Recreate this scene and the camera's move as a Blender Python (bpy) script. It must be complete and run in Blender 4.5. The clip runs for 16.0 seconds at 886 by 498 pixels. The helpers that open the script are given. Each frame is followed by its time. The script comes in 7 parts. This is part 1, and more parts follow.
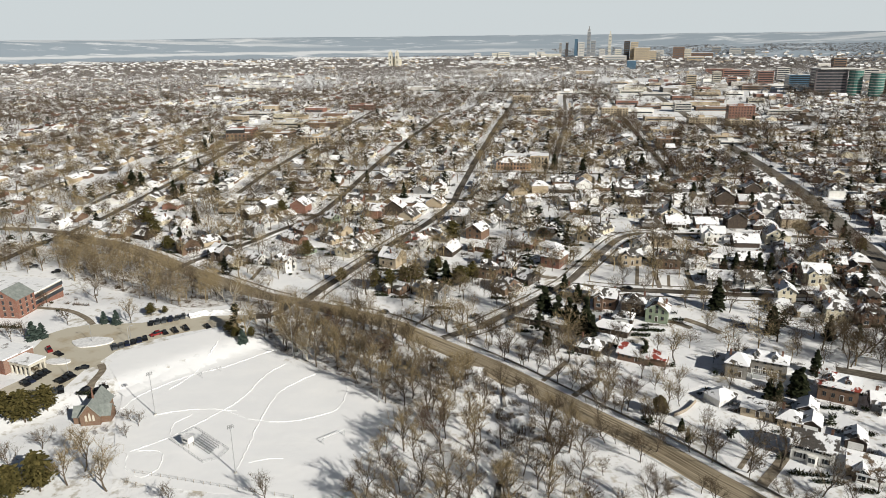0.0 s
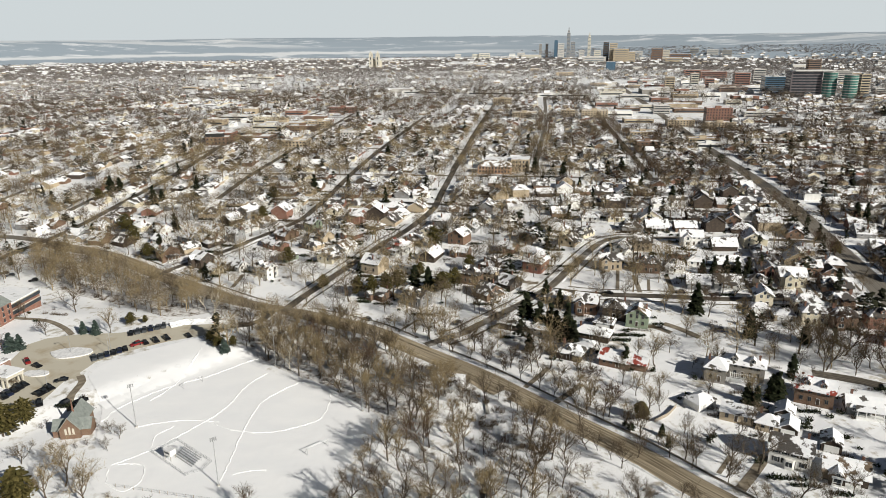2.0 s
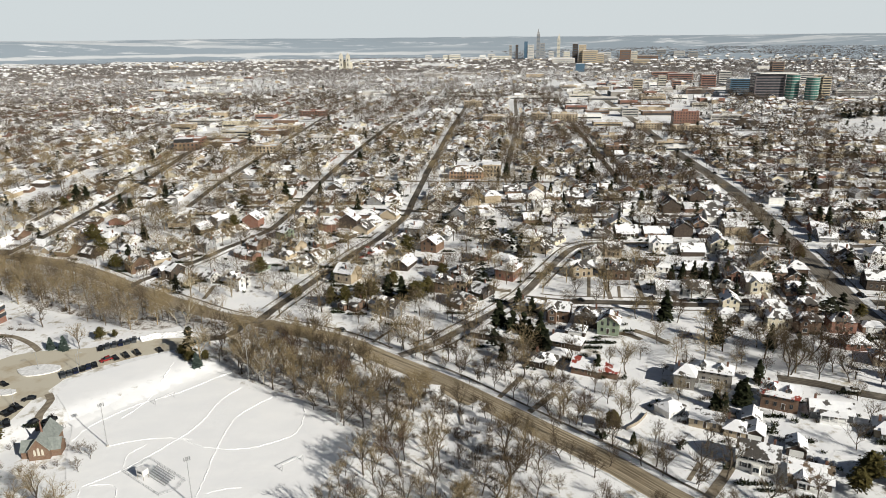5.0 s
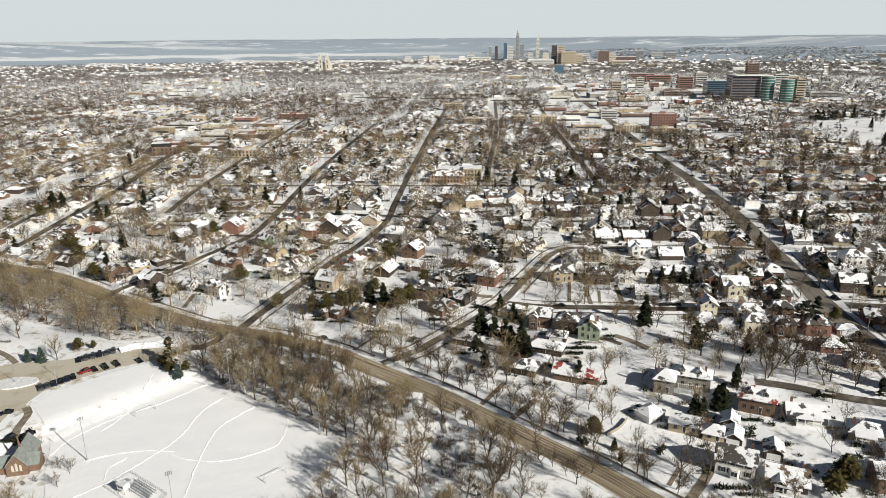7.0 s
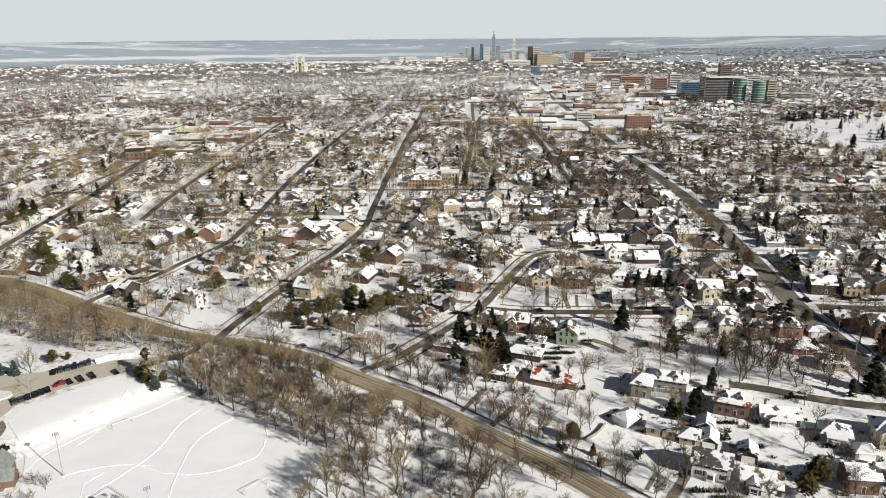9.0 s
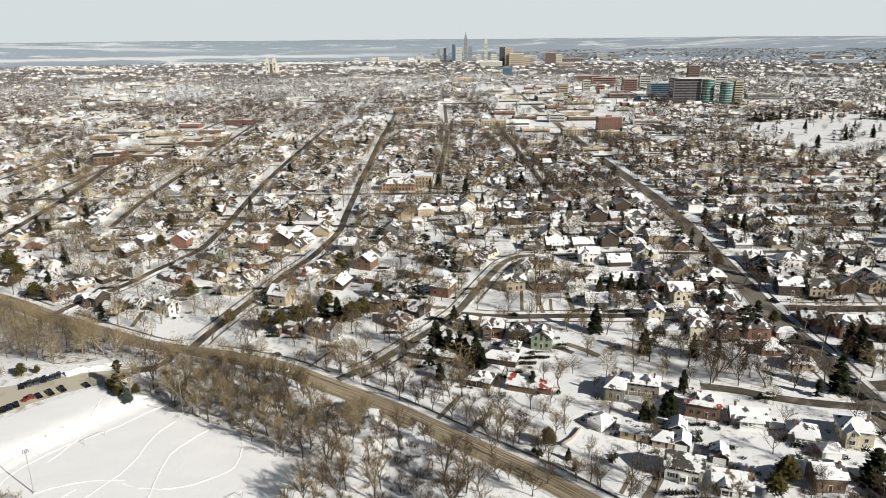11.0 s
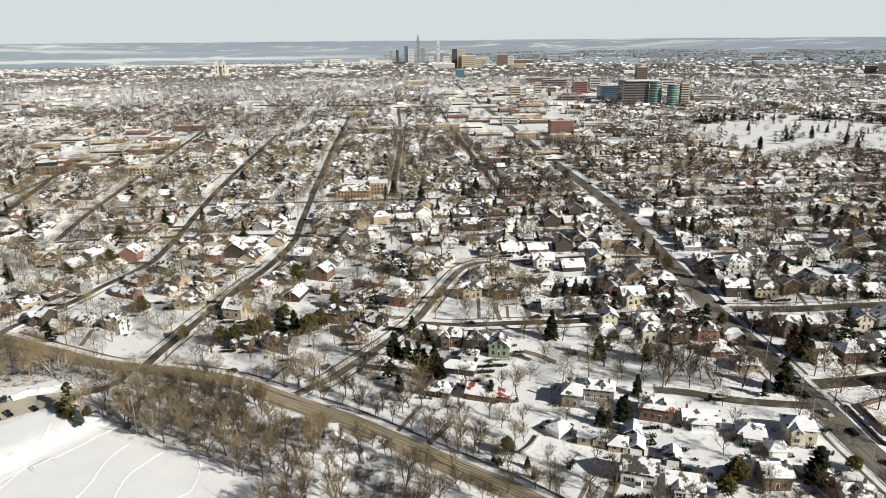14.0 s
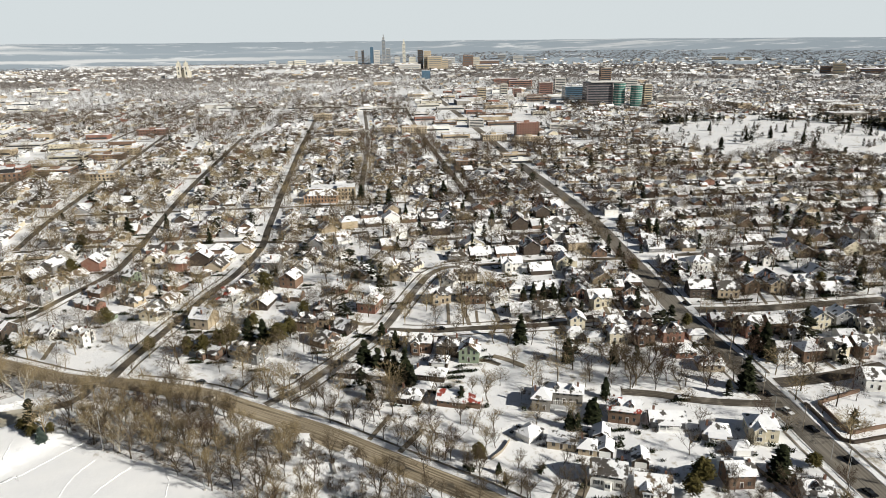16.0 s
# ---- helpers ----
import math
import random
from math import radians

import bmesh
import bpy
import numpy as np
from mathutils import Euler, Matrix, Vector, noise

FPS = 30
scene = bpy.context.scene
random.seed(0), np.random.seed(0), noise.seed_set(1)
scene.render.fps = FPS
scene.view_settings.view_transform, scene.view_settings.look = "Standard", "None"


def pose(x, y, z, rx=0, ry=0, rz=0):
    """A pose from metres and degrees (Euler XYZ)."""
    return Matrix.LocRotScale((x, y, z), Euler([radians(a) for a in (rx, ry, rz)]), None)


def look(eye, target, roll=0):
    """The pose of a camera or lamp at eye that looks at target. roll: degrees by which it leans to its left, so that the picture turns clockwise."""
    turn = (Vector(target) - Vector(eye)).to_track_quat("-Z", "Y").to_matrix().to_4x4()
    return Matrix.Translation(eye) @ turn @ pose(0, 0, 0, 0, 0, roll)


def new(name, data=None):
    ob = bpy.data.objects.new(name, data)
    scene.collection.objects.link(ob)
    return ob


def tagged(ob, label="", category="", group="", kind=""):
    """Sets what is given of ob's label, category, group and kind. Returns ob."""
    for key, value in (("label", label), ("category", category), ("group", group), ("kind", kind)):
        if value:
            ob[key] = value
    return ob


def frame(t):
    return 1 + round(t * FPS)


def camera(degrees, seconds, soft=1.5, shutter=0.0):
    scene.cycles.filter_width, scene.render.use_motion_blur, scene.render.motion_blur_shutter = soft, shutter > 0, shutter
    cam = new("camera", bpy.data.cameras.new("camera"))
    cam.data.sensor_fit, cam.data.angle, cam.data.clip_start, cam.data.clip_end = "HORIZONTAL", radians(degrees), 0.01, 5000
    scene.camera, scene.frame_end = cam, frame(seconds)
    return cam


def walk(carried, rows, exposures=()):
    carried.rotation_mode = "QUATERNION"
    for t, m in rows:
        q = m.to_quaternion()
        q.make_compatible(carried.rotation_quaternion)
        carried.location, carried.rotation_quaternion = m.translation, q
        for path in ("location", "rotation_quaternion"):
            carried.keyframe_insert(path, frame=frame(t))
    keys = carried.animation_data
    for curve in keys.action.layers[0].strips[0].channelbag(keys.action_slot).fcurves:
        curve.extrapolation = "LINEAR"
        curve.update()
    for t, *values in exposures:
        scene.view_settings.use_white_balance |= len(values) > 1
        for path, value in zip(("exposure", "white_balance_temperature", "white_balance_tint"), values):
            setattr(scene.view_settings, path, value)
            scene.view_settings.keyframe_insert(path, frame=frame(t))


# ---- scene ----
cam = camera(65.4, 16.0, soft=0.7)
PATH = [
    (0, (8.74, 18.42, 116.47), (7.125, 125.456, 83.537), -0.67),
    (0.5, (8.71, 18.41, 117.20), (7.808, 125.467, 84.293), -0.66),
    (1, (8.70, 18.40, 117.92), (8.527, 125.462, 85.027), -0.64),
    (1.5, (8.69, 18.39, 118.65), (9.265, 125.447, 85.748), -0.62),
    (2, (8.68, 18.38, 119.38), (10.008, 125.423, 86.467), -0.61),
    (2.5, (8.67, 18.37, 120.12), (10.749, 125.395, 87.186), -0.60),
    (3, (8.65, 18.36, 120.85), (11.482, 125.364, 87.910), -0.58),
    (3.5, (8.64, 18.35, 121.58), (12.206, 125.329, 88.641), -0.57),
    (4, (8.62, 18.33, 122.32), (12.924, 125.291, 89.377), -0.56),
    (6.5, (8.55, 18.26, 125.99), (16.561, 125.032, 93.121), -0.52),
    (7, (8.53, 18.24, 126.73), (17.339, 124.958, 93.872), -0.51),
    (7.5, (8.52, 18.23, 127.47), (18.146, 124.873, 94.619), -0.50),
    (8, (8.50, 18.21, 128.20), (18.987, 124.777, 95.364), -0.50),
    (8.5, (8.49, 18.20, 128.93), (19.864, 124.668, 96.105), -0.49),
    (9, (8.47, 18.18, 129.67), (20.780, 124.546, 96.843), -0.49),
    (11.5, (8.39, 18.09, 133.39), (25.920, 123.715, 100.530), -0.48),
    (12, (8.38, 18.07, 134.13), (27.041, 123.502, 101.277), -0.48),
    (12.5, (8.36, 18.05, 134.87), (28.186, 123.275, 102.030), -0.49),
    (13, (8.34, 18.03, 135.62), (29.348, 123.031, 102.788), -0.49),
    (13.5, (8.32, 18.01, 136.36), (30.524, 122.770, 103.551), -0.49),
    (14, (8.31, 17.99, 137.11), (31.712, 122.492, 104.317), -0.50),
    (14.5, (8.29, 17.96, 137.86), (32.909, 122.194, 105.080), -0.50),
    (15, (8.28, 17.94, 138.60), (34.117, 121.875, 105.834), -0.51),
    (15.5, (8.25, 17.92, 139.35), (35.339, 121.532, 106.570), -0.51),
    (16, (8.23, 17.90, 140.10), (36.584, 121.163, 107.275), -0.52),
]
walk(cam, [(t, look(e, a, r)) for t, e, a, r in PATH], [(0.0, 0.09), (3.0, 0.12), (7.0, 0.17), (12.0, 0.22), (16.0, 0.21)])

# ---------------------------------------------------------------- light
SUN_AZ, SUN_EL = 135.0, 28.0
world = bpy.data.worlds.new("sky")
scene.world = world
world.use_nodes = True
wt = world.node_tree
sky = wt.nodes.new("ShaderNodeTexSky")
sky.sky_type, sky.sun_disc = "NISHITA", False
sky.sun_elevation, sky.sun_rotation = radians(SUN_EL), radians(SUN_AZ)
sky.air_density, sky.dust_density, sky.ozone_density, sky.altitude = 1.0, 1.2, 2.0, 300
# winter haze: pale and bright along the horizon, thin overhead
where = wt.nodes.new("ShaderNodeTexCoord")
split = wt.nodes.new("ShaderNodeSeparateXYZ")
wt.links.new(where.outputs["Generated"], split.inputs[0])
haze = wt.nodes.new("ShaderNodeValToRGB")
haze.color_ramp.elements[0].position, haze.color_ramp.elements[0].color = 0.06, (0.94, 0.94, 0.94, 1)
haze.color_ramp.elements[1].position, haze.color_ramp.elements[1].color = 0.10, (0.02, 0.02, 0.02, 1)
wt.links.new(split.outputs[2], haze.inputs[0])
veil = wt.nodes.new("ShaderNodeMix")
veil.data_type = "RGBA"
veil.inputs[7].default_value = (25.2, 27.3, 28.0, 1)
wt.links.new(haze.outputs[0], veil.inputs[0])
wt.links.new(sky.outputs[0], veil.inputs[6])
wt.links.new(veil.outputs[2], wt.nodes["Background"].inputs[0])
wt.nodes["Background"].inputs[1].default_value = 0.024
sun_data = bpy.data.lights.new("sun", "SUN")
sun_data.energy, sun_data.angle, sun_data.color = 5.0, radians(0.5), (1.0, 0.96, 0.87)
sun = new("sun", sun_data)
sd = Vector((math.sin(radians(SUN_AZ)) * math.cos(radians(SUN_EL)), math.cos(radians(SUN_AZ)) * math.cos(radians(SUN_EL)), math.sin(radians(SUN_EL))))
sun.matrix_basis = look(sd * 400, (0, 0, 0))

# ---------------------------------------------------------------- materials
MATS = {}


def tone(nt, fac, a, b, lo=0.4, hi=0.6):
    r = nt.nodes.new("ShaderNodeValToRGB")
    r.color_ramp.elements[0].position, r.color_ramp.elements[1].position = lo, hi
    r.color_ramp.elements[0].color, r.color_ramp.elements[1].color = (*a, 1), (*b, 1)
    nt.links.new(fac, r.inputs[0])
    return r.outputs[0]


def blend(nt, fac, a, b):
    m = nt.nodes.new("ShaderNodeMix")
    m.data_type = "RGBA"
    for sock, v in ((m.inputs[0], fac), (m.inputs[6], a), (m.inputs[7], b)):
        if isinstance(v, (float, int)):
            sock.default_value = v
        elif isinstance(v, tuple):
            sock.default_value = (*v, 1)
        else:
            nt.links.new(v, sock)
    return m.outputs[2]


def calc(nt, op, a, b):
    m = nt.nodes.new("ShaderNodeMath")
    m.operation = op
    for sock, v in zip(m.inputs, (a, b)):
        if isinstance(v, (float, int)):
            sock.default_value = v
        else:
            nt.links.new(v, sock)
    return m.outputs[0]


def grain(nt, scale, detail=3, stretch=None, uv=False, rough=0.55, spread=False):
    """Noise in metres of the object, or of a strip's own length and width."""
    tc = nt.nodes.new("ShaderNodeTexCoord")
    out = tc.outputs["UV" if uv else "Object"]
    if spread:
        info = nt.nodes.new("ShaderNodeObjectInfo")
        vm = nt.nodes.new("ShaderNodeVectorMath")
        vm.operation = "ADD"
        nt.links.new(out, vm.inputs[0])
        sc = calc(nt, "MULTIPLY", info.outputs["Random"], 97.0)
        nt.links.new(sc, vm.inputs[1])
        out = vm.outputs[0]
    if stretch:
        mp = nt.nodes.new("ShaderNodeMapping")
        mp.inputs["Scale"].default_value = stretch
        nt.links.new(out, mp.inputs[0])
        out = mp.outputs[0]
    n = nt.nodes.new("ShaderNodeTexNoise")
    n.inputs["Scale"].default_value, n.inputs["Detail"].default_value, n.inputs["Roughness"].default_value = scale, detail, rough
    nt.links.new(out, n.inputs["Vector"])
    return n.outputs["Fac"]


def material(name, rough=0.8, metal=0.0):
    m = bpy.data.materials.new(name)
    m.use_nodes = True
    nt = m.node_tree
    p = nt.nodes["Principled BSDF"]
    p.inputs["Roughness"].default_value, p.inputs["Metallic"].default_value = rough, metal
    p.inputs["Specular IOR Level"].default_value = 0.25
    MATS[name] = m
    return m, nt, p


def bump(nt, p, fac, strength, dist):
    b = nt.nodes.new("ShaderNodeBump")
    b.inputs["Strength"].default_value, b.inputs["Distance"].default_value = strength, dist
    nt.links.new(fac, b.inputs["Height"])
    nt.links.new(b.outputs[0], p.inputs["Normal"])


def plain(name, a, b, scale=2.0, rough=0.8, metal=0.0, spread=False, lift=0.0):
    m, nt, p = material(name, rough, metal)
    f = grain(nt, scale, 4, spread=spread)
    nt.links.new(tone(nt, f, a, b, 0.3, 0.7), p.inputs["Base Color"])
    if lift:
        bump(nt, p, f, 0.5, lift)
    return m


# open snow: bright crust, duller drifted patches, a little grass showing
m, nt, p = material("snow", 0.7)
c = tone(nt, grain(nt, 0.035, 5), (0.77, 0.78, 0.80), (0.92, 0.92, 0.92), 0.3, 0.62)
thin = calc(nt, "ADD", calc(nt, "MULTIPLY", grain(nt, 0.35, 5, rough=0.6), 0.55), calc(nt, "MULTIPLY", grain(nt, 0.07, 3), 0.45))
c = blend(nt, tone(nt, thin, (0, 0, 0), (0.85, 0.85, 0.85), 0.545, 0.65), c, (0.36, 0.31, 0.22))
nt.links.new(c, p.inputs["Base Color"])
bump(nt, p, grain(nt, 0.5, 6, rough=0.65), 0.6, 0.5)
# the playing field's smooth snow
m, nt, p = material("field_snow", 0.65)
nt.links.new(tone(nt, grain(nt, 0.06, 5, stretch=(1, 2.2, 1)), (0.87, 0.875, 0.885), (0.93, 0.93, 0.93), 0.3, 0.7), p.inputs["Base Color"])
bump(nt, p, grain(nt, 0.35, 6), 0.35, 0.3)
plain("trodden_snow", (0.84, 0.845, 0.855), (0.94, 0.94, 0.94), 1.5, 0.7, lift=0.3)
plain("bank_snow", (0.62, 0.62, 0.62), (0.88, 0.88, 0.88), 0.8, 0.7, lift=0.3)
# forest floor: snow with leaf litter
m, nt, p = material("litter_snow", 0.85)
f = grain(nt, 0.5, 6, rough=0.7)
nt.links.new(tone(nt, f, (0.17, 0.13, 0.095), (0.74, 0.73, 0.72), 0.37, 0.52), p.inputs["Base Color"])
bump(nt, p, f, 0.6, 0.5)


def road_mat(name, dark, light, slush, width):
    m, nt, p = material(name, 0.75)
    streak = grain(nt, 1.0, 4, (0.02, 1.6, 1), uv=True)
    spots = grain(nt, 0.12, 4)
    c = tone(nt, streak, dark, light, 0.35, 0.65)
    c = blend(nt, tone(nt, spots, (0, 0, 0), (0.8, 0.8, 0.8), 0.52, 0.66), c, slush)
    nt.links.new(c, p.inputs["Base Color"])
    bump(nt, p, grain(nt, 3, 3), 0.2, 0.05)
    return m


road_mat("salted_asphalt", (0.115, 0.09, 0.058), (0.43, 0.365, 0.265), (0.27, 0.22, 0.15), 9)
road_mat("side_asphalt", (0.045, 0.04, 0.034), (0.14, 0.12, 0.095), (0.27, 0.24, 0.20), 7)
road_mat("packed_street", (0.07, 0.06, 0.05), (0.24, 0.21, 0.17), (0.42, 0.4, 0.37), 7)
road_mat("pale_asphalt", (0.11, 0.10, 0.085), (0.25, 0.225, 0.19), (0.19, 0.17, 0.14), 14)
road_mat("lot_concrete", (0.48, 0.44, 0.35), (0.58, 0.54, 0.45), (0.40, 0.33, 0.23), 14)
plain("drive_concrete", (0.13, 0.105, 0.075), (0.32, 0.275, 0.21), 0.5)
plain("pale_bark", (0.42, 0.38, 0.31), (0.62, 0.58, 0.5), 0.6, 0.9)

# snow lying on shingles, with bare patches; each roof has its own
def roof_mat(name, bare_a, bare_b, lo, hi):
    m, nt, p = material(name, 0.8)
    snow = tone(nt, grain(nt, 0.6, 3, spread=True), (0.79, 0.80, 0.82), (0.90, 0.90, 0.905), 0.3, 0.7)
    bare = tone(nt, grain(nt, 3.0, 4, stretch=(1, 1, 4)), bare_a, bare_b, 0.3, 0.7)
    f = grain(nt, 0.27, 5, rough=0.6, spread=True)
    nt.links.new(blend(nt, tone(nt, f, (0, 0, 0), (1, 1, 1), lo, hi), bare, snow), p.inputs["Base Color"])
    bump(nt, p, f, 0.5, 0.3)
    return m


roof_mat("snowy_shingle", (0.05, 0.045, 0.04), (0.12, 0.11, 0.10), 0.40, 0.43)
roof_mat("patchy_shingle", (0.05, 0.045, 0.042), (0.11, 0.10, 0.09), 0.50, 0.54)
roof_mat("snowy_red_tile", (0.24, 0.04, 0.03), (0.34, 0.075, 0.05), 0.42, 0.46)
roof_mat("snowy_brown_shingle", (0.10, 0.07, 0.05), (0.2, 0.15, 0.1), 0.46, 0.5)
roof_mat("snowy_flat_roof", (0.30, 0.29, 0.28), (0.45, 0.44, 0.43), 0.36, 0.42)
plain("slate_roof", (0.17, 0.19, 0.18), (0.27, 0.29, 0.27), 0.8)


def brick_mat(name, a, b, mortar):
    m, nt, p = material(name, 0.85)
    tc = nt.nodes.new("ShaderNodeTexCoord")
    mp = nt.nodes.new("ShaderNodeMapping")
    mp.inputs["Rotation"].default_value = (radians(90), 0, 0)
    nt.links.new(tc.outputs["Object"], mp.inputs[0])
    bt = nt.nodes.new("ShaderNodeTexBrick")
    bt.inputs["Scale"].default_value = 1.0
    bt.inputs["Brick Width"].default_value, bt.inputs["Row Height"].default_value, bt.inputs["Mortar Size"].default_value = 0.24, 0.08, 0.008
    bt.inputs["Color1"].default_value, bt.inputs["Color2"].default_value, bt.inputs["Mortar"].default_value = (*a, 1), (*b, 1), (*mortar, 1)
    nt.links.new(mp.outputs[0], bt.inputs["Vector"])
    nt.links.new(blend(nt, tone(nt, grain(nt, 0.7, 4, spread=True), (0, 0, 0), (0.5, 0.5, 0.5), 0.4, 0.7), bt.outputs[0], mortar), p.inputs["Base Color"])
    return m


brick_mat("red_brick", (0.20, 0.075, 0.05), (0.27, 0.11, 0.075), (0.27, 0.20, 0.16))
brick_mat("brown_brick", (0.13, 0.075, 0.05), (0.20, 0.115, 0.075), (0.21, 0.16, 0.12))
brick_mat("tan_brick", (0.40, 0.315, 0.205), (0.48, 0.39, 0.265), (0.44, 0.38, 0.30))
brick_mat("orange_brick", (0.34, 0.185, 0.105), (0.42, 0.24, 0.14), (0.40, 0.30, 0.22))
plain("white_siding", (0.66, 0.65, 0.61), (0.80, 0.79, 0.76), 0.8, 0.7)
plain("cream_siding", (0.55, 0.50, 0.38), (0.68, 0.62, 0.48), 0.8, 0.7)
plain("gray_siding", (0.19, 0.19, 0.19), (0.30, 0.30, 0.30), 0.8, 0.7)
plain("green_siding", (0.20, 0.25, 0.18), (0.3, 0.36, 0.26), 0.8, 0.7)
plain("dark_wood", (0.04, 0.032, 0.027), (0.09, 0.068, 0.052), 1.2, 0.8)
plain("gray_stone", (0.20, 0.19, 0.175), (0.33, 0.31, 0.28), 2.5, 0.9, lift=0.05)
plain("limestone", (0.48, 0.45, 0.375), (0.60, 0.565, 0.48), 0.5, 0.85)
plain("plum_panel", (0.10, 0.085, 0.09), (0.17, 0.145, 0.15), 0.3, 0.6)
plain("concrete", (0.42, 0.40, 0.37), (0.55, 0.53, 0.49), 0.4, 0.85)
plain("white_trim", (0.72, 0.72, 0.70), (0.82, 0.82, 0.80), 2, 0.6)
plain("brown_trim", (0.16, 0.13, 0.10), (0.28, 0.23, 0.18), 2, 0.7)
plain("chimney_brick", (0.13, 0.075, 0.055), (0.24, 0.13, 0.095), 4, 0.9)
plain("bark", (0.055, 0.043, 0.032), (0.15, 0.12, 0.09), 1.5, 0.95, lift=0.1)
plain("galvanised_steel", (0.45, 0.46, 0.47), (0.58, 0.58, 0.58), 3, 0.45, 0.7)
plain("tyre_rubber", (0.02, 0.02, 0.02), (0.035, 0.035, 0.035), 3, 0.9)
plain("wood_fence", (0.25, 0.21, 0.16), (0.38, 0.33, 0.27), 2, 0.9)


def leafy(name, a, b, kind="island"):
    m, nt, p = material(name, 0.95)
    p.inputs["Specular IOR Level"].default_value = 0.05
    if kind == "island":
        rnd = nt.nodes.new("ShaderNodeNewGeometry").outputs["Random Per Island"]
    else:
        rnd = nt.nodes.new("ShaderNodeObjectInfo").outputs["Random"]
    c = tone(nt, rnd, a, b, 0.05, 0.95)
    c = blend(nt, calc(nt, "MULTIPLY", grain(nt, 0.05, 2), 0.6), c, a)
    nt.links.new(c, p.inputs["Base Color"])
    return m


leafy("brush_brown", (0.07, 0.052, 0.035), (0.19, 0.145, 0.095))
leafy("twigs_brown", (0.06, 0.045, 0.03), (0.17, 0.13, 0.085))
leafy("twigs_gray", (0.105, 0.083, 0.056), (0.255, 0.205, 0.143))
leafy("twigs_tan", (0.19, 0.147, 0.084), (0.39, 0.31, 0.185))
leafy("twigs_rust", (0.06, 0.04, 0.03), (0.14, 0.092, 0.064))
leafy("spruce_needles", (0.016, 0.021, 0.012), (0.05, 0.055, 0.028))
leafy("blue_needles", (0.05, 0.075, 0.065), (0.11, 0.14, 0.12))
leafy("pine_needles", (0.055, 0.05, 0.018), (0.16, 0.13, 0.05))
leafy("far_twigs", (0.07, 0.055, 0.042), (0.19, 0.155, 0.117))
# far_twigs again, paler and grayer: distance haze put into the colour
leafy("hazed_twigs", (0.15, 0.135, 0.124), (0.27, 0.25, 0.235))
leafy("far_needles", (0.018, 0.021, 0.014), (0.05, 0.05, 0.03))


def glass_mat(name, tint, rough=0.08):
    m, nt, p = material(name, rough)
    p.inputs["Specular IOR Level"].default_value = 0.6
    nt.links.new(tone(nt, grain(nt, 0.4, 2), tint, tuple(v * 1.8 for v in tint), 0.3, 0.7), p.inputs["Base Color"])
    return m


glass_mat("window_glass", (0.025, 0.03, 0.035))
glass_mat("green_glass", (0.045, 0.115, 0.10), 0.15)
glass_mat("blue_glass", (0.05, 0.09, 0.13), 0.15)
glass_mat("car_glass", (0.012, 0.014, 0.016))
for cname, rgb in (("black", (0.012, 0.012, 0.013)), ("gray", (0.08, 0.085, 0.09)), ("red", (0.22, 0.02, 0.02)), ("white", (0.62, 0.62, 0.62)), ("navy", (0.015, 0.02, 0.045))):
    plain("paint_" + cname, rgb, tuple(v * 1.25 for v in rgb), 0.5, 0.25)
# far country: woods and snowfields as one tone, distance haze painted into its blue-gray
m, nt, p = material("hazed_far_country", 1.0)
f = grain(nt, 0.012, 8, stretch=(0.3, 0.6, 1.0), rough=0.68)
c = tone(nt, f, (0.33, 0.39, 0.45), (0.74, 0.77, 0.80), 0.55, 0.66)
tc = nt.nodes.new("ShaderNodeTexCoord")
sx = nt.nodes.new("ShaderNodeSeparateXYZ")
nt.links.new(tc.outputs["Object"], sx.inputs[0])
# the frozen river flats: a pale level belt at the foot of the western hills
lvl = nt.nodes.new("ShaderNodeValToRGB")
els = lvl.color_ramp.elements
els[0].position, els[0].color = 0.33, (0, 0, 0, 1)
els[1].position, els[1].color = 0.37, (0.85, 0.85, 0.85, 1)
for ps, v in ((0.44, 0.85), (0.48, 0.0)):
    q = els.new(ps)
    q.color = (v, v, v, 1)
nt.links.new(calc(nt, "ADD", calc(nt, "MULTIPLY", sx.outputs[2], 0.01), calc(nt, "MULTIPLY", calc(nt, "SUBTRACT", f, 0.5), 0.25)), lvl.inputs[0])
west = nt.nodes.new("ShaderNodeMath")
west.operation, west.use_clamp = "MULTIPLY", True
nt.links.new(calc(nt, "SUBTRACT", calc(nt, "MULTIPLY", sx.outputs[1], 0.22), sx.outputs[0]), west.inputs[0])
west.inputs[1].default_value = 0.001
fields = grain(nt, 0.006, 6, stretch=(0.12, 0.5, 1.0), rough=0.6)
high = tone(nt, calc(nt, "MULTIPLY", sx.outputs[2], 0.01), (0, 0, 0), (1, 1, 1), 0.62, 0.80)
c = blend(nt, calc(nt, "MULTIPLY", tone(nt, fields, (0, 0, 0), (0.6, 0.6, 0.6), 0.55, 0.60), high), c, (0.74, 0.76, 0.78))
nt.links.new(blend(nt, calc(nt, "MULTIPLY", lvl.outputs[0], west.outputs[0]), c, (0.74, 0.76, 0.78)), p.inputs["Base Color"])


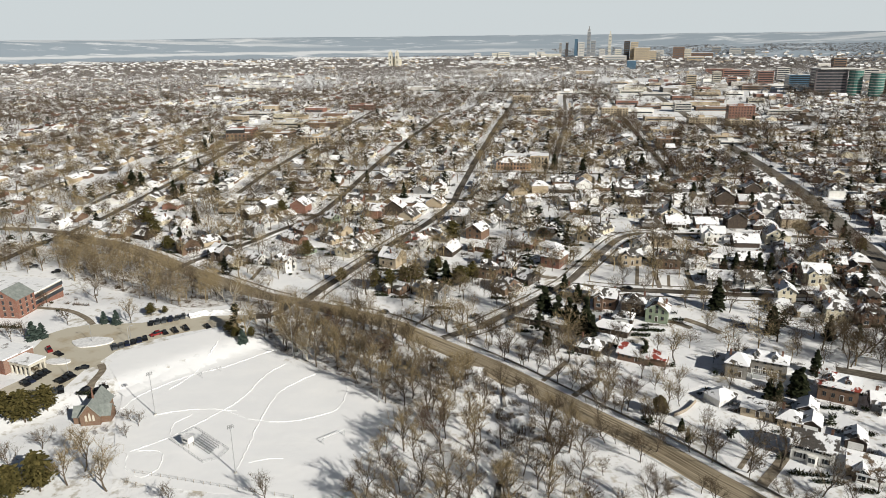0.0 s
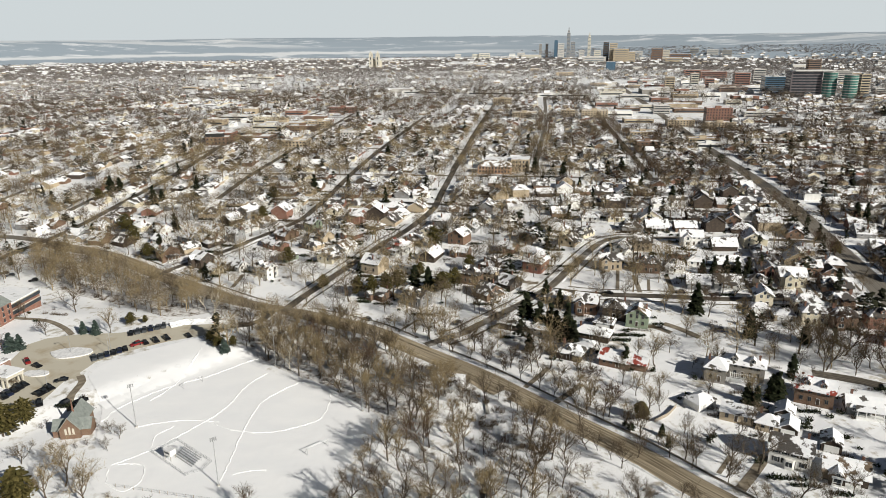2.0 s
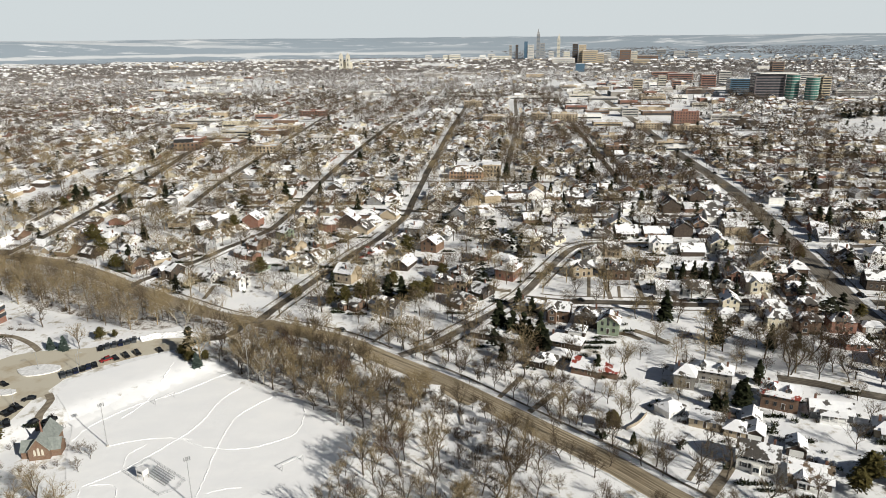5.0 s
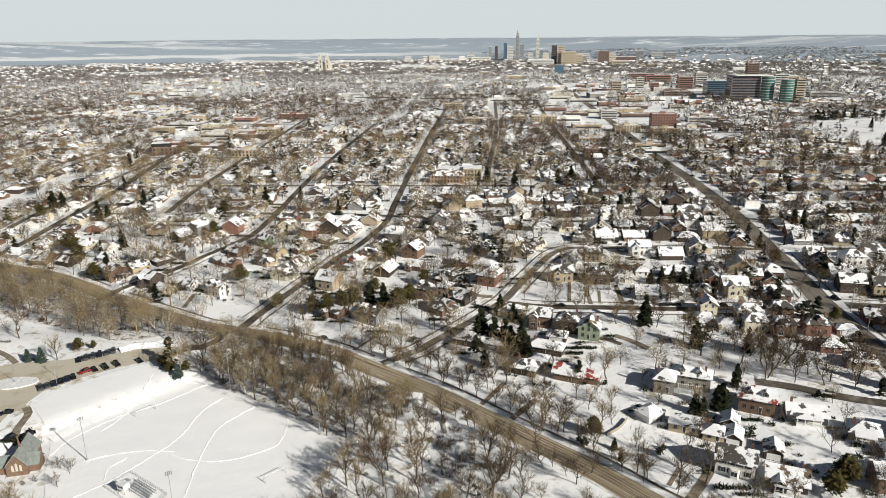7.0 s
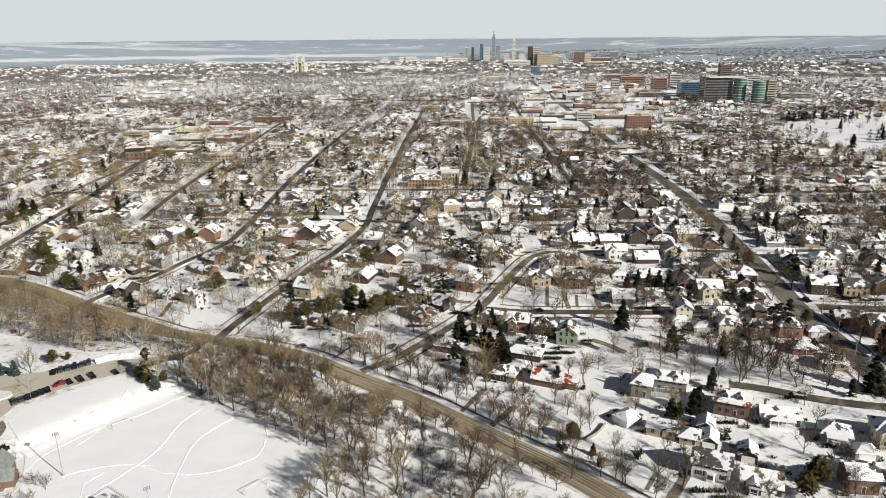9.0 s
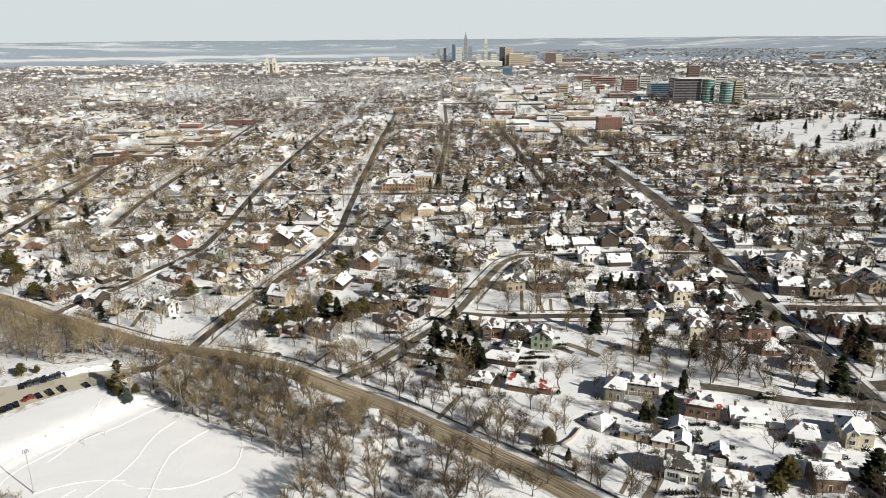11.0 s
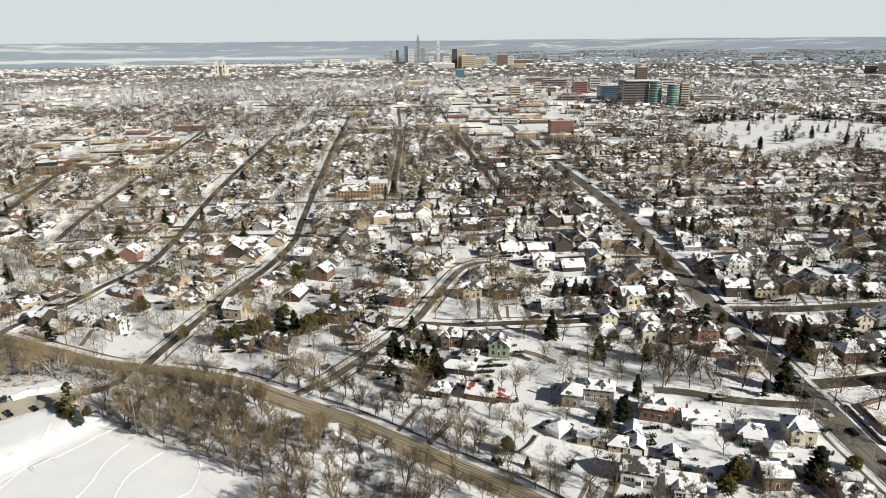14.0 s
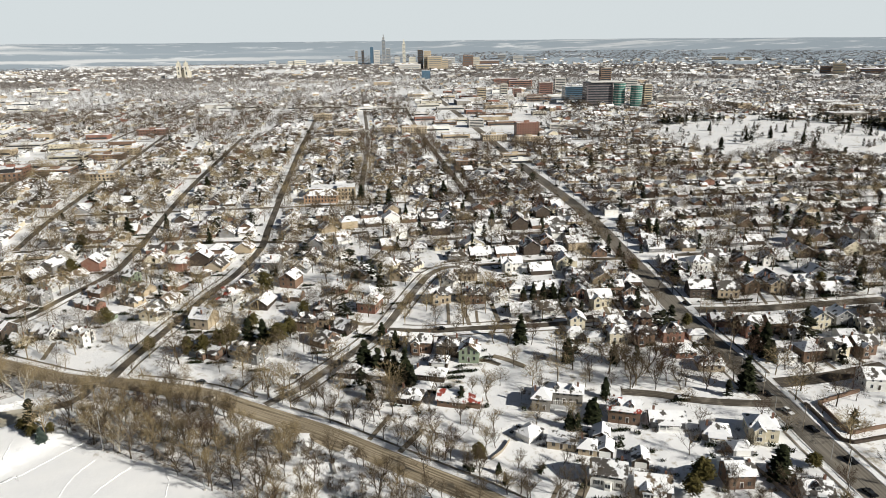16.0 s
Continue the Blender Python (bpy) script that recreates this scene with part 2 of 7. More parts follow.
# ---------------------------------------------------------------- mesh helpers
class Shape:
    """Collects faces, each with a material slot, for one mesh."""

    def __init__(self):
        self.v, self.f, self.m, self.uv = [], [], [], None

    def poly(self, pts, m=0):
        n = len(self.v)
        self.v += [tuple(q) for q in pts]
        self.f.append(tuple(range(n, n + len(pts))))
        self.m.append(m)

    def box(self, x0, y0, z0, x1, y1, z1, m=0, base=False):
        n = len(self.v)
        self.v += [(x, y, z) for z in (z0, z1) for x, y in ((x0, y0), (x1, y0), (x1, y1), (x0, y1))]
        fs = [(4, 5, 6, 7), (0, 1, 5, 4), (1, 2, 6, 5), (2, 3, 7, 6), (3, 0, 4, 7)]
        if base:
            fs.append((3, 2, 1, 0))
        self.f += [tuple(n + i for i in q) for q in fs]
        self.m += [m] * len(fs)

    def slab(self, pts, th, m=0):
        """A thick plate under the outline pts, which runs counter-clockwise seen from above."""
        n, k = len(self.v), len(pts)
        self.v += [tuple(q) for q in pts] + [(q[0], q[1], q[2] - th) for q in pts]
        self.f.append(tuple(range(n, n + k)))
        self.f.append(tuple(range(n + 2 * k - 1, n + k - 1, -1)))
        self.f += [(n + k + i, n + k + (i + 1) % k, n + (i + 1) % k, n + i) for i in range(k)]
        self.m += [m] * (k + 2)

    def tube(self, a, b, ra, rb, sides=6, m=0, cap=False):
        a, b = Vector(a), Vector(b)
        q = (b - a).to_track_quat("Z", "Y")
        n = len(self.v)
        for c, r in ((a, ra), (b, rb)):
            for i in range(sides):
                an = 2 * math.pi * i / sides
                self.v.append(tuple(c + q @ Vector((r * math.cos(an), r * math.sin(an), 0))))
        self.f += [(n + i, n + (i + 1) % sides, n + sides + (i + 1) % sides, n + sides + i) for i in range(sides)]
        self.m += [m] * sides
        if cap:
            self.f.append(tuple(n + sides + i for i in range(sides)))
            self.m.append(m)

    def mesh(self, name, mats, smooth=False):
        me = bpy.data.meshes.new(name)
        me.from_pydata(self.v, [], self.f)
        for mm in mats:
            me.materials.append(MATS[mm])
        if len(mats) > 1:
            me.polygons.foreach_set("material_index", self.m)
        if smooth:
            me.polygons.foreach_set("use_smooth", [True] * len(self.f))
        if self.uv:
            lay = me.uv_layers.new(name="UVMap")
            idx = np.zeros(len(me.loops), dtype=np.int32)
            me.loops.foreach_get("vertex_index", idx)
            lay.data.foreach_set("uv", np.array(self.uv, dtype=np.float32)[idx].ravel())
        me.update()
        return me


def part(name, me, parent, label="", m=None):
    ob = new(name, me)
    ob.parent = parent
    if m is not None:
        ob.matrix_basis = m
    if label:
        tagged(ob, label)
    return ob


def root(name, m, label, category, group="", kind=""):
    ob = new(name)
    ob.empty_display_size = 0.5
    ob.matrix_basis = m
    return tagged(ob, label, category, group, kind)


# ---------------------------------------------------------------- ground
def H(x, y):
    """Height of the land: a flat creek bottom, then a hill that rises to the streets beyond."""
    s = y + 0.6 * x - 291
    sp = 17 * math.log1p(math.exp(s / 17)) if s < 300 else s
    z = 14 * (1 - math.exp(-sp / 101))
    # terrace of the school's drive above the playing field
    q = (x + 110) * -0.68 + (y - 231) * 0.73
    side = min(1.0, max(0.0, (-40 - x) / 25))
    t = min(1.0, max(0.0, (q + 4) / 9)) * side * min(1.0, max(0.0, (330 - y) / 25))
    z += 2.2 * t * t * (3 - 2 * t)
    # creek bed
    for (ax, ay), (bx, by) in zip(CREEK, CREEK[1:]):
        ux, uy = bx - ax, by - ay
        k = max(0.0, min(1.0, ((x - ax) * ux + (y - ay) * uy) / (ux * ux + uy * uy)))
        e = math.hypot(x - ax - k * ux, y - ay - k * uy)
        if e < 9:
            z -= 2.4 * (1 - (e / 9) ** 2) ** 2 / 1.0
            break
    return z


CREEK = [(-47.8, 279.5), (-15.2, 253.4), (8.1, 246.1), (23.9, 235.3), (25.7, 220.1), (26.2, 203.3), (22.4, 186.1), (20.0, 173.6)]
CREEK_END = (CREEK[-1][0] - 6, 120)
CREEK = CREEK + [CREEK_END]


def inside(x, y, pts):
    hit = False
    for (ax, ay), (bx, by) in zip(pts, pts[1:] + pts[:1]):
        if (ay > y) != (by > y) and x < (bx - ax) * (y - ay) / (by - ay) + ax:
            hit = not hit
    return hit


def smooth_line(pts, step=6.0):
    """Points every few metres along a soft curve through pts."""
    p = [Vector((a[0], a[1])) for a in pts]
    p = [2 * p[0] - p[1]] + p + [2 * p[-1] - p[-2]]
    out = []
    for i in range(1, len(p) - 2):
        n = max(1, int((p[i + 1] - p[i]).length / step))
        for k in range(n):
            t = k / n
            a, b, c, d = p[i - 1], p[i], p[i + 1], p[i + 2]
            out.append(0.5 * ((2 * b) + (c - a) * t + (2 * a - 5 * b + 4 * c - d) * t * t + (3 * b - a - 3 * c + d) * t ** 3))
    out.append(p[-2])
    return out


def ribbon(shape, line, width, lift, cols=4, edge=None):
    """A strip laid over the land; its length and width in metres go into its coordinates."""
    if shape.uv is None:
        shape.uv = []
    run = 0.0
    n0 = len(shape.v)
    for i, c in enumerate(line):
        a, b = line[max(0, i - 1)], line[min(len(line) - 1, i + 1)]
        t = (b - a).normalized()
        nrm = Vector((-t.y, t.x))
        if i:
            run += (c - line[i - 1]).length
        for k in range(cols + 1):
            o = (k / cols - 0.5) * width
            q = c + nrm * o
            shape.v.append((q.x, q.y, H(q.x, q.y) + lift))
            shape.uv.append((run, o))
    w = cols + 1
    for i in range(len(line) - 1):
        for k in range(cols):
            a = n0 + i * w + k
            shape.f.append((a, a + w, a + w + 1, a + 1))
            shape.m.append(0)


def bank(shape, line, off, height, width, rnd, skip=None, lift=0.0):
    """A ploughed ridge of snow beside a road."""
    n0 = len(shape.v)
    for i, c in enumerate(line):
        a, b = line[max(0, i - 1)], line[min(len(line) - 1, i + 1)]
        t = (b - a).normalized()
        nrm = Vector((-t.y, t.x))
        h = height * rnd.uniform(0.3, 1.25)
        wd = width * rnd.uniform(0.7, 1.3)
        if skip is not None and skip(c + nrm * off):
            h = -0.4
        for o, z in ((-wd / 2, -0.1), (-wd * 0.1, h), (wd * 0.2, h * 0.9), (wd / 2, -0.1)):
            q = c + nrm * (off + o)
            shape.v.append((q.x, q.y, H(q.x, q.y) + z + lift))
    for i in range(len(line) - 1):
        for k in range(3):
            a = n0 + i * 4 + k
            shape.f.append((a, a + 4, a + 5, a + 1))
            shape.m.append(0)


# the land: fine near the walk, coarse far away
def axis(lo, hi, fine_lo, fine_hi, fine, grow):
    xs = list(np.arange(fine_lo, fine_hi + fine, fine))
    s = fine
    while xs[-1] < hi:
        s *= grow
        xs.append(min(hi, xs[-1] + s))
    s = fine
    while xs[0] > lo:
        s *= grow
        xs.insert(0, max(lo, xs[0] - s))
    return xs


def far_rise(x, y):
    """Low hills on the horizon, past the wide river flats."""
    d = math.hypot(x, y)
    if d < 3300 or y < 0:
        return 0.0
    az = math.degrees(math.atan2(x, y))
    flats = 1 / (1 + math.exp((az - 15) / 4))
    start = 3700 * flats + 3300 * (1 - flats)
    k = max(0.0, min(1.0, (d - start) / (4650 - start)))
    top = 107 + 5 * noise.noise((az * 0.11, 3.1, 0)) + 2.5 * noise.noise((az * 0.5, 1.7, 0)) - 6 * min(1.0, max(0.0, (az - 25) / 20))
    rough = 4 * noise.noise((x * 0.004, y * 0.004, 5)) * k * (1 - k) * 2
    return (top * (k * k * (3 - 2 * k) * 0.6 + 0.4 * k) + rough) if k > 0 else 0.0


xs = axis(-4700, 4700, -260, 330, 4.0, 1.08)
ys = axis(-600, 4700, 100, 520, 4.0, 1.06)
land = Shape()
for y in ys:
    for x in xs:
        land.v.append((x, y, H(x, y) + far_rise(x, y)))
for j in range(len(ys) - 1):
    for i in range(len(xs) - 1):
        a = j * len(xs) + i
        land.f.append((a, a + 1, a + 1 + len(xs), a + len(xs)))
        cx, cy = (xs[i] + xs[i + 1]) / 2, (ys[j] + ys[j + 1]) / 2
        d, az = math.hypot(cx, cy), math.degrees(math.atan2(cx, cy))
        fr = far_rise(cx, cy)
        # the far slopes get the material whose colour holds the painted haze
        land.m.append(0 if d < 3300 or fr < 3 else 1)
ground = new("ground", land.mesh("ground", ["snow", "hazed_far_country"], smooth=True))
tagged(ground, "snow-covered ground rising to low hills at the horizon", "ground", kind="structure")

# ---------------------------------------------------------------- roads
ROADS = []  # (line, half width) for keeping things off the carriageway


def road(name, pts, width, mat, label, banks=True, lift=0.10, step=6.0):
    line = smooth_line(pts, step)
    s = Shape()
    ribbon(s, line, width, lift)
    ob = new(name, s.mesh(name, [mat]))
    tagged(ob, label, "road", kind="structure")
    ROADS.append((np.array([(q.x, q.y) for q in line]), width / 2))
    LINES[name] = (line, width / 2)
    if banks:
        BANK_JOBS.append((len(ROADS) - 1, pts, width))
    return line


BANK_JOBS, LINES = [], {}
PARKWAY = [(-229.1, 425.5), (-177.9, 397.6), (-131.2, 359.7), (-96.3, 332.5), (-69.5, 312.9), (-44.6, 302.8), (-19.3, 287.7), (-4.2, 273.6), 
    (8.5, 261.6), (23.8, 247.0), (40.9, 227.2), (55.6, 210.1), (68.5, 195.2), (79.3, 179.9), (84.2, 173.8)]
PARKWAY = PARKWAY + [(PARKWAY[-1][0] + 14, PARKWAY[-1][1] - 22), (PARKWAY[-1][0] + 40, 110)]
road("road_parkway", PARKWAY, 9.5, "salted_asphalt", "wide curving parkway, salted and tan with road grime")
road("road_west", [(-242.5, 379.3), (-239.8, 407.3), (-230.1, 434.1), (-218.7, 476.9), (-208.2, 571.7), (-208.4, 659.4), (-212, 746), (-214, 847)], 5.6, "side_asphalt", "dark cleared asphalt street between snowbanks")
road("road_west_lane", [(-284.7, 446.4), (-259.5, 441.3), (-234.1, 431.5)], 6, "pale_asphalt", "snow-dusted side street")
road("road_gable_street", [(-139.4, 358.4), (-130.8, 373.9), (-119.6, 384.6), (-107.8, 396.5), (-98.6, 410.1), (-85.9, 426.8), (-75.7, 445.6), 
    (-71.8, 466.1), (-68.2, 486.5), (-64.2, 522.4), (-58.1, 581.9), (-46.7, 676.6), (-30, 795), (-4, 978)], 4.6, "side_asphalt", "dark cleared asphalt street between snowbanks")
road("road_cross", [(-146.3, 500.0), (-107.6, 498.1), (-63.8, 488.6), (-32.7, 483.0), (-1.8, 474.8), (33.9, 463.1)], 5.0, "side_asphalt", "dark cleared asphalt street between snowbanks")
road("road_mid_west", [(-146.1, 504.3), (-142.2, 575.8), (-135.7, 650.9), (-130, 732), (-120, 863), (-106, 1046)], 4.6, "side_asphalt", "dark cleared asphalt street between snowbanks")
road("road_curve", [(-59.8, 306.4), (-55.5, 323.7), (-47.3, 339.8), (-38.2, 357.3), (-29.4, 373.5), (-20.0, 393.0), (-10.3, 408.9), (-1.3, 430.4), 
    (5.0, 448.3), (9.6, 467.2), (13.6, 499.4), (19.1, 539.0), (28.9, 609.9), (44, 718), (68, 889), (90, 1030)], 4.6, "side_asphalt", "curving asphalt street with worn wheel tracks")
HOOK = [(4.4, 272.6), (10.9, 276.7), (19.7, 281.6), (24.8, 286.4), (32.0, 292.7), (45.3, 303.9), (55.5, 314.1), (63.8, 323.3), (72.6, 337.6), (81.3, 351.5), (89.9, 365.6), (99.4, 379.2), (111.2, 386.9), (127.5, 384.6)]
road("road_hook", HOOK, 4.2, "packed_street", "asphalt street climbing from the parkway in a hook")
road("road_lawns", [(63.0, 318.0), (80.9, 310.9), (108.6, 305.1), (138.1, 298.5), (170.9, 294.5), (193.1, 288.9)], 4.6, "side_asphalt", "narrow asphalt street below a row of front lawns")
AVENUE = [(189.0, 160.0), (191.9, 186.0), (193.8, 200.6), (195.6, 218.0), (197.7, 238.1), (200.1, 263.0), (203.4, 291.4), (208.5, 314.0), (214.9, 344.0), (224.6, 388.0),
    (235.3, 434.5), (249.6, 510.0), (269.1, 651.0), (282, 737), (301, 846), (323, 977), (373, 1293), (480, 1953)]
AVENUE = [(AVENUE[0][0] - 8, 110)] + AVENUE
road("road_avenue", AVENUE, 10.5, "pale_asphalt", "four-lane avenue of pale salted asphalt")
road("road_east_row", [(212.8, 290.8), (239.2, 283.6), (274.5, 277.9), (310.7, 273.0)], 7, "side_asphalt", "dark cleared asphalt street between snowbanks")
road("road_east_curve", [(203.6, 223.1), (221.7, 220.5), (237.7, 219.7), (254.4, 219.8)], 7, "side_asphalt", "dark cleared asphalt street between snowbanks")
road("road_red_tile_lane", [(141.9, 237.2), (153.7, 231.5), (164.2, 224.4), (177.2, 217.7), (195.6, 210.4)], 4.6, "side_asphalt", "dark cleared asphalt street between snowbanks")
UX, UY = math.sin(radians(8.4)), math.cos(radians(8.4))
# side streets between the hook and the avenue
for nm, pts in (("a", [(36, 464.5), (68, 472), (107, 474), (147, 473.4), (170, 470)]), ("b", [(128, 384.8), (171, 380.5), (218, 369)]), ("c", [(118, 441), (141, 439), (185, 435.7), (230, 432)])):
    road("road_terrace_" + nm, pts, 4.6, "side_asphalt", "narrow asphalt side street between rows of houses")
# more of the street grid
road("road_grid_a", [(93, 575), (99, 621), (151, 898), (205, 1250), (287, 1799)], 5, "packed_street", "straight asphalt street between rows of houses", step=20)
road("road_grid_b", [(173, 520), (190, 640), (239, 987), (290, 1300)], 5, "packed_street", "straight asphalt street between rows of houses", step=20)
road("road_grid_c", [(24, 582), (40, 691), (62, 850), (84, 994), (160, 1500)], 5, "packed_street", "straight asphalt street between rows of houses", step=20)

# the creek, dark open water in its snowy bed
s = Shape()
ribbon(s, smooth_line(CREEK, 3), 1.5, 0.12, 2)
m, nt, p = material("creek_water", 0.3)
nt.links.new(tone(nt, grain(nt, 0.5, 4), (0.05, 0.045, 0.038), (0.32, 0.31, 0.29), 0.4, 0.6), p.inputs["Base Color"])
tagged(new("water_creek", s.mesh("water_creek", ["creek_water"])), "narrow dark creek winding through the wood", "water", kind="structure")

# the school's drive, its lot, and the field beside it
FIELD = [(-118.1, 246.7), (-118.1, 254.6), (-110.8, 264.0), (-98.5, 273.5), (-85.7, 280.0), (-72.6, 268.4), (-55.9, 254.1), 
    (-36.6, 241.2), (-21.0, 230.0), (-10.0, 213.4), (-14.7, 197.5), (-20.7, 186.3), (-27.9, 173.3), (-81.8, 180.8), (-91.6, 195.0), 
    (-98.9, 210.7), (-105.4, 228.8)]


def sheet(shape, pts, lift, step=4.0, m=0):
    """A flat-lying patch over the land, cut to the outline pts."""
    bm = bmesh.new()
    x0, x1 = min(p[0] for p in pts), max(p[0] for p in pts)
    y0, y1 = min(p[1] for p in pts), max(p[1] for p in pts)
    f = bm.faces.new([bm.verts.new((p[0], p[1], 0)) for p in pts])
    for ax, lo, hi in ((0, x0, x1), (1, y0, y1)):
        k = lo + step
        while k < hi:
            no = (1, 0, 0) if ax == 0 else (0, 1, 0)
            co = (k, 0, 0) if ax == 0 else (0, k, 0)
            bmesh.ops.bisect_plane(bm, geom=bm.verts[:] + bm.edges[:] + bm.faces[:], plane_co=co, plane_no=no)
            k += step
    bm.verts.index_update()
    n = len(shape.v)
    for v in bm.verts:
        shape.v.append((v.co.x, v.co.y, H(v.co.x, v.co.y) + lift))
    for fc in bm.faces:
        vs = [n + v.index for v in fc.verts]
        shape.f.append(tuple(vs if fc.normal.z > 0 else vs[::-1]))
        shape.m.append(m)
    bm.free()


def round_off(pts, step=3.0):
    line = smooth_line(list(pts) + [pts[0]], step)
    return [(q.x, q.y) for q in line[:-1]]


s = Shape()
sheet(s, round_off(FIELD), 0.16)
tagged(new("field_snow", s.mesh("field_snow", ["field_snow"], smooth=True)), "smooth untouched snow over a playing field", "ground", kind="structure")
LOT = [(-152.8, 250.8), (-154.9, 263.0), (-156.7, 275.4), (-151.9, 281.6), (-142.9, 285.0), (-123.2, 286.5), (-113.1, 291.2), 
    (-99.2, 293.4), (-79.8, 294.2), (-75.5, 289.2), (-86.1, 282.9), (-100.4, 276.8), (-111.3, 269.3), (-121.2, 259.1), 
    (-122.9, 250.4), (-118.1, 243.5), (-123.4, 245.8), (-125.4, 243.6), (-125.6, 228.9), (-126.0, 220.8), (-132.1, 216.9), 
    (-141.2, 219.5), (-147.3, 229.1), (-142.3, 240.7)]
s = Shape()
sheet(s, LOT, 0.09)
tagged(new("pavement_lot", s.mesh("pavement_lot", ["lot_concrete"])), "pale concrete drive and parking lot, ploughed clear", "pavement", kind="structure")
ROADS.append((np.array(LOT), 2.0))
road("road_lot_exit", [(-79.1, 291.7), (-72.1, 292.7), (-67.4, 298.7), (-65.5, 307.0)], 6, "side_asphalt", "short asphalt drive joining the parkway", lift=0.14)
road("path_chapel", [(-121.8, 248.1), (-118.7, 243.5), (-118.0, 237.9), (-117.5, 232.9), (-115.6, 228.1), (-114.0, 225.9)], 2.6, "drive_concrete", "curving cleared footpath to the chapel", banks=False, lift=0.13, step=2)
road("path_pines", [(-142.9, 285.0), (-150.7, 293.1), (-162.3, 301.0), (-175.3, 303.9), (-179.0, 304.6)], 2.4, "drive_concrete", "cleared footpath over the snow", banks=False, lift=0.13, step=2)
ISLE = [(-142.9, 268.1), (-139.2, 270.8), (-134.0, 271.8), (-127.5, 270.1), (-126.6, 266.3), (-131.0, 263.3), (-136.7, 262.3), 
    (-140.7, 264.9)]
ISLE_2 = [(-143.7, 249.7), (-142.5, 252.1), (-134.7, 251.5), (-134.5, 248.2), (-140.1, 247.8)]
for o in (ISLE, ISLE_2):
    s = Shape()
    pts = round_off(o, 1.5)
    s.slab([(q[0], q[1], H(*q) + 0.5) for q in pts], 0.7)
    tagged(new("kerb_island", s.mesh("kerb_island", ["bank_snow"])), "snow-covered raised island in the drive", "pavement", kind="structure")
# ploughed heap beside the drive's end
s = Shape()
heap = [(-104.9, 292.3), (-98.8, 295.9), (-90.7, 297.6), (-80.9, 297.9), (-73.2, 297.1), (-69.4, 302.0)]
for k in range(5):
    bank(s, smooth_line(heap, 1.5), -1.2 + k * 0.8, 1.5 - 0.35 * abs(k - 2), 2.6, random.Random(50 + k))
tagged(new("snow_heap", s.mesh("snow_heap", ["bank_snow"])), "long ploughed heap of dirty snow beside the drive", "snow", kind="stuff")

WOODS = [(-234.2, 418.7), (-205.9, 400.5), (-174.9, 390.8), (-128.5, 352.3), (-78.0, 315.5), (-51.4, 299.0), (-30.1, 287.2), 
    (-14.7, 274.1), (1.7, 253.0), (18.1, 238.7), (32.2, 220.0), (42.2, 201.6), (46.1, 186.0), (46.8, 173.5), (-16.0, 173.7), 
    (-11.9, 194.6), (-7.1, 210.0), (-12.6, 222.3), (-32.7, 242.5), (-52.1, 256.4), (-67.6, 275.4), (-64.7, 292.5), (-88.2, 306.0), 
    (-110.2, 303.3), (-146.5, 327.1), (-187.4, 352.7)]
s = Shape()
sheet(s, round_off([(-234.2, 418.7), (-174.9, 390.8), (-128.5, 352.3), (-78.0, 315.5), (-51.4, 299.0), (-30.1, 287.2), (-14.6, 273.0), (1.7, 253.0), 
    (12.1, 239.6), (6.1, 231.6), (-3.1, 220.4), (-7.4, 215.1), (-12.6, 222.3), (-32.7, 242.5), (-52.1, 256.4), (-67.6, 275.4), 
    (-64.7, 292.5), (-88.2, 306.0), (-110.2, 303.3), (-146.5, 327.1), (-187.4, 352.7)], 5), 0.05, 5.0)
tagged(new("ground_woods", s.mesh("ground_woods", ["litter_snow"], smooth=True)), "woodland floor of thin snow and leaf litter", "ground", kind="structure")
WOODS = WOODS[:13] + [(WOODS[13][0] + 2, 120), (WOODS[14][0] + 10, 120)] + WOODS[14:]

def street_points():
    return [(k, (np.array([(q.x, q.y) for q in ln]), w)) for k, (ln, w) in LINES.items()]


# cleared sidewalks beside the streets, broken where another street crosses
for name, sides in (("road_parkway", (1,)), ("road_gable_street", (1, -1)), ("road_curve", (1, -1)), ("road_hook", (1, -1)), ("road_lawns", (1, -1)), ("road_mid_west", (1, -1)), ("road_west", (1, -1)), ("road_avenue", (1, -1)), ("road_east_row", (1, -1))):
    line, hw = LINES[name]
    others = np.concatenate([np.column_stack([r, np.full(len(r), w)]) for k, (r, w) in street_points() if k != name])
    s = Shape()
    for sg in sides:
        run = []
        for i, c in enumerate(line):
            t = (line[min(len(line) - 1, i + 1)] - line[max(0, i - 1)]).normalized()
            q = c + Vector((-t.y, t.x)) * sg * (hw + 3.4)
            clear = q.y > 120 and q.length < 430 and not np.any(np.hypot(others[:, 0] - q.x, others[:, 1] - q.y) < others[:, 2] + 2.5)
            if clear:
                run.append(q)
            if (not clear or i == len(line) - 1) and len(run) > 2:
                ribbon(s, run, 1.0, 0.13, 1)
            if not clear:
                run = []
    if s.f:
        tagged(new("sidewalk_" + name[5:], s.mesh("sidewalk", ["packed_street"])), "narrow cleared concrete sidewalk between snowy lawns", "sidewalk", kind="structure")

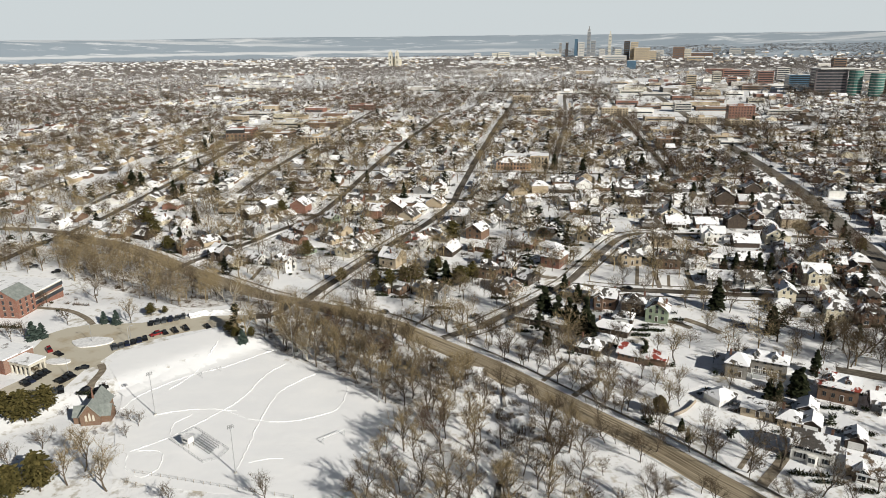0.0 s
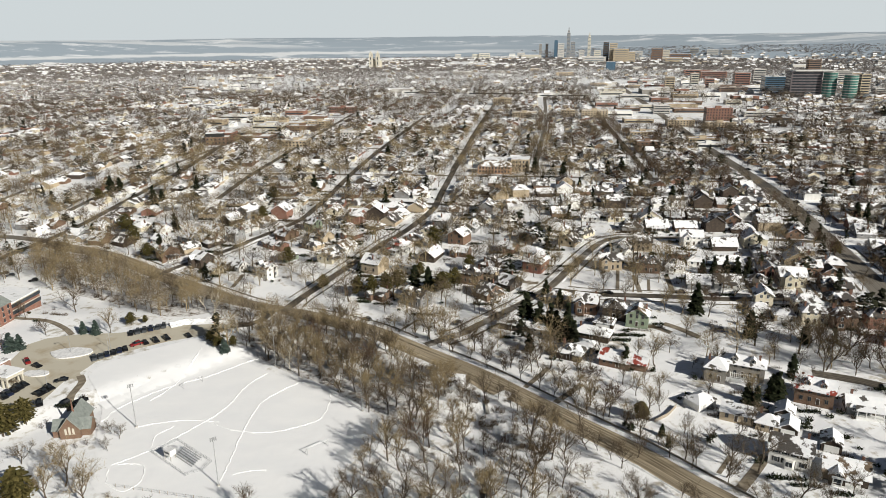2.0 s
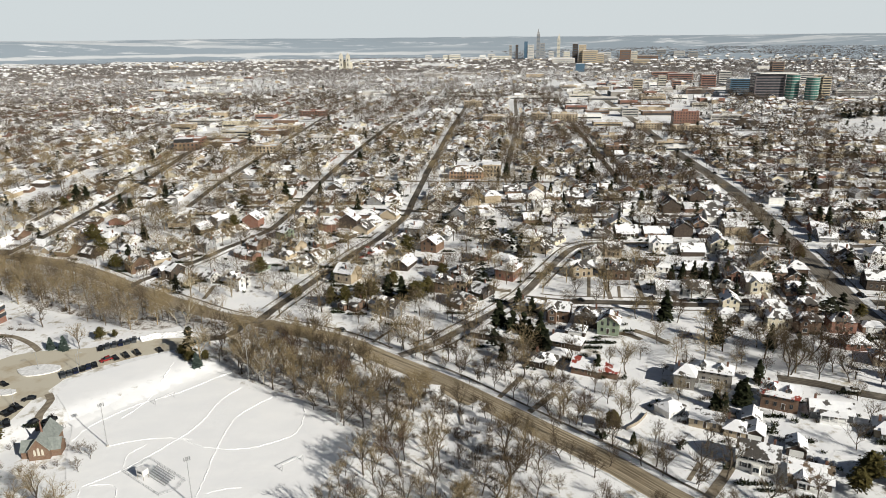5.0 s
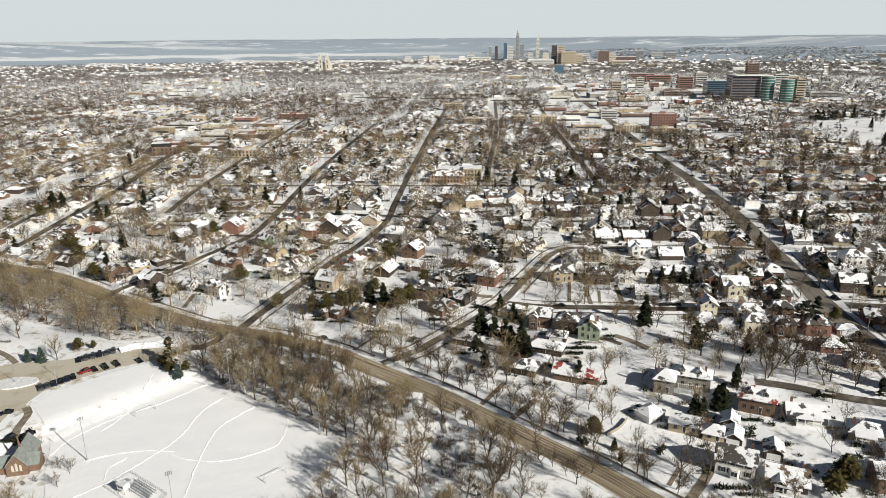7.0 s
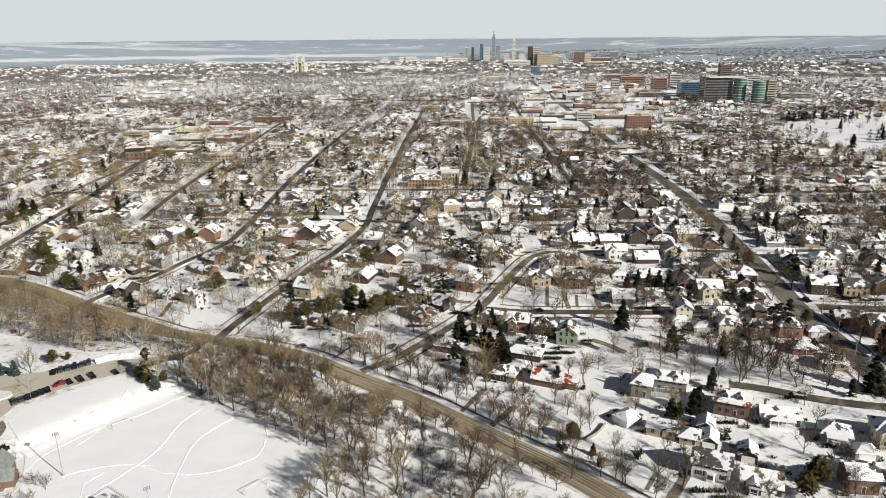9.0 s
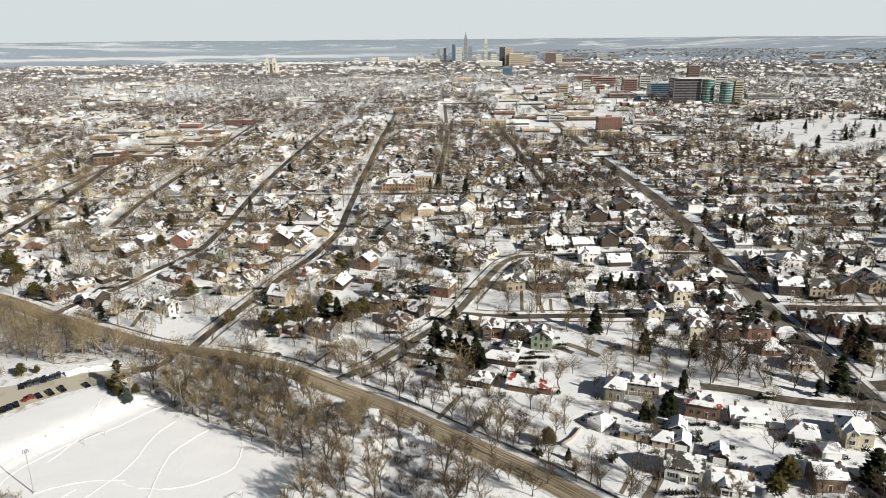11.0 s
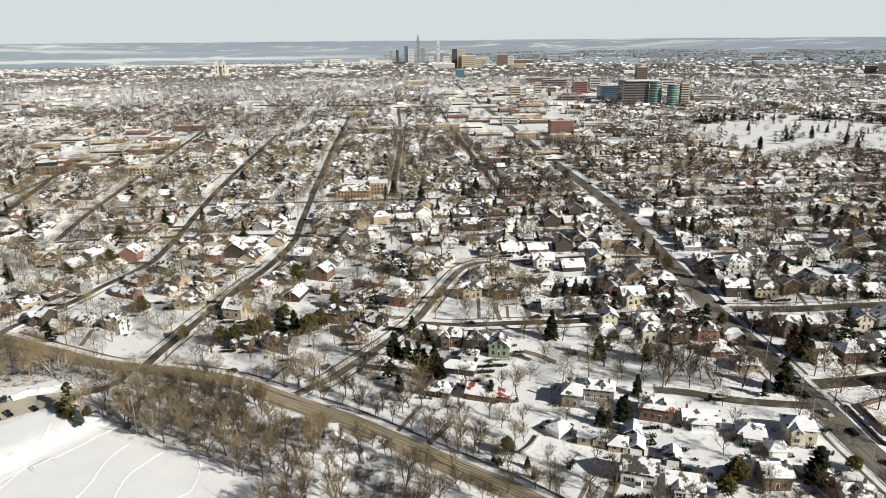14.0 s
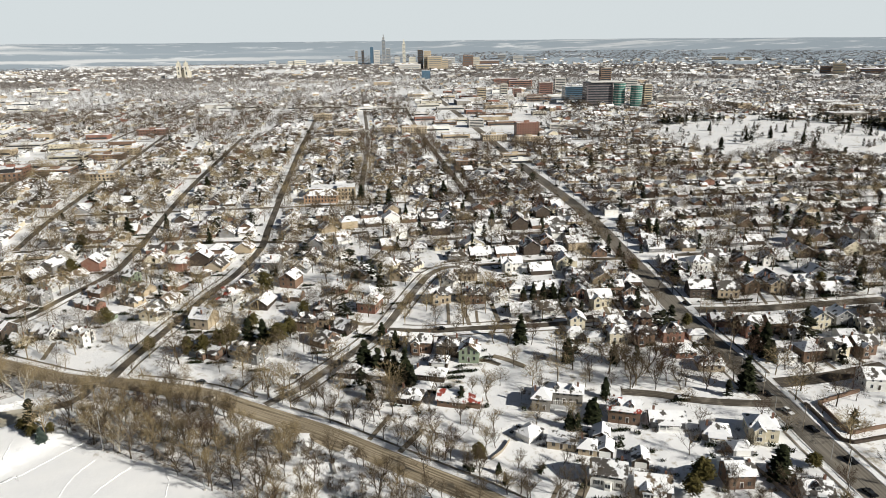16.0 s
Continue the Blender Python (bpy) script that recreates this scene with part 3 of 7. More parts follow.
# trails trodden over the field
TRAILS = Shape()
for pts, wd in (
    ([(-101.1, 219.4), (-98.6, 228.7), (-87.8, 241.8), (-75.9, 249.7), (-64.2, 261.4), (-60.4, 263.9)], 0.5),
    ([(-87.3, 195.0), (-78.5, 202.4), (-68.9, 215.6), (-62.9, 226.5), (-59.4, 242.8), (-54.3, 251.7)], 0.9),
    ([(-90.3, 232.6), (-86.2, 243.1), (-84.4, 256.5), (-84.3, 270.0)], 0.5),
    ([(-52.9, 186.4), (-52.8, 197.7), (-53.2, 212.0), (-51.8, 228.3), (-47.7, 236.3), (-41.1, 243.9)], 0.6),
    ([(-66.1, 218.4), (-57.2, 213.1), (-45.8, 211.0), (-35.6, 214.3), (-29.2, 219.9), (-28.3, 232.0), (-29.8, 239.4)], 0.6),
    ([(-87.5, 193.5), (-84.9, 186.6), (-78.6, 182.6), (-75.5, 186.5), (-78.1, 194.9), (-85.6, 195.0)], 0.5),
    ([(-88.3, 215.7), (-75.7, 219.2), (-62.3, 218.0)], 0.5),
    ([(-79.1, 204.0), (-79.9, 210.5), (-76.3, 215.6)], 0.5),
    ([(-50.4, 189.1), (-47.5, 190.5), (-41.1, 191.3)], 0.4),
):
    line = smooth_line(pts, 1.2)
    rnd = random.Random(int(wd * 100) + len(line))
    line = [q + Vector((rnd.uniform(-0.25, 0.25), rnd.uniform(-0.25, 0.25))) for q in line]
    bank(TRAILS, line, 0.0, 0.16, wd * 0.7, rnd, lift=0.16)
tagged(new("snow_trails", TRAILS.mesh("snow_trails", ["trodden_snow"])), "footprints and sledge trails trodden in snow", "snow", kind="stuff")

# a low drift along the top of the field
s = Shape()
bank(s, smooth_line([(-105.4, 228.8), (-98.3, 237.5), (-89.7, 247.0), (-78.6, 258.3), (-66.3, 269.8)], 6), 0.0, 0.45, 9.0, random.Random(70))
tagged(new("snow_drift", s.mesh("snow_drift", ["field_snow"], smooth=True)), "wind-blown drift of snow along the field's bank", "snow", kind="stuff")


def driveway(pts, width, mat="drive_concrete"):
    s = Shape()
    ribbon(s, smooth_line(pts, 3), width, 0.08, 2)
    tagged(new("driveway", s.mesh("driveway", [mat])), "cleared driveway between snowy lawns", "driveway", kind="structure")


for pts, wd in (
    ([(90.7, 177.6), (98.3, 185.5), (105.5, 193.5)], 4.0), ([(37.1, 233.4), (50.6, 250.9)], 2.6), ([(45.6, 223.0), (60.3, 238.1)], 3.2),
    ([(98.4, 338.0), (92.2, 314.3)], 2.2), ([(104.1, 330.0), (101.4, 310.2)], 2.8), ([(109.4, 324.5), (105.7, 311.0)], 1.8),
    ([(119.1, 328.6), (115.7, 307.5)], 3.0), ([(132.5, 325.3), (129.9, 304.3)], 3.2), ([(151.9, 317.3), (149.4, 299.5)], 3.2),
    ([(159.4, 318.1), (155.3, 302.0)], 1.8), ([(173.7, 315.6), (169.1, 296.6)], 3.0), ([(179.0, 313.1), (175.8, 296.1)], 1.8), ([(191.8, 312.1), (187.7, 293.3)], 2.8),
    ([(103.0, 271.7), (97.6, 277.4), (92.2, 279.4), (87.4, 284.2)], 3.5), ([(0.8, 296.0), (-7.3, 285.8)], 1.8), ([(-90.9, 358.6), (-92.3, 342.2)], 3),
    ([(37.2, 356.0), (47.1, 367.5), (57.6, 380.2)], 3), ([(30.8, 345.1), (51.2, 328.6), (57.6, 326.5)], 4),
    ([(259.4, 342.9), (228.3, 288.6)], 2.2), ([(257.4, 302.2), (248.9, 283.3)], 2.2), ([(264.6, 302.3), (256.4, 282.3)], 2.2), ([(286.8, 295.2), (280.8, 277.4)], 2.5),
    ([(225.4, 230.9), (221.9, 221.4)], 2), ([(233.7, 230.5), (232.8, 220.5)], 2), ([(248.5, 230.7), (247.7, 221.1)], 2),
    ([(102.4, 279.6), (107.5, 274.2), (112.6, 266.7), (109.6, 270.6)], 4), ([(95.0, 193.7), (88.3, 185.6)], 1.8),
):
    driveway(pts, wd * 0.75)

# ---------------------------------------------------------------- trees
def sliver(V, F, a, b, w, side):
    n = len(V)
    V += [a - side * w, a + side * w, b]
    F.append((n, n + 1, n + 2))


def bare_tree(seed, height, spread, twigs, low=0.28, limbs=7):
    """Trunk and rising, bending limbs in one mesh, fine twigs in another."""
    rnd = random.Random(seed)
    wood, V, F = Shape(), [], []
    tips = []

    def branch(a, d, length, r, level, steps, lift):
        line = [a]
        for k in range(steps):
            d = (d + Vector((rnd.gauss(0, 0.16), rnd.gauss(0, 0.16), lift))).normalized()
            b = a + d * (length / steps)
            wood.tube(a, b, r * (1 - 0.72 * k / steps), r * (1 - 0.72 * (k + 1) / steps), 5 if level == 0 else 4 if level == 1 else 3)
            if level:
                tips.append((a, b, d))
            line.append(b)
            a = b
        return line

    def along(line, t):
        q = min(len(line) - 1.001, t * (len(line) - 1))
        i = int(q)
        return line[i] + (line[i + 1] - line[i]) * (q - i), (line[i + 1] - line[i]).normalized()

    trunk = branch(Vector((0, 0, -0.3)), Vector((rnd.uniform(-0.06, 0.06), rnd.uniform(-0.06, 0.06), 1)).normalized(), height * 0.66, height * 0.017, 0, 5, 0.05)
    for i in range(limbs):
        t = (low + (0.88 - low) * (i / limbs) ** 1.2) / 0.9
        a, d = along(trunk, t)
        an, tilt = 2.4 * i + rnd.uniform(-0.5, 0.5), spread * rnd.uniform(0.55, 1.0) * (1.05 - 0.45 * t)
        side = Vector((math.cos(an), math.sin(an), 0))
        reach = height * (0.54 - 0.24 * t) * rnd.uniform(0.8, 1.15)
        limb = branch(a, (d * math.cos(tilt) + side * math.sin(tilt)).normalized(), reach, height * 0.0095 * (1.1 - 0.5 * t), 1, 3, 0.16)
        for j in range(5):
            a2, d2 = along(limb, 0.25 + 0.75 * (j + rnd.random()) / 5)
            off = Vector((rnd.gauss(0, 1), rnd.gauss(0, 1), rnd.gauss(0.15, 0.5))).normalized()
            sub = branch(a2, (d2 + off * 0.75).normalized(), reach * rnd.uniform(0.28, 0.5), height * 0.0035, 2, 2, 0.1)
            for _ in range(3):
                a3, d3 = along(sub, rnd.uniform(0.2, 1.0))
                d3 = (d3 + Vector((rnd.gauss(0, 0.6), rnd.gauss(0, 0.6), rnd.gauss(0.1, 0.5)))).normalized()
                b3 = a3 + d3 * height * rnd.uniform(0.09, 0.17)
                sliver(V, F, a3, b3, 0.0026 * height, d3.cross(Vector((rnd.gauss(0, 1), rnd.gauss(0, 1), rnd.gauss(0, 1)))).normalized())
                tips.append((a3, b3, d3))
    for _ in range(twigs):
        a, b, d = rnd.choice(tips)
        q = a + (b - a) * rnd.uniform(0.15, 1.0)
        out = Vector((rnd.gauss(0, 1), rnd.gauss(0, 1), rnd.gauss(0.3, 0.8)))
        nd = (d * 1.1 + out * 0.62).normalized()
        side = nd.cross(Vector((rnd.gauss(0, 1), rnd.gauss(0, 1), rnd.gauss(0, 1)))).normalized()
        sliver(V, F, q, q + nd * height * rnd.uniform(0.06, 0.14), 0.009 + 0.0011 * height, side)
    k = height / max(v.z for v in V)
    wood.v = [(v[0] * k, v[1] * k, v[2] * k) for v in wood.v]
    return wood, [tuple(v * k) for v in V], F


def conifer(seed, height, radius, n, droop=0.25, kind="cone", leaf=1.0):
    """A trunk, and uneven boughs of many small needle sprays."""
    rnd = random.Random(seed)
    wood, V, F = Shape(), [], []
    wood.tube((0, 0, -0.3), (0, 0, height * 0.95), height * 0.02, 0.03, 5)
    boughs = []
    for i in range(n // 9 if n > 400 else n // 2):
        t = rnd.random() ** 1.15
        an = rnd.uniform(0, 6.283)
        if kind == "cone":
            z, rr = height * (0.05 + 0.93 * t), radius * (1 - t) ** 0.7 * rnd.uniform(0.55, 1.15)
        else:
            z, rr = height * (0.25 + 0.72 * t), radius * math.sqrt(max(0.03, 1 - (2 * t - 0.7) ** 2 * 0.6)) * rnd.uniform(0.45, 1.15)
        boughs.append((z, rr + 0.15, an))
    for i in range(n):
        z, rr, a0 = boughs[i % len(boughs)]
        k = rnd.random() ** 0.6
        an = a0 + rnd.gauss(0, 0.32)
        r = rr * k
        c = Vector((math.cos(an) * r, math.sin(an) * r, z - r * droop + rnd.gauss(0, 0.025) * height))
        out = Vector((math.cos(an), math.sin(an), rnd.uniform(-0.6, 0.4))).normalized()
        side = Vector((-math.sin(an), math.cos(an), rnd.uniform(-0.5, 0.5))).normalized()
        ln = leaf * height * rnd.uniform(0.03, 0.07)
        k = len(V)
        V += [c - out * ln * 1.1, c - side * ln * 0.75, c + out * ln * 1.2, c + side * ln * 0.75]
        F += [(k, k + 1, k + 2), (k, k + 2, k + 3)]
    return wood, [tuple(v) for v in V], F


def plain_mesh(name, V, F, mat):
    me = bpy.data.meshes.new(name)
    me.from_pydata(V, [], F)
    me.materials.append(MATS[mat])
    return me


def tree_model(made, mat, name, label, category, bark="bark"):
    """The pair of meshes from which trees of one kind are set out."""
    wood, V, F = made
    return {"trunk": wood.mesh("trunk", [bark]), "crown": plain_mesh("crown", V, F, mat), "name": name, "label": label, "category": category}


def plant(model, x, y, scale, turn, group, wide=1.0):
    t = root(model["name"], Matrix.LocRotScale((x, y, H(x, y)), Euler((0, 0, turn)), (scale * wide, scale * wide, scale)), model["label"], model["category"], group)
    part("trunk", model["trunk"], t)
    part("crown", model["crown"], t)
    return t


BARE = []
for i in range(9):
    kind = ("twigs_brown", "twigs_gray", "twigs_tan", "twigs_gray", "twigs_brown", "twigs_tan", "twigs_gray", "twigs_rust", "twigs_brown")[i]
    word = {"twigs_brown": "brown", "twigs_gray": "grayish", "twigs_tan": "pale tan", "twigs_rust": "rusty brown"}[kind]
    BARE.append(tree_model(bare_tree(100 + i, 12.0, 0.85 + 0.09 * (i % 4), 1150, 0.24 + 0.04 * (i % 3), 7 + i % 3), kind, "bare_tree", "leafless deciduous tree with %s twigs standing in snow" % word, "tree"))
SYCAMORE = tree_model(bare_tree(131, 15.0, 0.8, 900, 0.25, 8), "twigs_tan", "sycamore_tree", "leafless sycamore tree with pale bare limbs", "tree", "pale_bark")
SPRUCE = [tree_model(conifer(30 + i, 12, 3.1, 900, leaf=1.0), ("spruce_needles", "spruce_needles", "blue_needles")[i], "spruce_tree", ("dark green spruce tree, tall and pointed", "dark green spruce tree, tall and pointed", "bluish green spruce tree, broad at its foot")[i], "tree") for i in range(3)]
PINE = [tree_model(conifer(40 + i, 11, 4.2, 1300, 0.05, "round", 0.85), "pine_needles", "pine_tree", "olive green pine tree with a broad rounded crown", "tree") for i in range(2)]
SHRUB = [tree_model(bare_tree(60 + i, 2.4, 1.15, 330, 0.05, 10), ("twigs_rust", "twigs_tan")[i], "shrub", ("leafless reddish-brown shrub in the snow", "leafless tan shrub in the snow")[i], "shrub") for i in range(2)]
HEDGE = [tree_model(conifer(80, 2.2, 1.5, 160, 0.0, "round", 2.2), "spruce_needles", "evergreen_shrub", "small dark evergreen shrub in a yard", "shrub")]

# ---------------------------------------------------------------- houses
HOUSES = []  # x, y, reach of what already stands
rooms = random.Random(7)
WALLS = {"white": "white_siding", "cream": "cream_siding", "gray": "gray_siding", "green": "green_siding", "brick": "red_brick", "brown": "brown_brick", "tan": "tan_brick", "dark": "dark_wood", "stone": "gray_stone"}
WALL_WORDS = {"white": "white clapboard", "cream": "cream-coloured", "gray": "gray", "green": "green-painted", "brick": "red brick", "brown": "brown brick", "tan": "tan brick", "dark": "dark wooden", "stone": "gray stone"}
ROOFS = {"s": ("snowy_shingle", "snowy"), "p": ("patchy_shingle", "half-thawed snowy"), "r": ("snowy_red_tile", "red tile snowy"), "b": ("snowy_brown_shingle", "brown shingled snowy")}


def window_mesh(w, h, frame="white_trim"):
    s = Shape()
    s.box(-w / 2 - 0.06, -0.07, -0.06, w / 2 + 0.06, 0.05, h + 0.06, 0, True)
    s.poly([(-w / 2, -0.076, 0), (-0.03, -0.076, 0), (-0.03, -0.076, h), (-w / 2, -0.076, h)], 1)
    s.poly([(0.03, -0.076, 0), (w / 2, -0.076, 0), (w / 2, -0.076, h), (0.03, -0.076, h)], 1)
    s.box(-w / 2 - 0.1, -0.12, -0.14, w / 2 + 0.1, 0.02, -0.06, 0, True)
    return s.mesh("window", [frame, "window_glass"])


WINDOW = window_mesh(0.95, 1.5)
WINDOW_BROWN = window_mesh(0.95, 1.5, "brown_trim")
def shuttered(w, h):
    s = Shape()
    s.box(-w / 2 - 0.06, -0.07, -0.06, w / 2 + 0.06, 0.05, h + 0.06, 0, True)
    s.poly([(-w / 2, -0.076, 0), (w / 2, -0.076, 0), (w / 2, -0.076, h), (-w / 2, -0.076, h)], 1)
    for sg in (-1, 1):
        s.box(sg * (w / 2 + 0.3) - 0.22, -0.1, -0.05, sg * (w / 2 + 0.3) + 0.22, 0.04, h + 0.05, 2, True)
    return s.mesh("window", ["white_trim", "window_glass", "tyre_rubber"])


WINDOW_SHUT = shuttered(0.9, 1.45)
WINDOW_WIDE = window_mesh(1.7, 1.5)
sh = Shape()
sh.box(-0.6, -0.06, 0, 0.6, 0.04, 2.25, 0, True)
sh.box(-0.47, -0.09, 0, 0.47, 0.0, 2.1, 1, True)
DOOR = sh.mesh("door", ["white_trim", "dark_wood"])
sh = Shape()
sh.box(-0.36, -0.3, 0, 0.36, 0.3, 1.9)
sh.box(-0.42, -0.36, 1.9, 0.42, 0.36, 2.05)
sh.box(-0.2, -0.16, 2.05, 0.2, 0.16, 2.25)
CHIMNEY = sh.mesh("chimney", ["chimney_brick"])


def roof_shape(w, d, h, rise, kind, over=0.62, th=0.25):
    """Roof over a w by d block whose walls end at h. The ridge runs along x ('gable', 'hip'), along y ('front') or is none ('flat')."""
    s = Shape()
    X, Y = w / 2 + over, d / 2 + over
    k = rise / (d / 2)
    e = h - over * k * 0.6
    if kind == "gable":
        r = h + rise
        s.slab([(-X, -Y, e), (X, -Y, e), (X, 0, r), (-X, 0, r)], th)
        s.slab([(-X, 0, r), (X, 0, r), (X, Y, e), (-X, Y, e)], th)
    elif kind == "front":
        e = h - over * rise / (w / 2) * 0.6
        r = h + rise
        s.slab([(-X, -Y, e), (0, -Y, r), (0, Y, r), (-X, Y, e)], th)
        s.slab([(0, -Y, r), (X, -Y, e), (X, Y, e), (0, Y, r)], th)
    elif kind == "hip":
        r = h + rise
        q = max(0.4, w / 2 - d / 2 * 0.9)
        s.slab([(-X, -Y, e), (X, -Y, e), (q, 0, r), (-q, 0, r)], th)
        s.slab([(X, Y, e), (-X, Y, e), (-q, 0, r), (q, 0, r)], th)
        s.slab([(X, -Y, e), (X, Y, e), (q, 0, r)], th)
        s.slab([(-X, Y, e), (-X, -Y, e), (-q, 0, r)], th)
    else:
        s.slab([(-X + 0.3, -Y + 0.3, h + 0.3), (X - 0.3, -Y + 0.3, h + 0.3), (X - 0.3, Y - 0.3, h + 0.3), (-X + 0.3, Y - 0.3, h + 0.3)], 0.4)
    return s


def wall_shape(w, d, h, rise, kind, m=0, s=None, sink=1.2):
    s = s or Shape()
    s.box(-w / 2, -d / 2, -sink, w / 2, d / 2, h, m)
    if kind == "gable":
        for x in (-w / 2, w / 2):
            s.poly([(x, -d / 2, h), (x, d / 2, h), (x, 0, h + rise - 0.15)], m)
    if kind == "front":
        for y in (-d / 2, d / 2):
            s.poly([(-w / 2, y, h), (w / 2, y, h), (0, y, h + rise - 0.15)], m)
    return s


def house(x, y, az, w, d, storeys, kind, wall, roof, extras="", windows=True, group="houses of the neighbourhood"):
    """A house whose front looks along its own -y. az turns it, in degrees."""
    h = 0.45 + 2.5 * storeys
    rise = (0.29 if kind == "hip" else 0.34) * (w if kind == "front" else d) if kind != "flat" else 0
    rw = ROOFS[roof]
    shape_word = {"gable": "gabled", "front": "front-gabled", "hip": "hipped", "flat": "flat"}[kind]
    label = "%s %s house with a %s %s roof" % (WALL_WORDS[wall], "single-storey" if storeys < 1.5 else "two-storey", rw[1], shape_word)
    win = WINDOW_SHUT if "s" in extras else WINDOW if wall in ("white", "cream", "gray") else WINDOW_BROWN
    t = root("house", pose(x, y, H(x, y), 0, 0, az), label, "house", group)
    HOUSES.append((x, y, max(w, d) * 0.62))
    part("wall", wall_shape(w, d, h, rise, kind).mesh("wall", [WALLS[wall]]), t)
    rf = part("roof", roof_shape(w, d, h, rise, kind).mesh("roof", [rw[0]]), t)
    if kind != "flat":
        part("chimney", CHIMNEY, rf, m=pose(rooms.choice((-0.36, 0.36)) * w, rooms.uniform(-0.1, 0.25) * d, h + rise * 0.45, 0, 0, 0))
    if "d" in extras and kind in ("gable", "hip"):
        n = 1 if w < 10 else 2
        for k in range(n):
            dx = 0 if n == 1 else (k - 0.5) * w * 0.42
            s = wall_shape(1.8, 2.2, 1.2, 0.9, "front", sink=0)
            dm = part("dormer", s.mesh("dormer", [WALLS[wall]]), rf, m=pose(dx, -d * 0.26, h + rise * 0.30))
            part("dormer_roof", roof_shape(1.8, 2.2, 1.2, 0.9, "front", 0.25, 0.15).mesh("dormer_roof", [rw[0]]), dm)
            part("window", WINDOW, dm, m=Matrix.LocRotScale((0, -1.1, 0.15), None, (0.8, 1, 0.65)))
    if "p" in extras:
        s = Shape()
        pw = w * 0.62
        s.box(-pw / 2, -d / 2 - 2.4, -0.8, pw / 2, -d / 2 - 0.02, 0.45)
        s.slab([(-pw / 2 - 0.3, -d / 2 - 2.8, 2.8), (pw / 2 + 0.3, -d / 2 - 2.8, 2.8), (pw / 2 + 0.3, -d / 2 - 0.01, 3.4), (-pw / 2 - 0.3, -d / 2 - 0.01, 3.4)], 0.25, 1)
        po = part("porch", s.mesh("porch", ["white_trim", rw[0]]), t)
        for k in range(4):
            c = Shape()
            c.box(-0.13, -0.13, 0.4, 0.13, 0.13, 2.75)
            part("column", c.mesh("column", ["white_trim"]), po, m=pose(-pw / 2 + 0.2 + k * (pw - 0.4) / 3, -d / 2 - 2.4, 0))
    if "s" in extras:  # a white bay window low on the front
        s = Shape()
        s.slab([(-1.5, -d / 2 - 0.02, 3.0), (-0.9, -d / 2 - 1.1, 3.0), (0.9, -d / 2 - 1.1, 3.0), (1.5, -d / 2 - 0.02, 3.0)], 3.6)
        by = part("bay", s.mesh("bay", [WALLS[wall]]), t)
        part("window", WINDOW_WIDE, by, m=pose(0, -d / 2 - 1.1, 1.0))
    if "w" in extras:  # a lower wing at one side
        ww, wd = w * 0.5, d * 0.75
        sx = w / 2 + ww / 2 - 0.05
        s = wall_shape(ww, wd, 3.0, wd * 0.3, "gable")
        wg = part("wing", s.mesh("wing", [WALLS[wall]]), t, m=pose(sx, 0.4, 0))
        part("wing_roof", roof_shape(ww, wd, 3.0, wd * 0.3, "gable").mesh("wing_roof", [rw[0]]), wg)
    if "g" in extras:  # a gabled bay to the front
        s = wall_shape(w * 0.36, 2.2, h - 0.2, w * 0.16, "front")
        by = part("bay", s.mesh("bay", [WALLS[wall]]), t, m=pose(-w * 0.2, -d / 2 - 1.05, 0))
        q = roof_shape(w * 0.36, 2.2 + d * 0.6, h - 0.2, w * 0.16, "front", 0.35, 0.22)
        part("bay_roof", q.mesh("bay_roof", [rw[0]]), by, m=pose(0, d * 0.3, 0))
        part("window", WINDOW_WIDE, by, m=pose(0, -1.1, 1.1))
        part("window", WINDOW, by, m=pose(0, -1.1, 3.9 if storeys > 1.5 else 3.0))
    if windows:
        n = max(2, int(w / 2.7))
        for fl in range(int(storeys)):
            for k in range(n):
                xx = (k - (n - 1) / 2) * (w - 1.6) / n
                if fl == 0 and k == n // 2:
                    part("door", DOOR, t, m=pose(xx, -d / 2, 0.4))
                    continue
                part("window", win, t, m=pose(xx, -d / 2, 1.25 + fl * 2.8))
            for sgn in (-1, 1):
                for k in (-1, 1):
                    part("window", win, t, m=pose(sgn * w / 2, k * d * 0.24, 1.25 + fl * 2.8, 0, 0, 90 * sgn))
        if kind == "front":
            part("window", win, t, m=pose(0, -d / 2, h + 0.2))
        if kind == "gable":
            for sgn in (-1, 1):
                part("window", win, t, m=Matrix.Translation((sgn * w / 2, 0, h + 0.3)) @ Matrix.Rotation(radians(90 * sgn), 4, "Z") @ Matrix.Diagonal((0.8, 1, 0.7, 1)))
    return t


def garage(x, y, az, w=6.5, d=6.5, kind="gable", wall="white", roof="s"):
    t = root("garage", pose(x, y, H(x, y), 0, 0, az), "small %s garage with a snow-covered roof" % WALL_WORDS[wall], "garage", "garages behind the houses")
    HOUSES.append((x, y, max(w, d) * 0.6))
    part("wall", wall_shape(w, d, 2.7, d * 0.25, kind).mesh("wall", [WALLS[wall]]), t)
    part("roof", roof_shape(w, d, 2.7, d * 0.25, kind, 0.4).mesh("roof", ["snowy_shingle"]), t)
    s = Shape()
    s.box(-w * 0.36, -0.08, 0, w * 0.36, 0.02, 2.2, 0, True)
    for k in range(4):
        s.box(-w * 0.34, -0.11, 0.08 + k * 0.53, w * 0.34, -0.06, 0.52 + k * 0.53, 0, True)
    part("garage_door", s.mesh("garage_door", ["white_trim"]), t, m=pose(0, -d / 2, 0))
    part("window", WINDOW, t, m=pose(w / 2, 0, 1.0, 0, 0, 90))


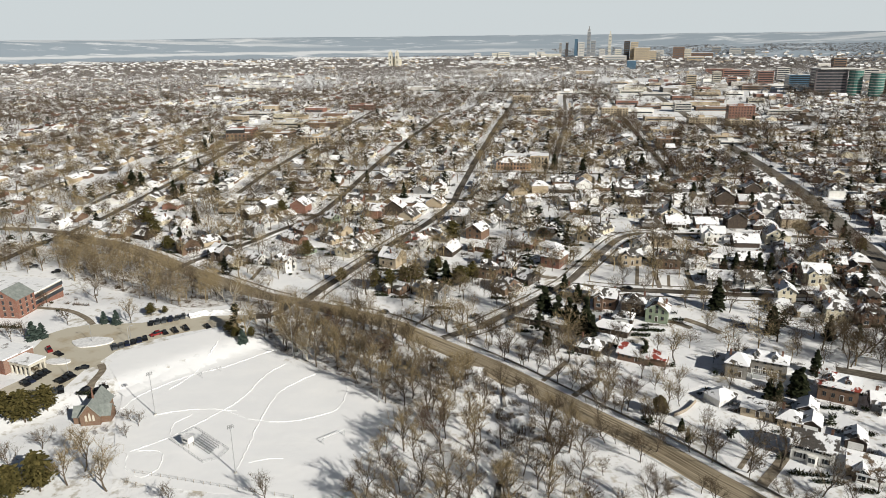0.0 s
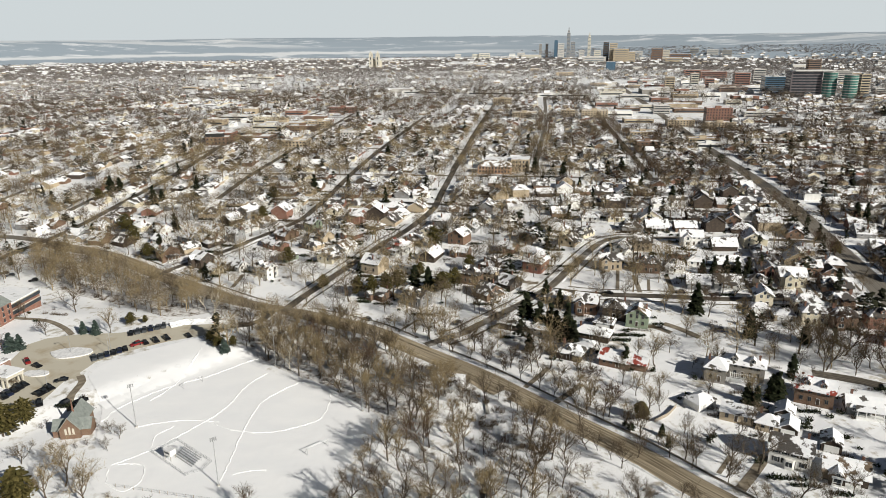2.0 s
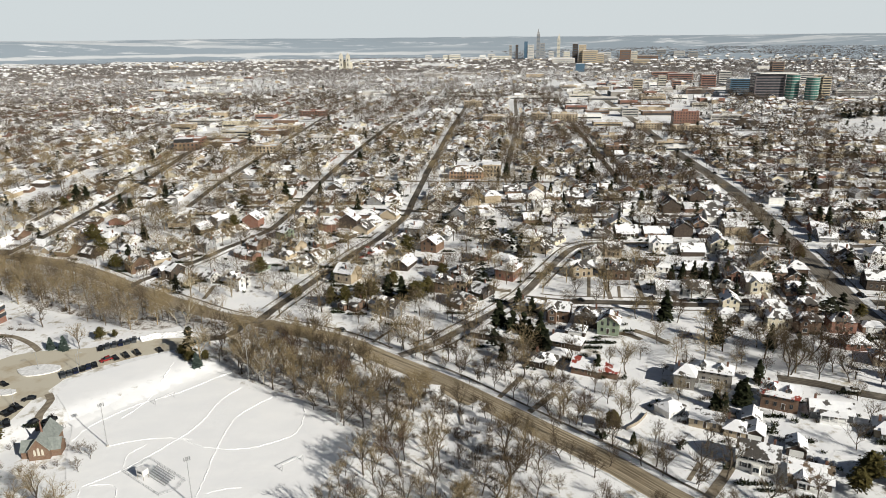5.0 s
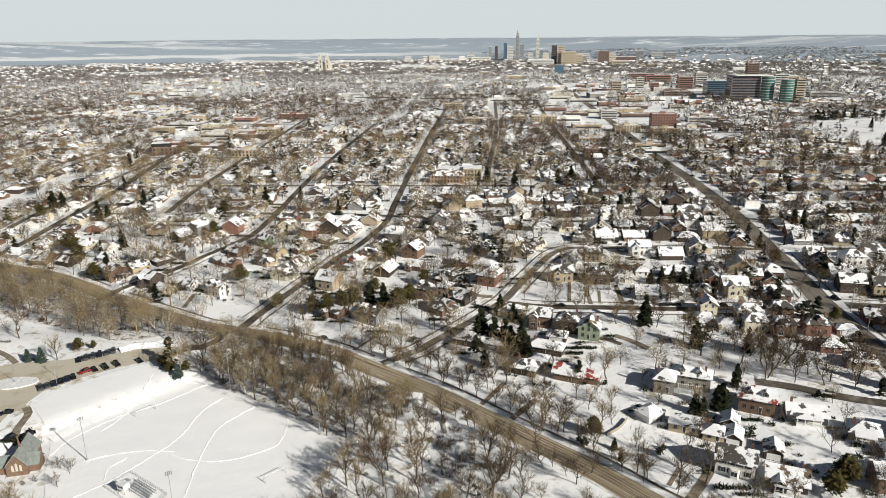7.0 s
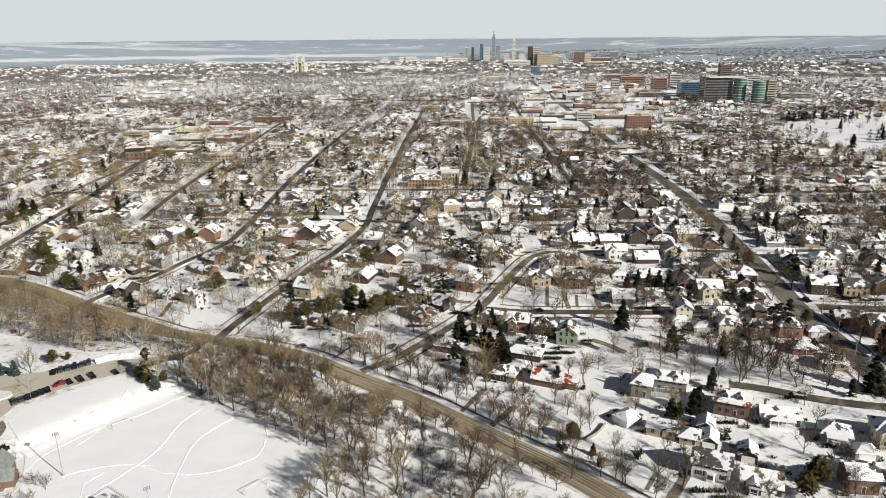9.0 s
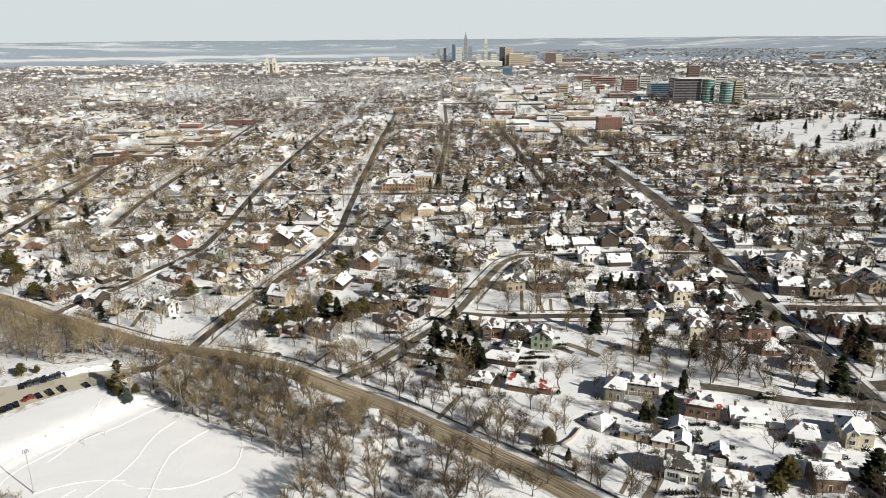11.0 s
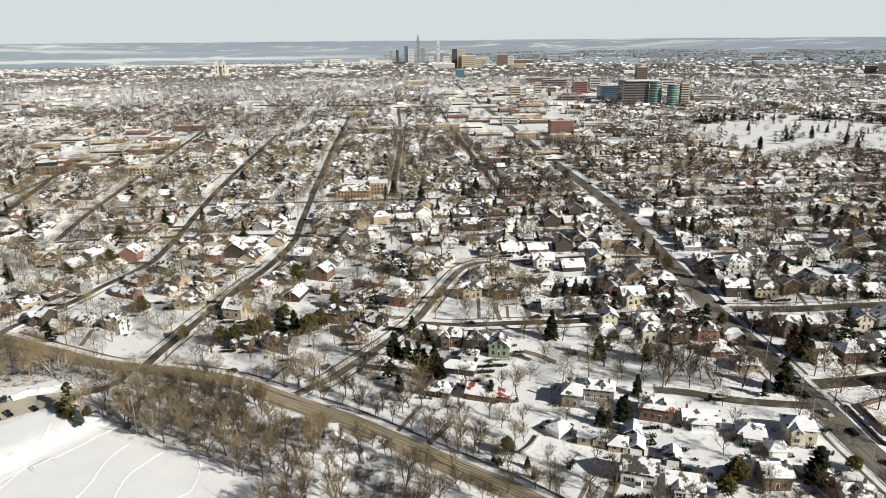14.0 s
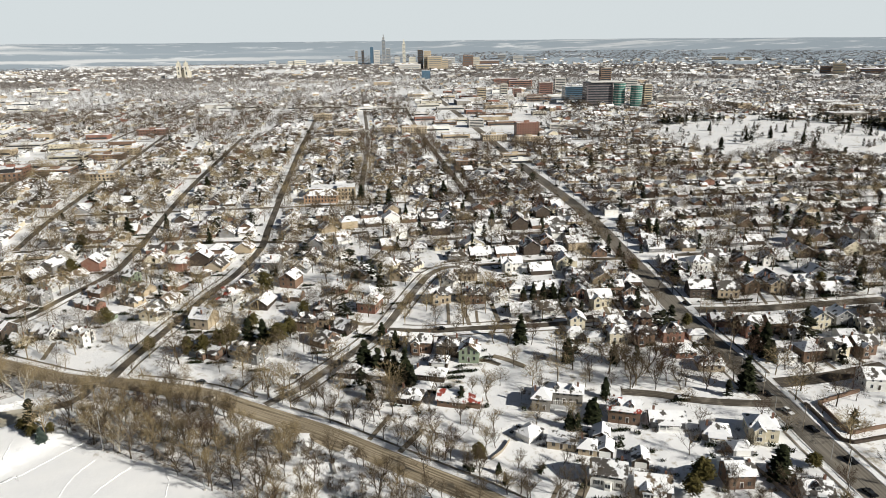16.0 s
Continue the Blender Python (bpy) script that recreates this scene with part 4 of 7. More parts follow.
# houses by name of what shows best: x, y, turn, width, depth, storeys, roof form, wall, roof, extras
NEAR = [(148.8, 290.2, -14, 8, 9, 2, 'front', 'cream', 's', ''), 
    (163.0, 282.4, -12, 11.5, 8, 2, 'hip', 'cream', 's', 'w'), (177.4, 282.8, -12, 12, 9, 2, 'hip', 'brown', 'p', 'g'), 
    (183.1, 320.5, -12, 12.5, 8, 2, 'gable', 'brown', 's', 'd'), (166.0, 321.8, -12, 11, 9, 1, 'front', 'brick', 's', 'w'), 
    (191.8, 316.3, -12, 10, 9, 1, 'front', 'brown', 'p', ''), (125.2, 333.2, -12, 10.5, 10, 1, 'hip', 'white', 's', 'dp'), 
    (112.2, 332.9, -12, 12.5, 9, 2, 'hip', 'brown', 'p', 'd'), (137.0, 339.2, -12, 8, 8, 1, 'hip', 'white', 's', ''), 
    (95.4, 339.0, -12, 12.5, 8.5, 2, 'gable', 'tan', 'p', 'g'), (146.3, 369.9, -12, 13, 9, 2, 'gable', 'white', 's', 'g'), 
    (118.6, 363.6, -12, 10, 9, 2, 'gable', 'tan', 'p', ''), (132.8, 349.3, -12, 9, 6, 1, 'flat', 'brown', 's', ''), 
    (41.3, 282.4, -28, 12, 9, 1, 'hip', 'dark', 's', 'w'), (51.7, 276.9, -28, 8, 7, 1, 'hip', 'gray', 's', ''), 
    (60.5, 256.2, -30, 11, 9, 1, 'hip', 'dark', 's', 'd'), (71.8, 270.1, -28, 16, 8, 1, 'hip', 'dark', 's', ''), 
    (74.2, 293.0, -24, 11, 9, 2, 'gable', 'brown', 's', 'g'), (84.9, 286.0, -24, 11, 10, 2, 'hip', 'dark', 'p', 'd'), 
    (92.0, 278.2, -22, 10, 9, 2, 'front', 'green', 'b', ''), (63.6, 304.1, -26, 11, 9, 1, 'hip', 'tan', 's', ''), 
    (76.1, 249.1, -30, 13, 9, 1, 'gable', 'brown', 'r', 'w'), (26.6, 330.2, -30, 13, 11, 2, 'hip', 'brown', 'p', 'd'), 
    (0.5, 308.9, -40, 12, 9, 2, 'gable', 'gray', 'p', 'd'), (35.2, 330.5, -30, 7, 8, 2, 'hip', 'tan', 's', '')]
NEAR_WEST = [(-77.7, 352.7, -42, 11.5, 8, 2, 'gable', 'white', 'b', 'd'), (-95.9, 365.0, -40, 14, 8, 1, 'gable', 'white', 's', ''), 
    (-83.0, 393.7, -44, 12, 9, 1, 'gable', 'brick', 'p', 'w'), (-70.8, 373.5, -44, 9, 9, 1, 'hip', 'green', 's', ''), 
    (-64.5, 419.5, -45, 10, 8, 2, 'gable', 'green', 's', ''), (-39.1, 403.3, -40, 11, 9, 1, 'hip', 'brick', 's', 'g'), 
    (-10.3, 374.6, -40, 12, 10, 2, 'hip', 'white', 'r', 'pd'), (-2.2, 347.8, -40, 9, 7, 1, 'gable', 'white', 's', ''), 
    (-17.6, 319.2, -40, 12, 8, 1, 'gable', 'brown', 'p', 'g'), (-4.9, 317.4, -38, 11, 8, 1, 'hip', 'cream', 's', ''), 
    (78.3, 389.6, -38, 12, 11, 2, 'hip', 'cream', 's', 'p'), (59.5, 361.2, -38, 13, 8, 1, 'hip', 'white', 's', ''), 
    (48.4, 368.9, -34, 10, 8, 1, 'gable', 'brick', 'p', 'g'), (22.4, 366.9, -30, 11, 8, 1, 'gable', 'brown', 's', 'g'), 
    (-46.3, 421.1, -44, 10, 8, 1, 'hip', 'white', 's', ''), (-27.6, 417.7, -40, 12, 8, 1, 'hip', 'dark', 's', ''), 
    (-126.7, 424.4, -42, 11, 8, 1, 'gable', 'white', 's', 'w'), (-107.5, 407.1, -42, 9, 8, 2, 'gable', 'gray', 'p', ''), 
    (-59.8, 389.0, -42, 12, 9, 1, 'hip', 'tan', 'p', ''), (-107.3, 361.7, -42, 9, 7, 1, 'gable', 'cream', 's', ''), 
    (-192.2, 452.6, -30, 11, 9, 1, 'hip', 'brick', 's', 'g'), (-153.7, 412.6, -30, 10, 8, 1, 'gable', 'white', 's', ''), 
    (-136.4, 413.1, -34, 10, 8, 1, 'gable', 'gray', 's', ''), (103.3, 420.9, -12, 12, 9, 1, 'hip', 'white', 's', '')]
NEAR_EAST = [(221.0, 260.5, -14, 11, 10, 2, 'gable', 'brick', 'p', 'g'), (233.3, 258.8, -12, 9, 9, 2, 'gable', 'brown', 's', ''), 
    (244.7, 258.7, -12, 10, 10, 1, 'front', 'brown', 's', 'p'), (255.3, 256.5, -12, 10, 9, 2, 'front', 'cream', 's', ''), 
    (266.9, 255.2, -12, 9, 9, 2, 'front', 'gray', 's', ''), (274.3, 247.2, -12, 10, 9, 1, 'gable', 'cream', 'p', 'g'), 
    (218.7, 235.5, -10, 10, 9, 1, 'hip', 'white', 's', 'd'), (229.1, 233.0, -8, 10, 9, 2, 'hip', 'brown', 's', ''), 
    (241.5, 232.0, -6, 11, 9, 2, 'gable', 'cream', 'p', 'g'), (253.7, 230.0, -6, 11, 9, 2, 'gable', 'brown', 'p', 'g'), 
    (237.5, 206.7, -20, 12, 10, 2, 'gable', 'white', 's', ''), (185.6, 239.4, -20, 12, 9, 1, 'hip', 'tan', 'b', 'd'), 
    (161.0, 272.5, -12, 11, 9, 2, 'hip', 'cream', 's', 'w'), (170.5, 268.2, -12, 11, 9, 2, 'hip', 'brown', 'p', 'g'), 
    (184.0, 265.9, -12, 11, 9, 2, 'hip', 'brick', 'p', 'd'), (181.4, 252.0, -14, 10, 8, 1, 'hip', 'brick', 's', ''), 
    (150.9, 176.1, -14, 10, 9, 2, 'gable', 'brown', 's', ''), 
    (169.9, 163.8, -24, 11, 9, 1, 'gable', 'gray', 'p', 'd'), (248.6, 338.3, -10, 12, 10, 2, 'hip', 'white', 's', ''), (271.5, 329.0, -10, 9, 9, 1, 'hip', 'cream', 's', ''), 
    (290.0, 333.1, -10, 8, 8, 2, 'front', 'white', 's', ''), (286.8, 301.1, -10, 12, 9, 1, 'gable', 'gray', 's', 'dg'), 
    (265.5, 297.1, -10, 9, 9, 2, 'front', 'tan', 's', ''), (253.1, 301.1, -10, 9, 9, 2, 'front', 'brown', 's', ''), 
    (333.8, 329.7, -10, 12, 9, 1, 'gable', 'tan', 'p', 'g'), (316.8, 295.9, -10, 10, 9, 1, 'hip', 'white', 's', ''), 
    (282.9, 381.4, -10, 11, 9, 2, 'gable', 'white', 's', ''), (267.9, 383.6, -10, 11, 10, 1, 'hip', 'dark', 's', 'd'), 
    (320.5, 290.3, -10, 11, 9, 1, 'gable', 'tan', 's', ''), (326.8, 354.9, -10, 9, 9, 1, 'front', 'white', 's', '')]
# the block between the parkway and the red-tiled house: centre, turn, size
CORNER = [(111.2, 191.0, -31, 11, 8.5, 2, 'gable', 'white', 'p', 's'), (122.9, 183.5, -27, 11, 8.5, 1, 'gable', 'dark', 'b', 'gp'), (112.7, 208.3, -30, 6.5, 6.5, 1, 'hip', 'tan', 's', ''),
    (105.5, 214.0, -30, 10, 7, 1, 'flat', 'tan', 's', ''), (134.4, 222.1, -30, 11.5, 8.5, 2, 'gable', 'brown', 'r', 'd'), (147.4, 214.3, -20, 12.5, 7, 1, 'gable', 'gray', 's', 'p'),
    (160.0, 202.5, -30, 9, 8, 1, 'hip', 'tan', 's', 'p'), (175.5, 198.0, -25, 10, 9, 2, 'hip', 'cream', 's', 'g'), (108.2, 239.0, -27, 7, 8.5, 2, 'hip', 'stone', 's', ''), (118.0, 239.4, -27, 14, 7, 2, 'hip', 'stone', 's', 'd')]
for x, y, az, w, d, st, kd, wl, rf, ex in CORNER:
    house(x, y, az, w, d, st, kd, wl, rf, ex)
for x, y, az, w, d, kd, wl in [(96.4, 222.4, 28, 8, 6.5, 'hip', 'white'), (118.0, 205.8, -30, 5.5, 7, 'front', 'dark'), (120.8, 213.8, -30, 5.5, 7, 'front', 'dark'), (126.6, 197.1, -28, 5.5, 7, 'front', 'dark')]:
    garage(x, y, az, w, d, kd, wl)
for n, (x, y, az, w, d, st, kd, wl, rf, ex) in enumerate(NEAR + NEAR_WEST + NEAR_EAST):
    if all(math.hypot(x - q[0], y - q[1]) > 6 for q in HOUSES):
        house(x, y + d * 0.3, az, w * 0.87, d * 0.87, st, kd, wl, rf, ex)
for x, y, az, w, d, kd, wl in [(151.2, 277.2, -12, 8, 7, 'hip', 'tan'), (78.3, 278.8, -24, 8, 7, 'hip', 'dark'), (66.8, 261.7, -28, 7, 6, 'hip', 'dark'), 
    (144.2, 284.1, -12, 7, 6, 'hip', 'gray')] + [(153.3, 182.6, -14, 7, 7, 'gable', 'white'), (167.4, 176.1, -20, 7, 6, 'hip', 'brown'), (162.4, 190.1, -14, 7, 6, 'hip', 'gray'), 
    (237.0, 250.6, -12, 7, 6, 'gable', 'cream'), (258.2, 243.7, -12, 8, 6, 'gable', 'white'), 
    (264.4, 236.0, -12, 8, 6, 'gable', 'tan'), (195.5, 264.4, -14, 8, 6, 'hip', 'brown')]:
    garage(x, y + 2, az, w, d, kd, wl)

# ---------------------------------------------------------------- larger buildings
def strip_window(w, h):
    s = Shape()
    s.box(-w / 2, -0.12, 0, w / 2, 0.05, h, 0, True)
    return s.mesh("window", ["window_glass"])


def block(name, x, y, az, w, d, h, wall, label, category="building", floors=3, bays=6, glass="window_glass", strip=False, roof="snowy_flat_roof", sink=3.0, trim=None):
    """A flat-roofed building with its parapet, and its windows set one by one or in bands."""
    t = root(name, pose(x, y, H(x, y), 0, 0, az), label, category, "larger buildings of the town")
    HOUSES.append((x, y, max(w, d) * 0.6))
    s = Shape()
    s.box(-w / 2, -d / 2, -sink, w / 2, d / 2, h)
    for q in ((-w / 2, -d / 2, w / 2, -d / 2 + 0.4), (-w / 2, d / 2 - 0.4, w / 2, d / 2), (-w / 2, -d / 2 + 0.4, -w / 2 + 0.4, d / 2 - 0.4), (w / 2 - 0.4, -d / 2 + 0.4, w / 2, d / 2 - 0.4)):
        s.box(q[0], q[1], h, q[2], q[3], h + 0.8)
    part("wall", s.mesh("wall", [wall]), t)
    s = Shape()
    s.box(-w / 2 + 0.42, -d / 2 + 0.42, h + 0.01, w / 2 - 0.42, d / 2 - 0.42, h + 0.3)
    part("roof", s.mesh("roof", [roof]), t)
    s = Shape()
    s.box(-w * 0.12, -d * 0.12, h + 0.3, w * 0.1, d * 0.14, h + 2.6)
    part("plant_room", s.mesh("plant_room", [trim or wall]), t)
    fh = h / floors
    for side, ln, off in ((0, w, d / 2), (1, d, w / 2), (-1, d, w / 2)):
        n = max(1, round(bays * ln / w))
        if strip:
            me = Shape()
            me.box(-ln * 0.46, -0.12, 0, ln * 0.46, 0.05, fh * 0.52, 0, True)
            me = me.mesh("window", [glass])
        else:
            me = Shape()
            ww = ln / n * 0.45
            me.box(-ww / 2, -0.12, 0, ww / 2, 0.05, fh * 0.55, 0, True)
            me = me.mesh("window", [glass])
        for fl in range(floors):
            for k in range(1 if strip else n):
                u = 0 if strip else (k - (n - 1) / 2) * ln / n
                z = fl * fh + fh * 0.25
                if side == 0:
                    part("window", me, t, m=pose(u, -off, z))
                else:
                    part("window", me, t, m=pose(side * off, u, z, 0, 0, 90 * side))
    return t


# elementary school on the hill: hipped brick wing, taller flat block behind
def hill_school(x, y):
    t = root("school", Matrix.Translation((x, y, H(x, y))) @ Matrix.Rotation(radians(-10), 4, "Z") @ Matrix.Diagonal((0.8, 0.8, 0.8, 1)), "tan and orange brick school with snowy hipped roofs", "school")
    HOUSES.append((x, y, 32)); HOUSES.append((x + 25, y + 12, 22))
    part("wall", wall_shape(34, 16, 8, 5, "hip").mesh("wall", ["orange_brick"]), t)
    part("roof", roof_shape(34, 16, 8, 5, "hip").mesh("roof", ["snowy_brown_shingle"]), t)
    s = Shape()
    s.box(16, 4, -2, 34, 22, 13)
    s.box(-12, 14, -2, 16.5, 34, 10)
    part("wing", s.mesh("wing", ["tan_brick"]), t)
    s = Shape()
    s.box(15.7, 3.7, 13.01, 34.3, 22.3, 13.5)
    s.box(-12.3, 13.7, 10.01, 15.6, 34.3, 10.5)
    part("wing_roof", s.mesh("wing_roof", ["snowy_flat_roof"]), t)
    s = Shape()
    s.box(-0.8, -0.12, 0, 0.8, 0.05, 2.2, 0, True)
    me = s.mesh("window", ["window_glass"])
    for k in range(10):
        for z in (1.4, 5.0):
            part("window", me, t, m=pose(-14.5 + k * 3.2, -8, z))
    for k in range(5):
        for z in (1.4, 5.2, 9.2):
            part("window", me, t, m=pose(18 + k * 3.5, 4, z))


hill_school(58.6, 573.2)

# college by the drive: brick blocks, a gabled tower, a canopy
def college():
    bx, by = (-183.8, 294.8)
    t = root("college_building", pose(bx - 14, by + 18, H(bx, by), 0, 0, -6), "red brick college building with a gabled end and white trim", "school")
    for q in (0, 12, 24):
        HOUSES.append((bx - 10, by + q, 18))
    part("wall", wall_shape(13, 11, 8.6, 4.0, "front").mesh("wall", ["red_brick"]), t, m=pose(15, -13, 0))
    part("gable_roof", roof_shape(13, 11, 8.6, 4.0, "front", 0.3).mesh("gable_roof", ["slate_roof"]), t, m=pose(15, -13, 0))
    s = Shape()
    s.box(-16, -7.4, -2, 20, 13, 6.6)
    part("wing", s.mesh("wing", ["red_brick"]), t)
    s = Shape()
    s.box(-16.3, -7.4, 6.61, 20.3, 13.3, 7.1)
    part("wing_roof", s.mesh("wing_roof", ["snowy_flat_roof"]), t)
    s = Shape()
    s.box(-0.5, -0.1, 0, 0.5, 0.04, 1.6, 0, True)
    s.box(-0.7, -0.14, -0.15, 0.7, 0.0, 0.0, 1, True)
    me = s.mesh("window", ["window_glass", "limestone"])
    for z in (1.0, 3.6, 6.2):
        for k in range(3):
            part("window", me, t, m=pose(11.5 + k * 3.5, -18.5, z))
        for k in range(3):
            part("window", me, t, m=pose(21.5, -16.5 + k * 3.5, z, 0, 0, 90))
    part("window", me, t, m=pose(15, -18.5, 9.2))
    s = Shape()
    s.box(-5.5, -0.1, 0, 5.5, 0.05, 1.6, 0, True)
    me = s.mesh("window", ["window_glass"])
    for z in (1.2, 4.4):
        part("window", me, t, m=pose(20, 8, z, 0, 0, 90))
        part("window", me, t, m=pose(20, -2, z, 0, 0, 90))
    for k in range(2):
        s = Shape()
        s.box(19.9, -7.3, 3.0 + k * 3.1, 20.15, 13, 3.4 + k * 3.1, 0, True)
        part("band", s.mesh("band", ["limestone"]), t)


college()
cx, cy = (-151.0, 238.2)
t = root("entrance_hall", pose(cx - 8, cy, H(cx, cy), 0, 0, -20), "low brick entrance hall with an arched limestone canopy", "building")
HOUSES.append((cx - 8, cy, 14))
s = Shape(); s.box(-14, -12, -2, 11, -2, 5); s.box(-14, 4, -2, 6, 16, 5.5)
part("wall", s.mesh("wall", ["red_brick"]), t)
s = Shape(); s.box(-14.2, -12.2, 5.01, 11.2, -1.8, 5.5); s.box(-14.2, 3.8, 5.51, 6.2, 16.2, 6)
part("roof", s.mesh("roof", ["snowy_flat_roof"]), t)
s = Shape()
for k in range(5):
    s.box(6.3 + k * 2.2, 6, -1, 6.9 + k * 2.2, 6.6, 3.4); s.box(6.3 + k * 2.2, 12, -1, 6.9 + k * 2.2, 12.6, 3.4)
s.box(6.25, 5.9, 3.4, 16, 12.7, 4.6)
part("canopy", s.mesh("canopy", ["limestone"]), t, "limestone canopy on square pillars")
s = Shape(); s.box(6.0, 5.6, 4.61, 16.3, 13, 5.0)
part("canopy_roof", s.mesh("canopy_roof", ["snowy_flat_roof"]), t)
s = Shape(); s.box(-1.2, -0.1, 0, 1.2, 0.05, 1.8, 0, True)
me = s.mesh("window", ["window_glass"])
for k in range(3):
    part("window", me, t, m=pose(11, -10.3 + k * 3.3, 1.3, 0, 0, 90))
for k in range(6):
    part("window", me, t, m=pose(-11 + k * 3.6, -12, 1.3))


def chapel(x, y, az):
    t = root("chapel", Matrix.Translation((x, y, H(x, y))) @ Matrix.Rotation(radians(az), 4, "Z") @ Matrix.Diagonal((0.75, 0.75, 0.75, 1)), "small brown brick chapel with crossed slate roofs and a thin spire", "chapel")
    HOUSES.append((x, y, 12))
    part("nave", wall_shape(8, 17, 4.6, 5.2, "front").mesh("nave", ["brown_brick"]), t)
    part("nave_roof", roof_shape(8, 17, 4.6, 5.2, "front", 0.5).mesh("nave_roof", ["slate_roof"]), t)
    part("transept", wall_shape(15, 6.5, 3.6, 3.4, "gable").mesh("transept", ["brown_brick"]), t, m=pose(0, -3.2, 0))
    part("transept_roof", roof_shape(15, 6.5, 3.6, 3.4, "gable", 0.4).mesh("transept_roof", ["slate_roof"]), t, m=pose(0, -3.2, 0))
    s = Shape()
    s.tube((0, -2, 9.2), (0, -2, 15.5), 0.55, 0.04, 8)
    part("spire", s.mesh("spire", ["chimney_brick"]), t, "thin copper-brown spire")
    for k in range(3):
        s = Shape()
        hh = 3.6 if k == 1 else 2.8
        s.poly([(-0.45, -0.06, 0), (0.45, -0.06, 0), (0.45, -0.06, hh - 0.5), (0, -0.06, hh), (-0.45, -0.06, hh - 0.5)])
        s.box(-0.6, -0.05, -0.15, 0.6, 0.05, 0.0, 1, True)
        part("lancet_window", s.mesh("lancet_window", ["limestone", "limestone"]), t, m=pose((k - 1) * 1.5, -8.5, 2.2))
    s = Shape()
    for sg in (-1, 1):
        s.slab([(sg * 4.55, -8.95, 4.35), (sg * 4.25, -8.95, 4.7), (0.0, -8.95, 10.1), (0.0, -8.95, 9.6)] if sg < 0 else [(4.25, -8.95, 4.7), (4.55, -8.95, 4.35), (0, -8.95, 9.6), (0, -8.95, 10.1)], 0.1)
    part("coping", s.mesh("coping", ["limestone"]), t)
    return t


chx, chy = (-107.2, 213.4)
chapel(chx, chy + 2.5, 8)

# far blocks: x, y, width, depth, height, wall, floors, bays, banded
BLOCKS = [(357, 860, 30, 16, 19, 'red_brick', 6, 9, False), (344, 821, 40, 14, 9, 'tan_brick', 3, 10, False), 
    (306, 844, 36, 20, 10, 'tan_brick', 3, 9, False), (327, 983, 26, 18, 15, 'concrete', 5, 6, True), 
    (238, 764, 34, 22, 6, 'tan_brick', 2, 8, False), (213.6, 669.3, 26, 14, 11, 'brown_brick', 3, 6, False), 
    (285, 717, 36, 12, 5, 'tan_brick', 1, 8, True), (277.3, 682.0, 28, 14, 5, 'white_siding', 1, 8, True), 
    (441, 929, 50, 16, 8, 'concrete', 3, 12, True), (437, 867, 30, 18, 8, 'dark_wood', 2, 6, True), 
    (192, 958, 22, 14, 12, 'tan_brick', 3, 5, False), (224, 941, 40, 14, 13, 'tan_brick', 4, 9, False), 
    (132, 949, 38, 16, 10, 'tan_brick', 3, 9, False), (121, 1140, 34, 14, 14, 'tan_brick', 4, 8, False), 
    (150, 937, 24, 14, 9, 'concrete', 3, 5, False), (292, 1024, 40, 22, 6, 'brown_brick', 1, 8, True), 
    (382, 1105, 30, 20, 7, 'brown_brick', 2, 8, True), (363, 1240, 60, 22, 6, 'concrete', 1, 10, True), 
    (338, 1306, 50, 20, 6, 'limestone', 1, 10, True), (247, 1284, 110, 26, 5, 'white_siding', 1, 20, True), 
    (130, 1350, 130, 26, 5, 'white_siding', 1, 24, True), (-3, 1400, 110, 26, 5, 'white_siding', 1, 18, True), 
    (-124, 1050, 44, 18, 10, 'red_brick', 2, 10, False), (-175, 870, 60, 22, 9, 'tan_brick', 2, 12, True), 
    (-147, 842, 40, 20, 8, 'brown_brick', 2, 10, False), (-221, 767, 34, 18, 12, 'red_brick', 3, 8, False), 
    (-182, 763, 40, 22, 7, 'brown_brick', 2, 10, True), (-186, 844, 44, 26, 9, 'limestone', 2, 8, True), 
    (-211, 810, 60, 24, 6, 'concrete', 1, 8, True), (-132, 723, 30, 18, 8, 'tan_brick', 2, 7, False), 
    (-259, 963, 50, 20, 8, 'concrete', 2, 10, True), (-131, 876, 30, 18, 10, 'tan_brick', 3, 6, False), 
    (-83, 784, 24, 14, 8, 'concrete', 2, 6, False)]
for x, y, w, d, h, wl, fl, by, stp in BLOCKS:
    w, h = (w, h) if h > 17 else (w * 0.85, h * 0.74)
    word = {"red_brick": "red brick", "tan_brick": "tan brick", "concrete": "gray concrete", "brown_brick": "brown brick", "white_siding": "white-walled", "dark_wood": "dark-walled", "limestone": "pale stone"}[wl]
    block("apartment_block" if not stp else "commercial_building", x, y + d * 0.5, -8.4, w, d, h, wl, "%s flat-roofed %s with snow on its roof" % (word, "apartment block" if not stp else "commercial building"), floors=fl, bays=by, strip=stp)
# dark brick block seen past the west street
dark = block("commercial_building", -218, 752, 10, 24, 15, 7.5, "brown_brick", "brown brick commercial building with a black upper storey", floors=2, bays=6, trim="dark_wood")
s = Shape(); s.box(-12.6, -3, 7.5, 6, 7.6, 11.5)
part("upper_storey", s.mesh("upper_storey", ["tyre_rubber"]), dark, "black panelled upper storey")
s = Shape(); s.box(-12.4, -2.8, 11.51, 5.8, 7.4, 11.8)
part("upper_roof", s.mesh("upper_roof", ["snowy_flat_roof"]), dark)

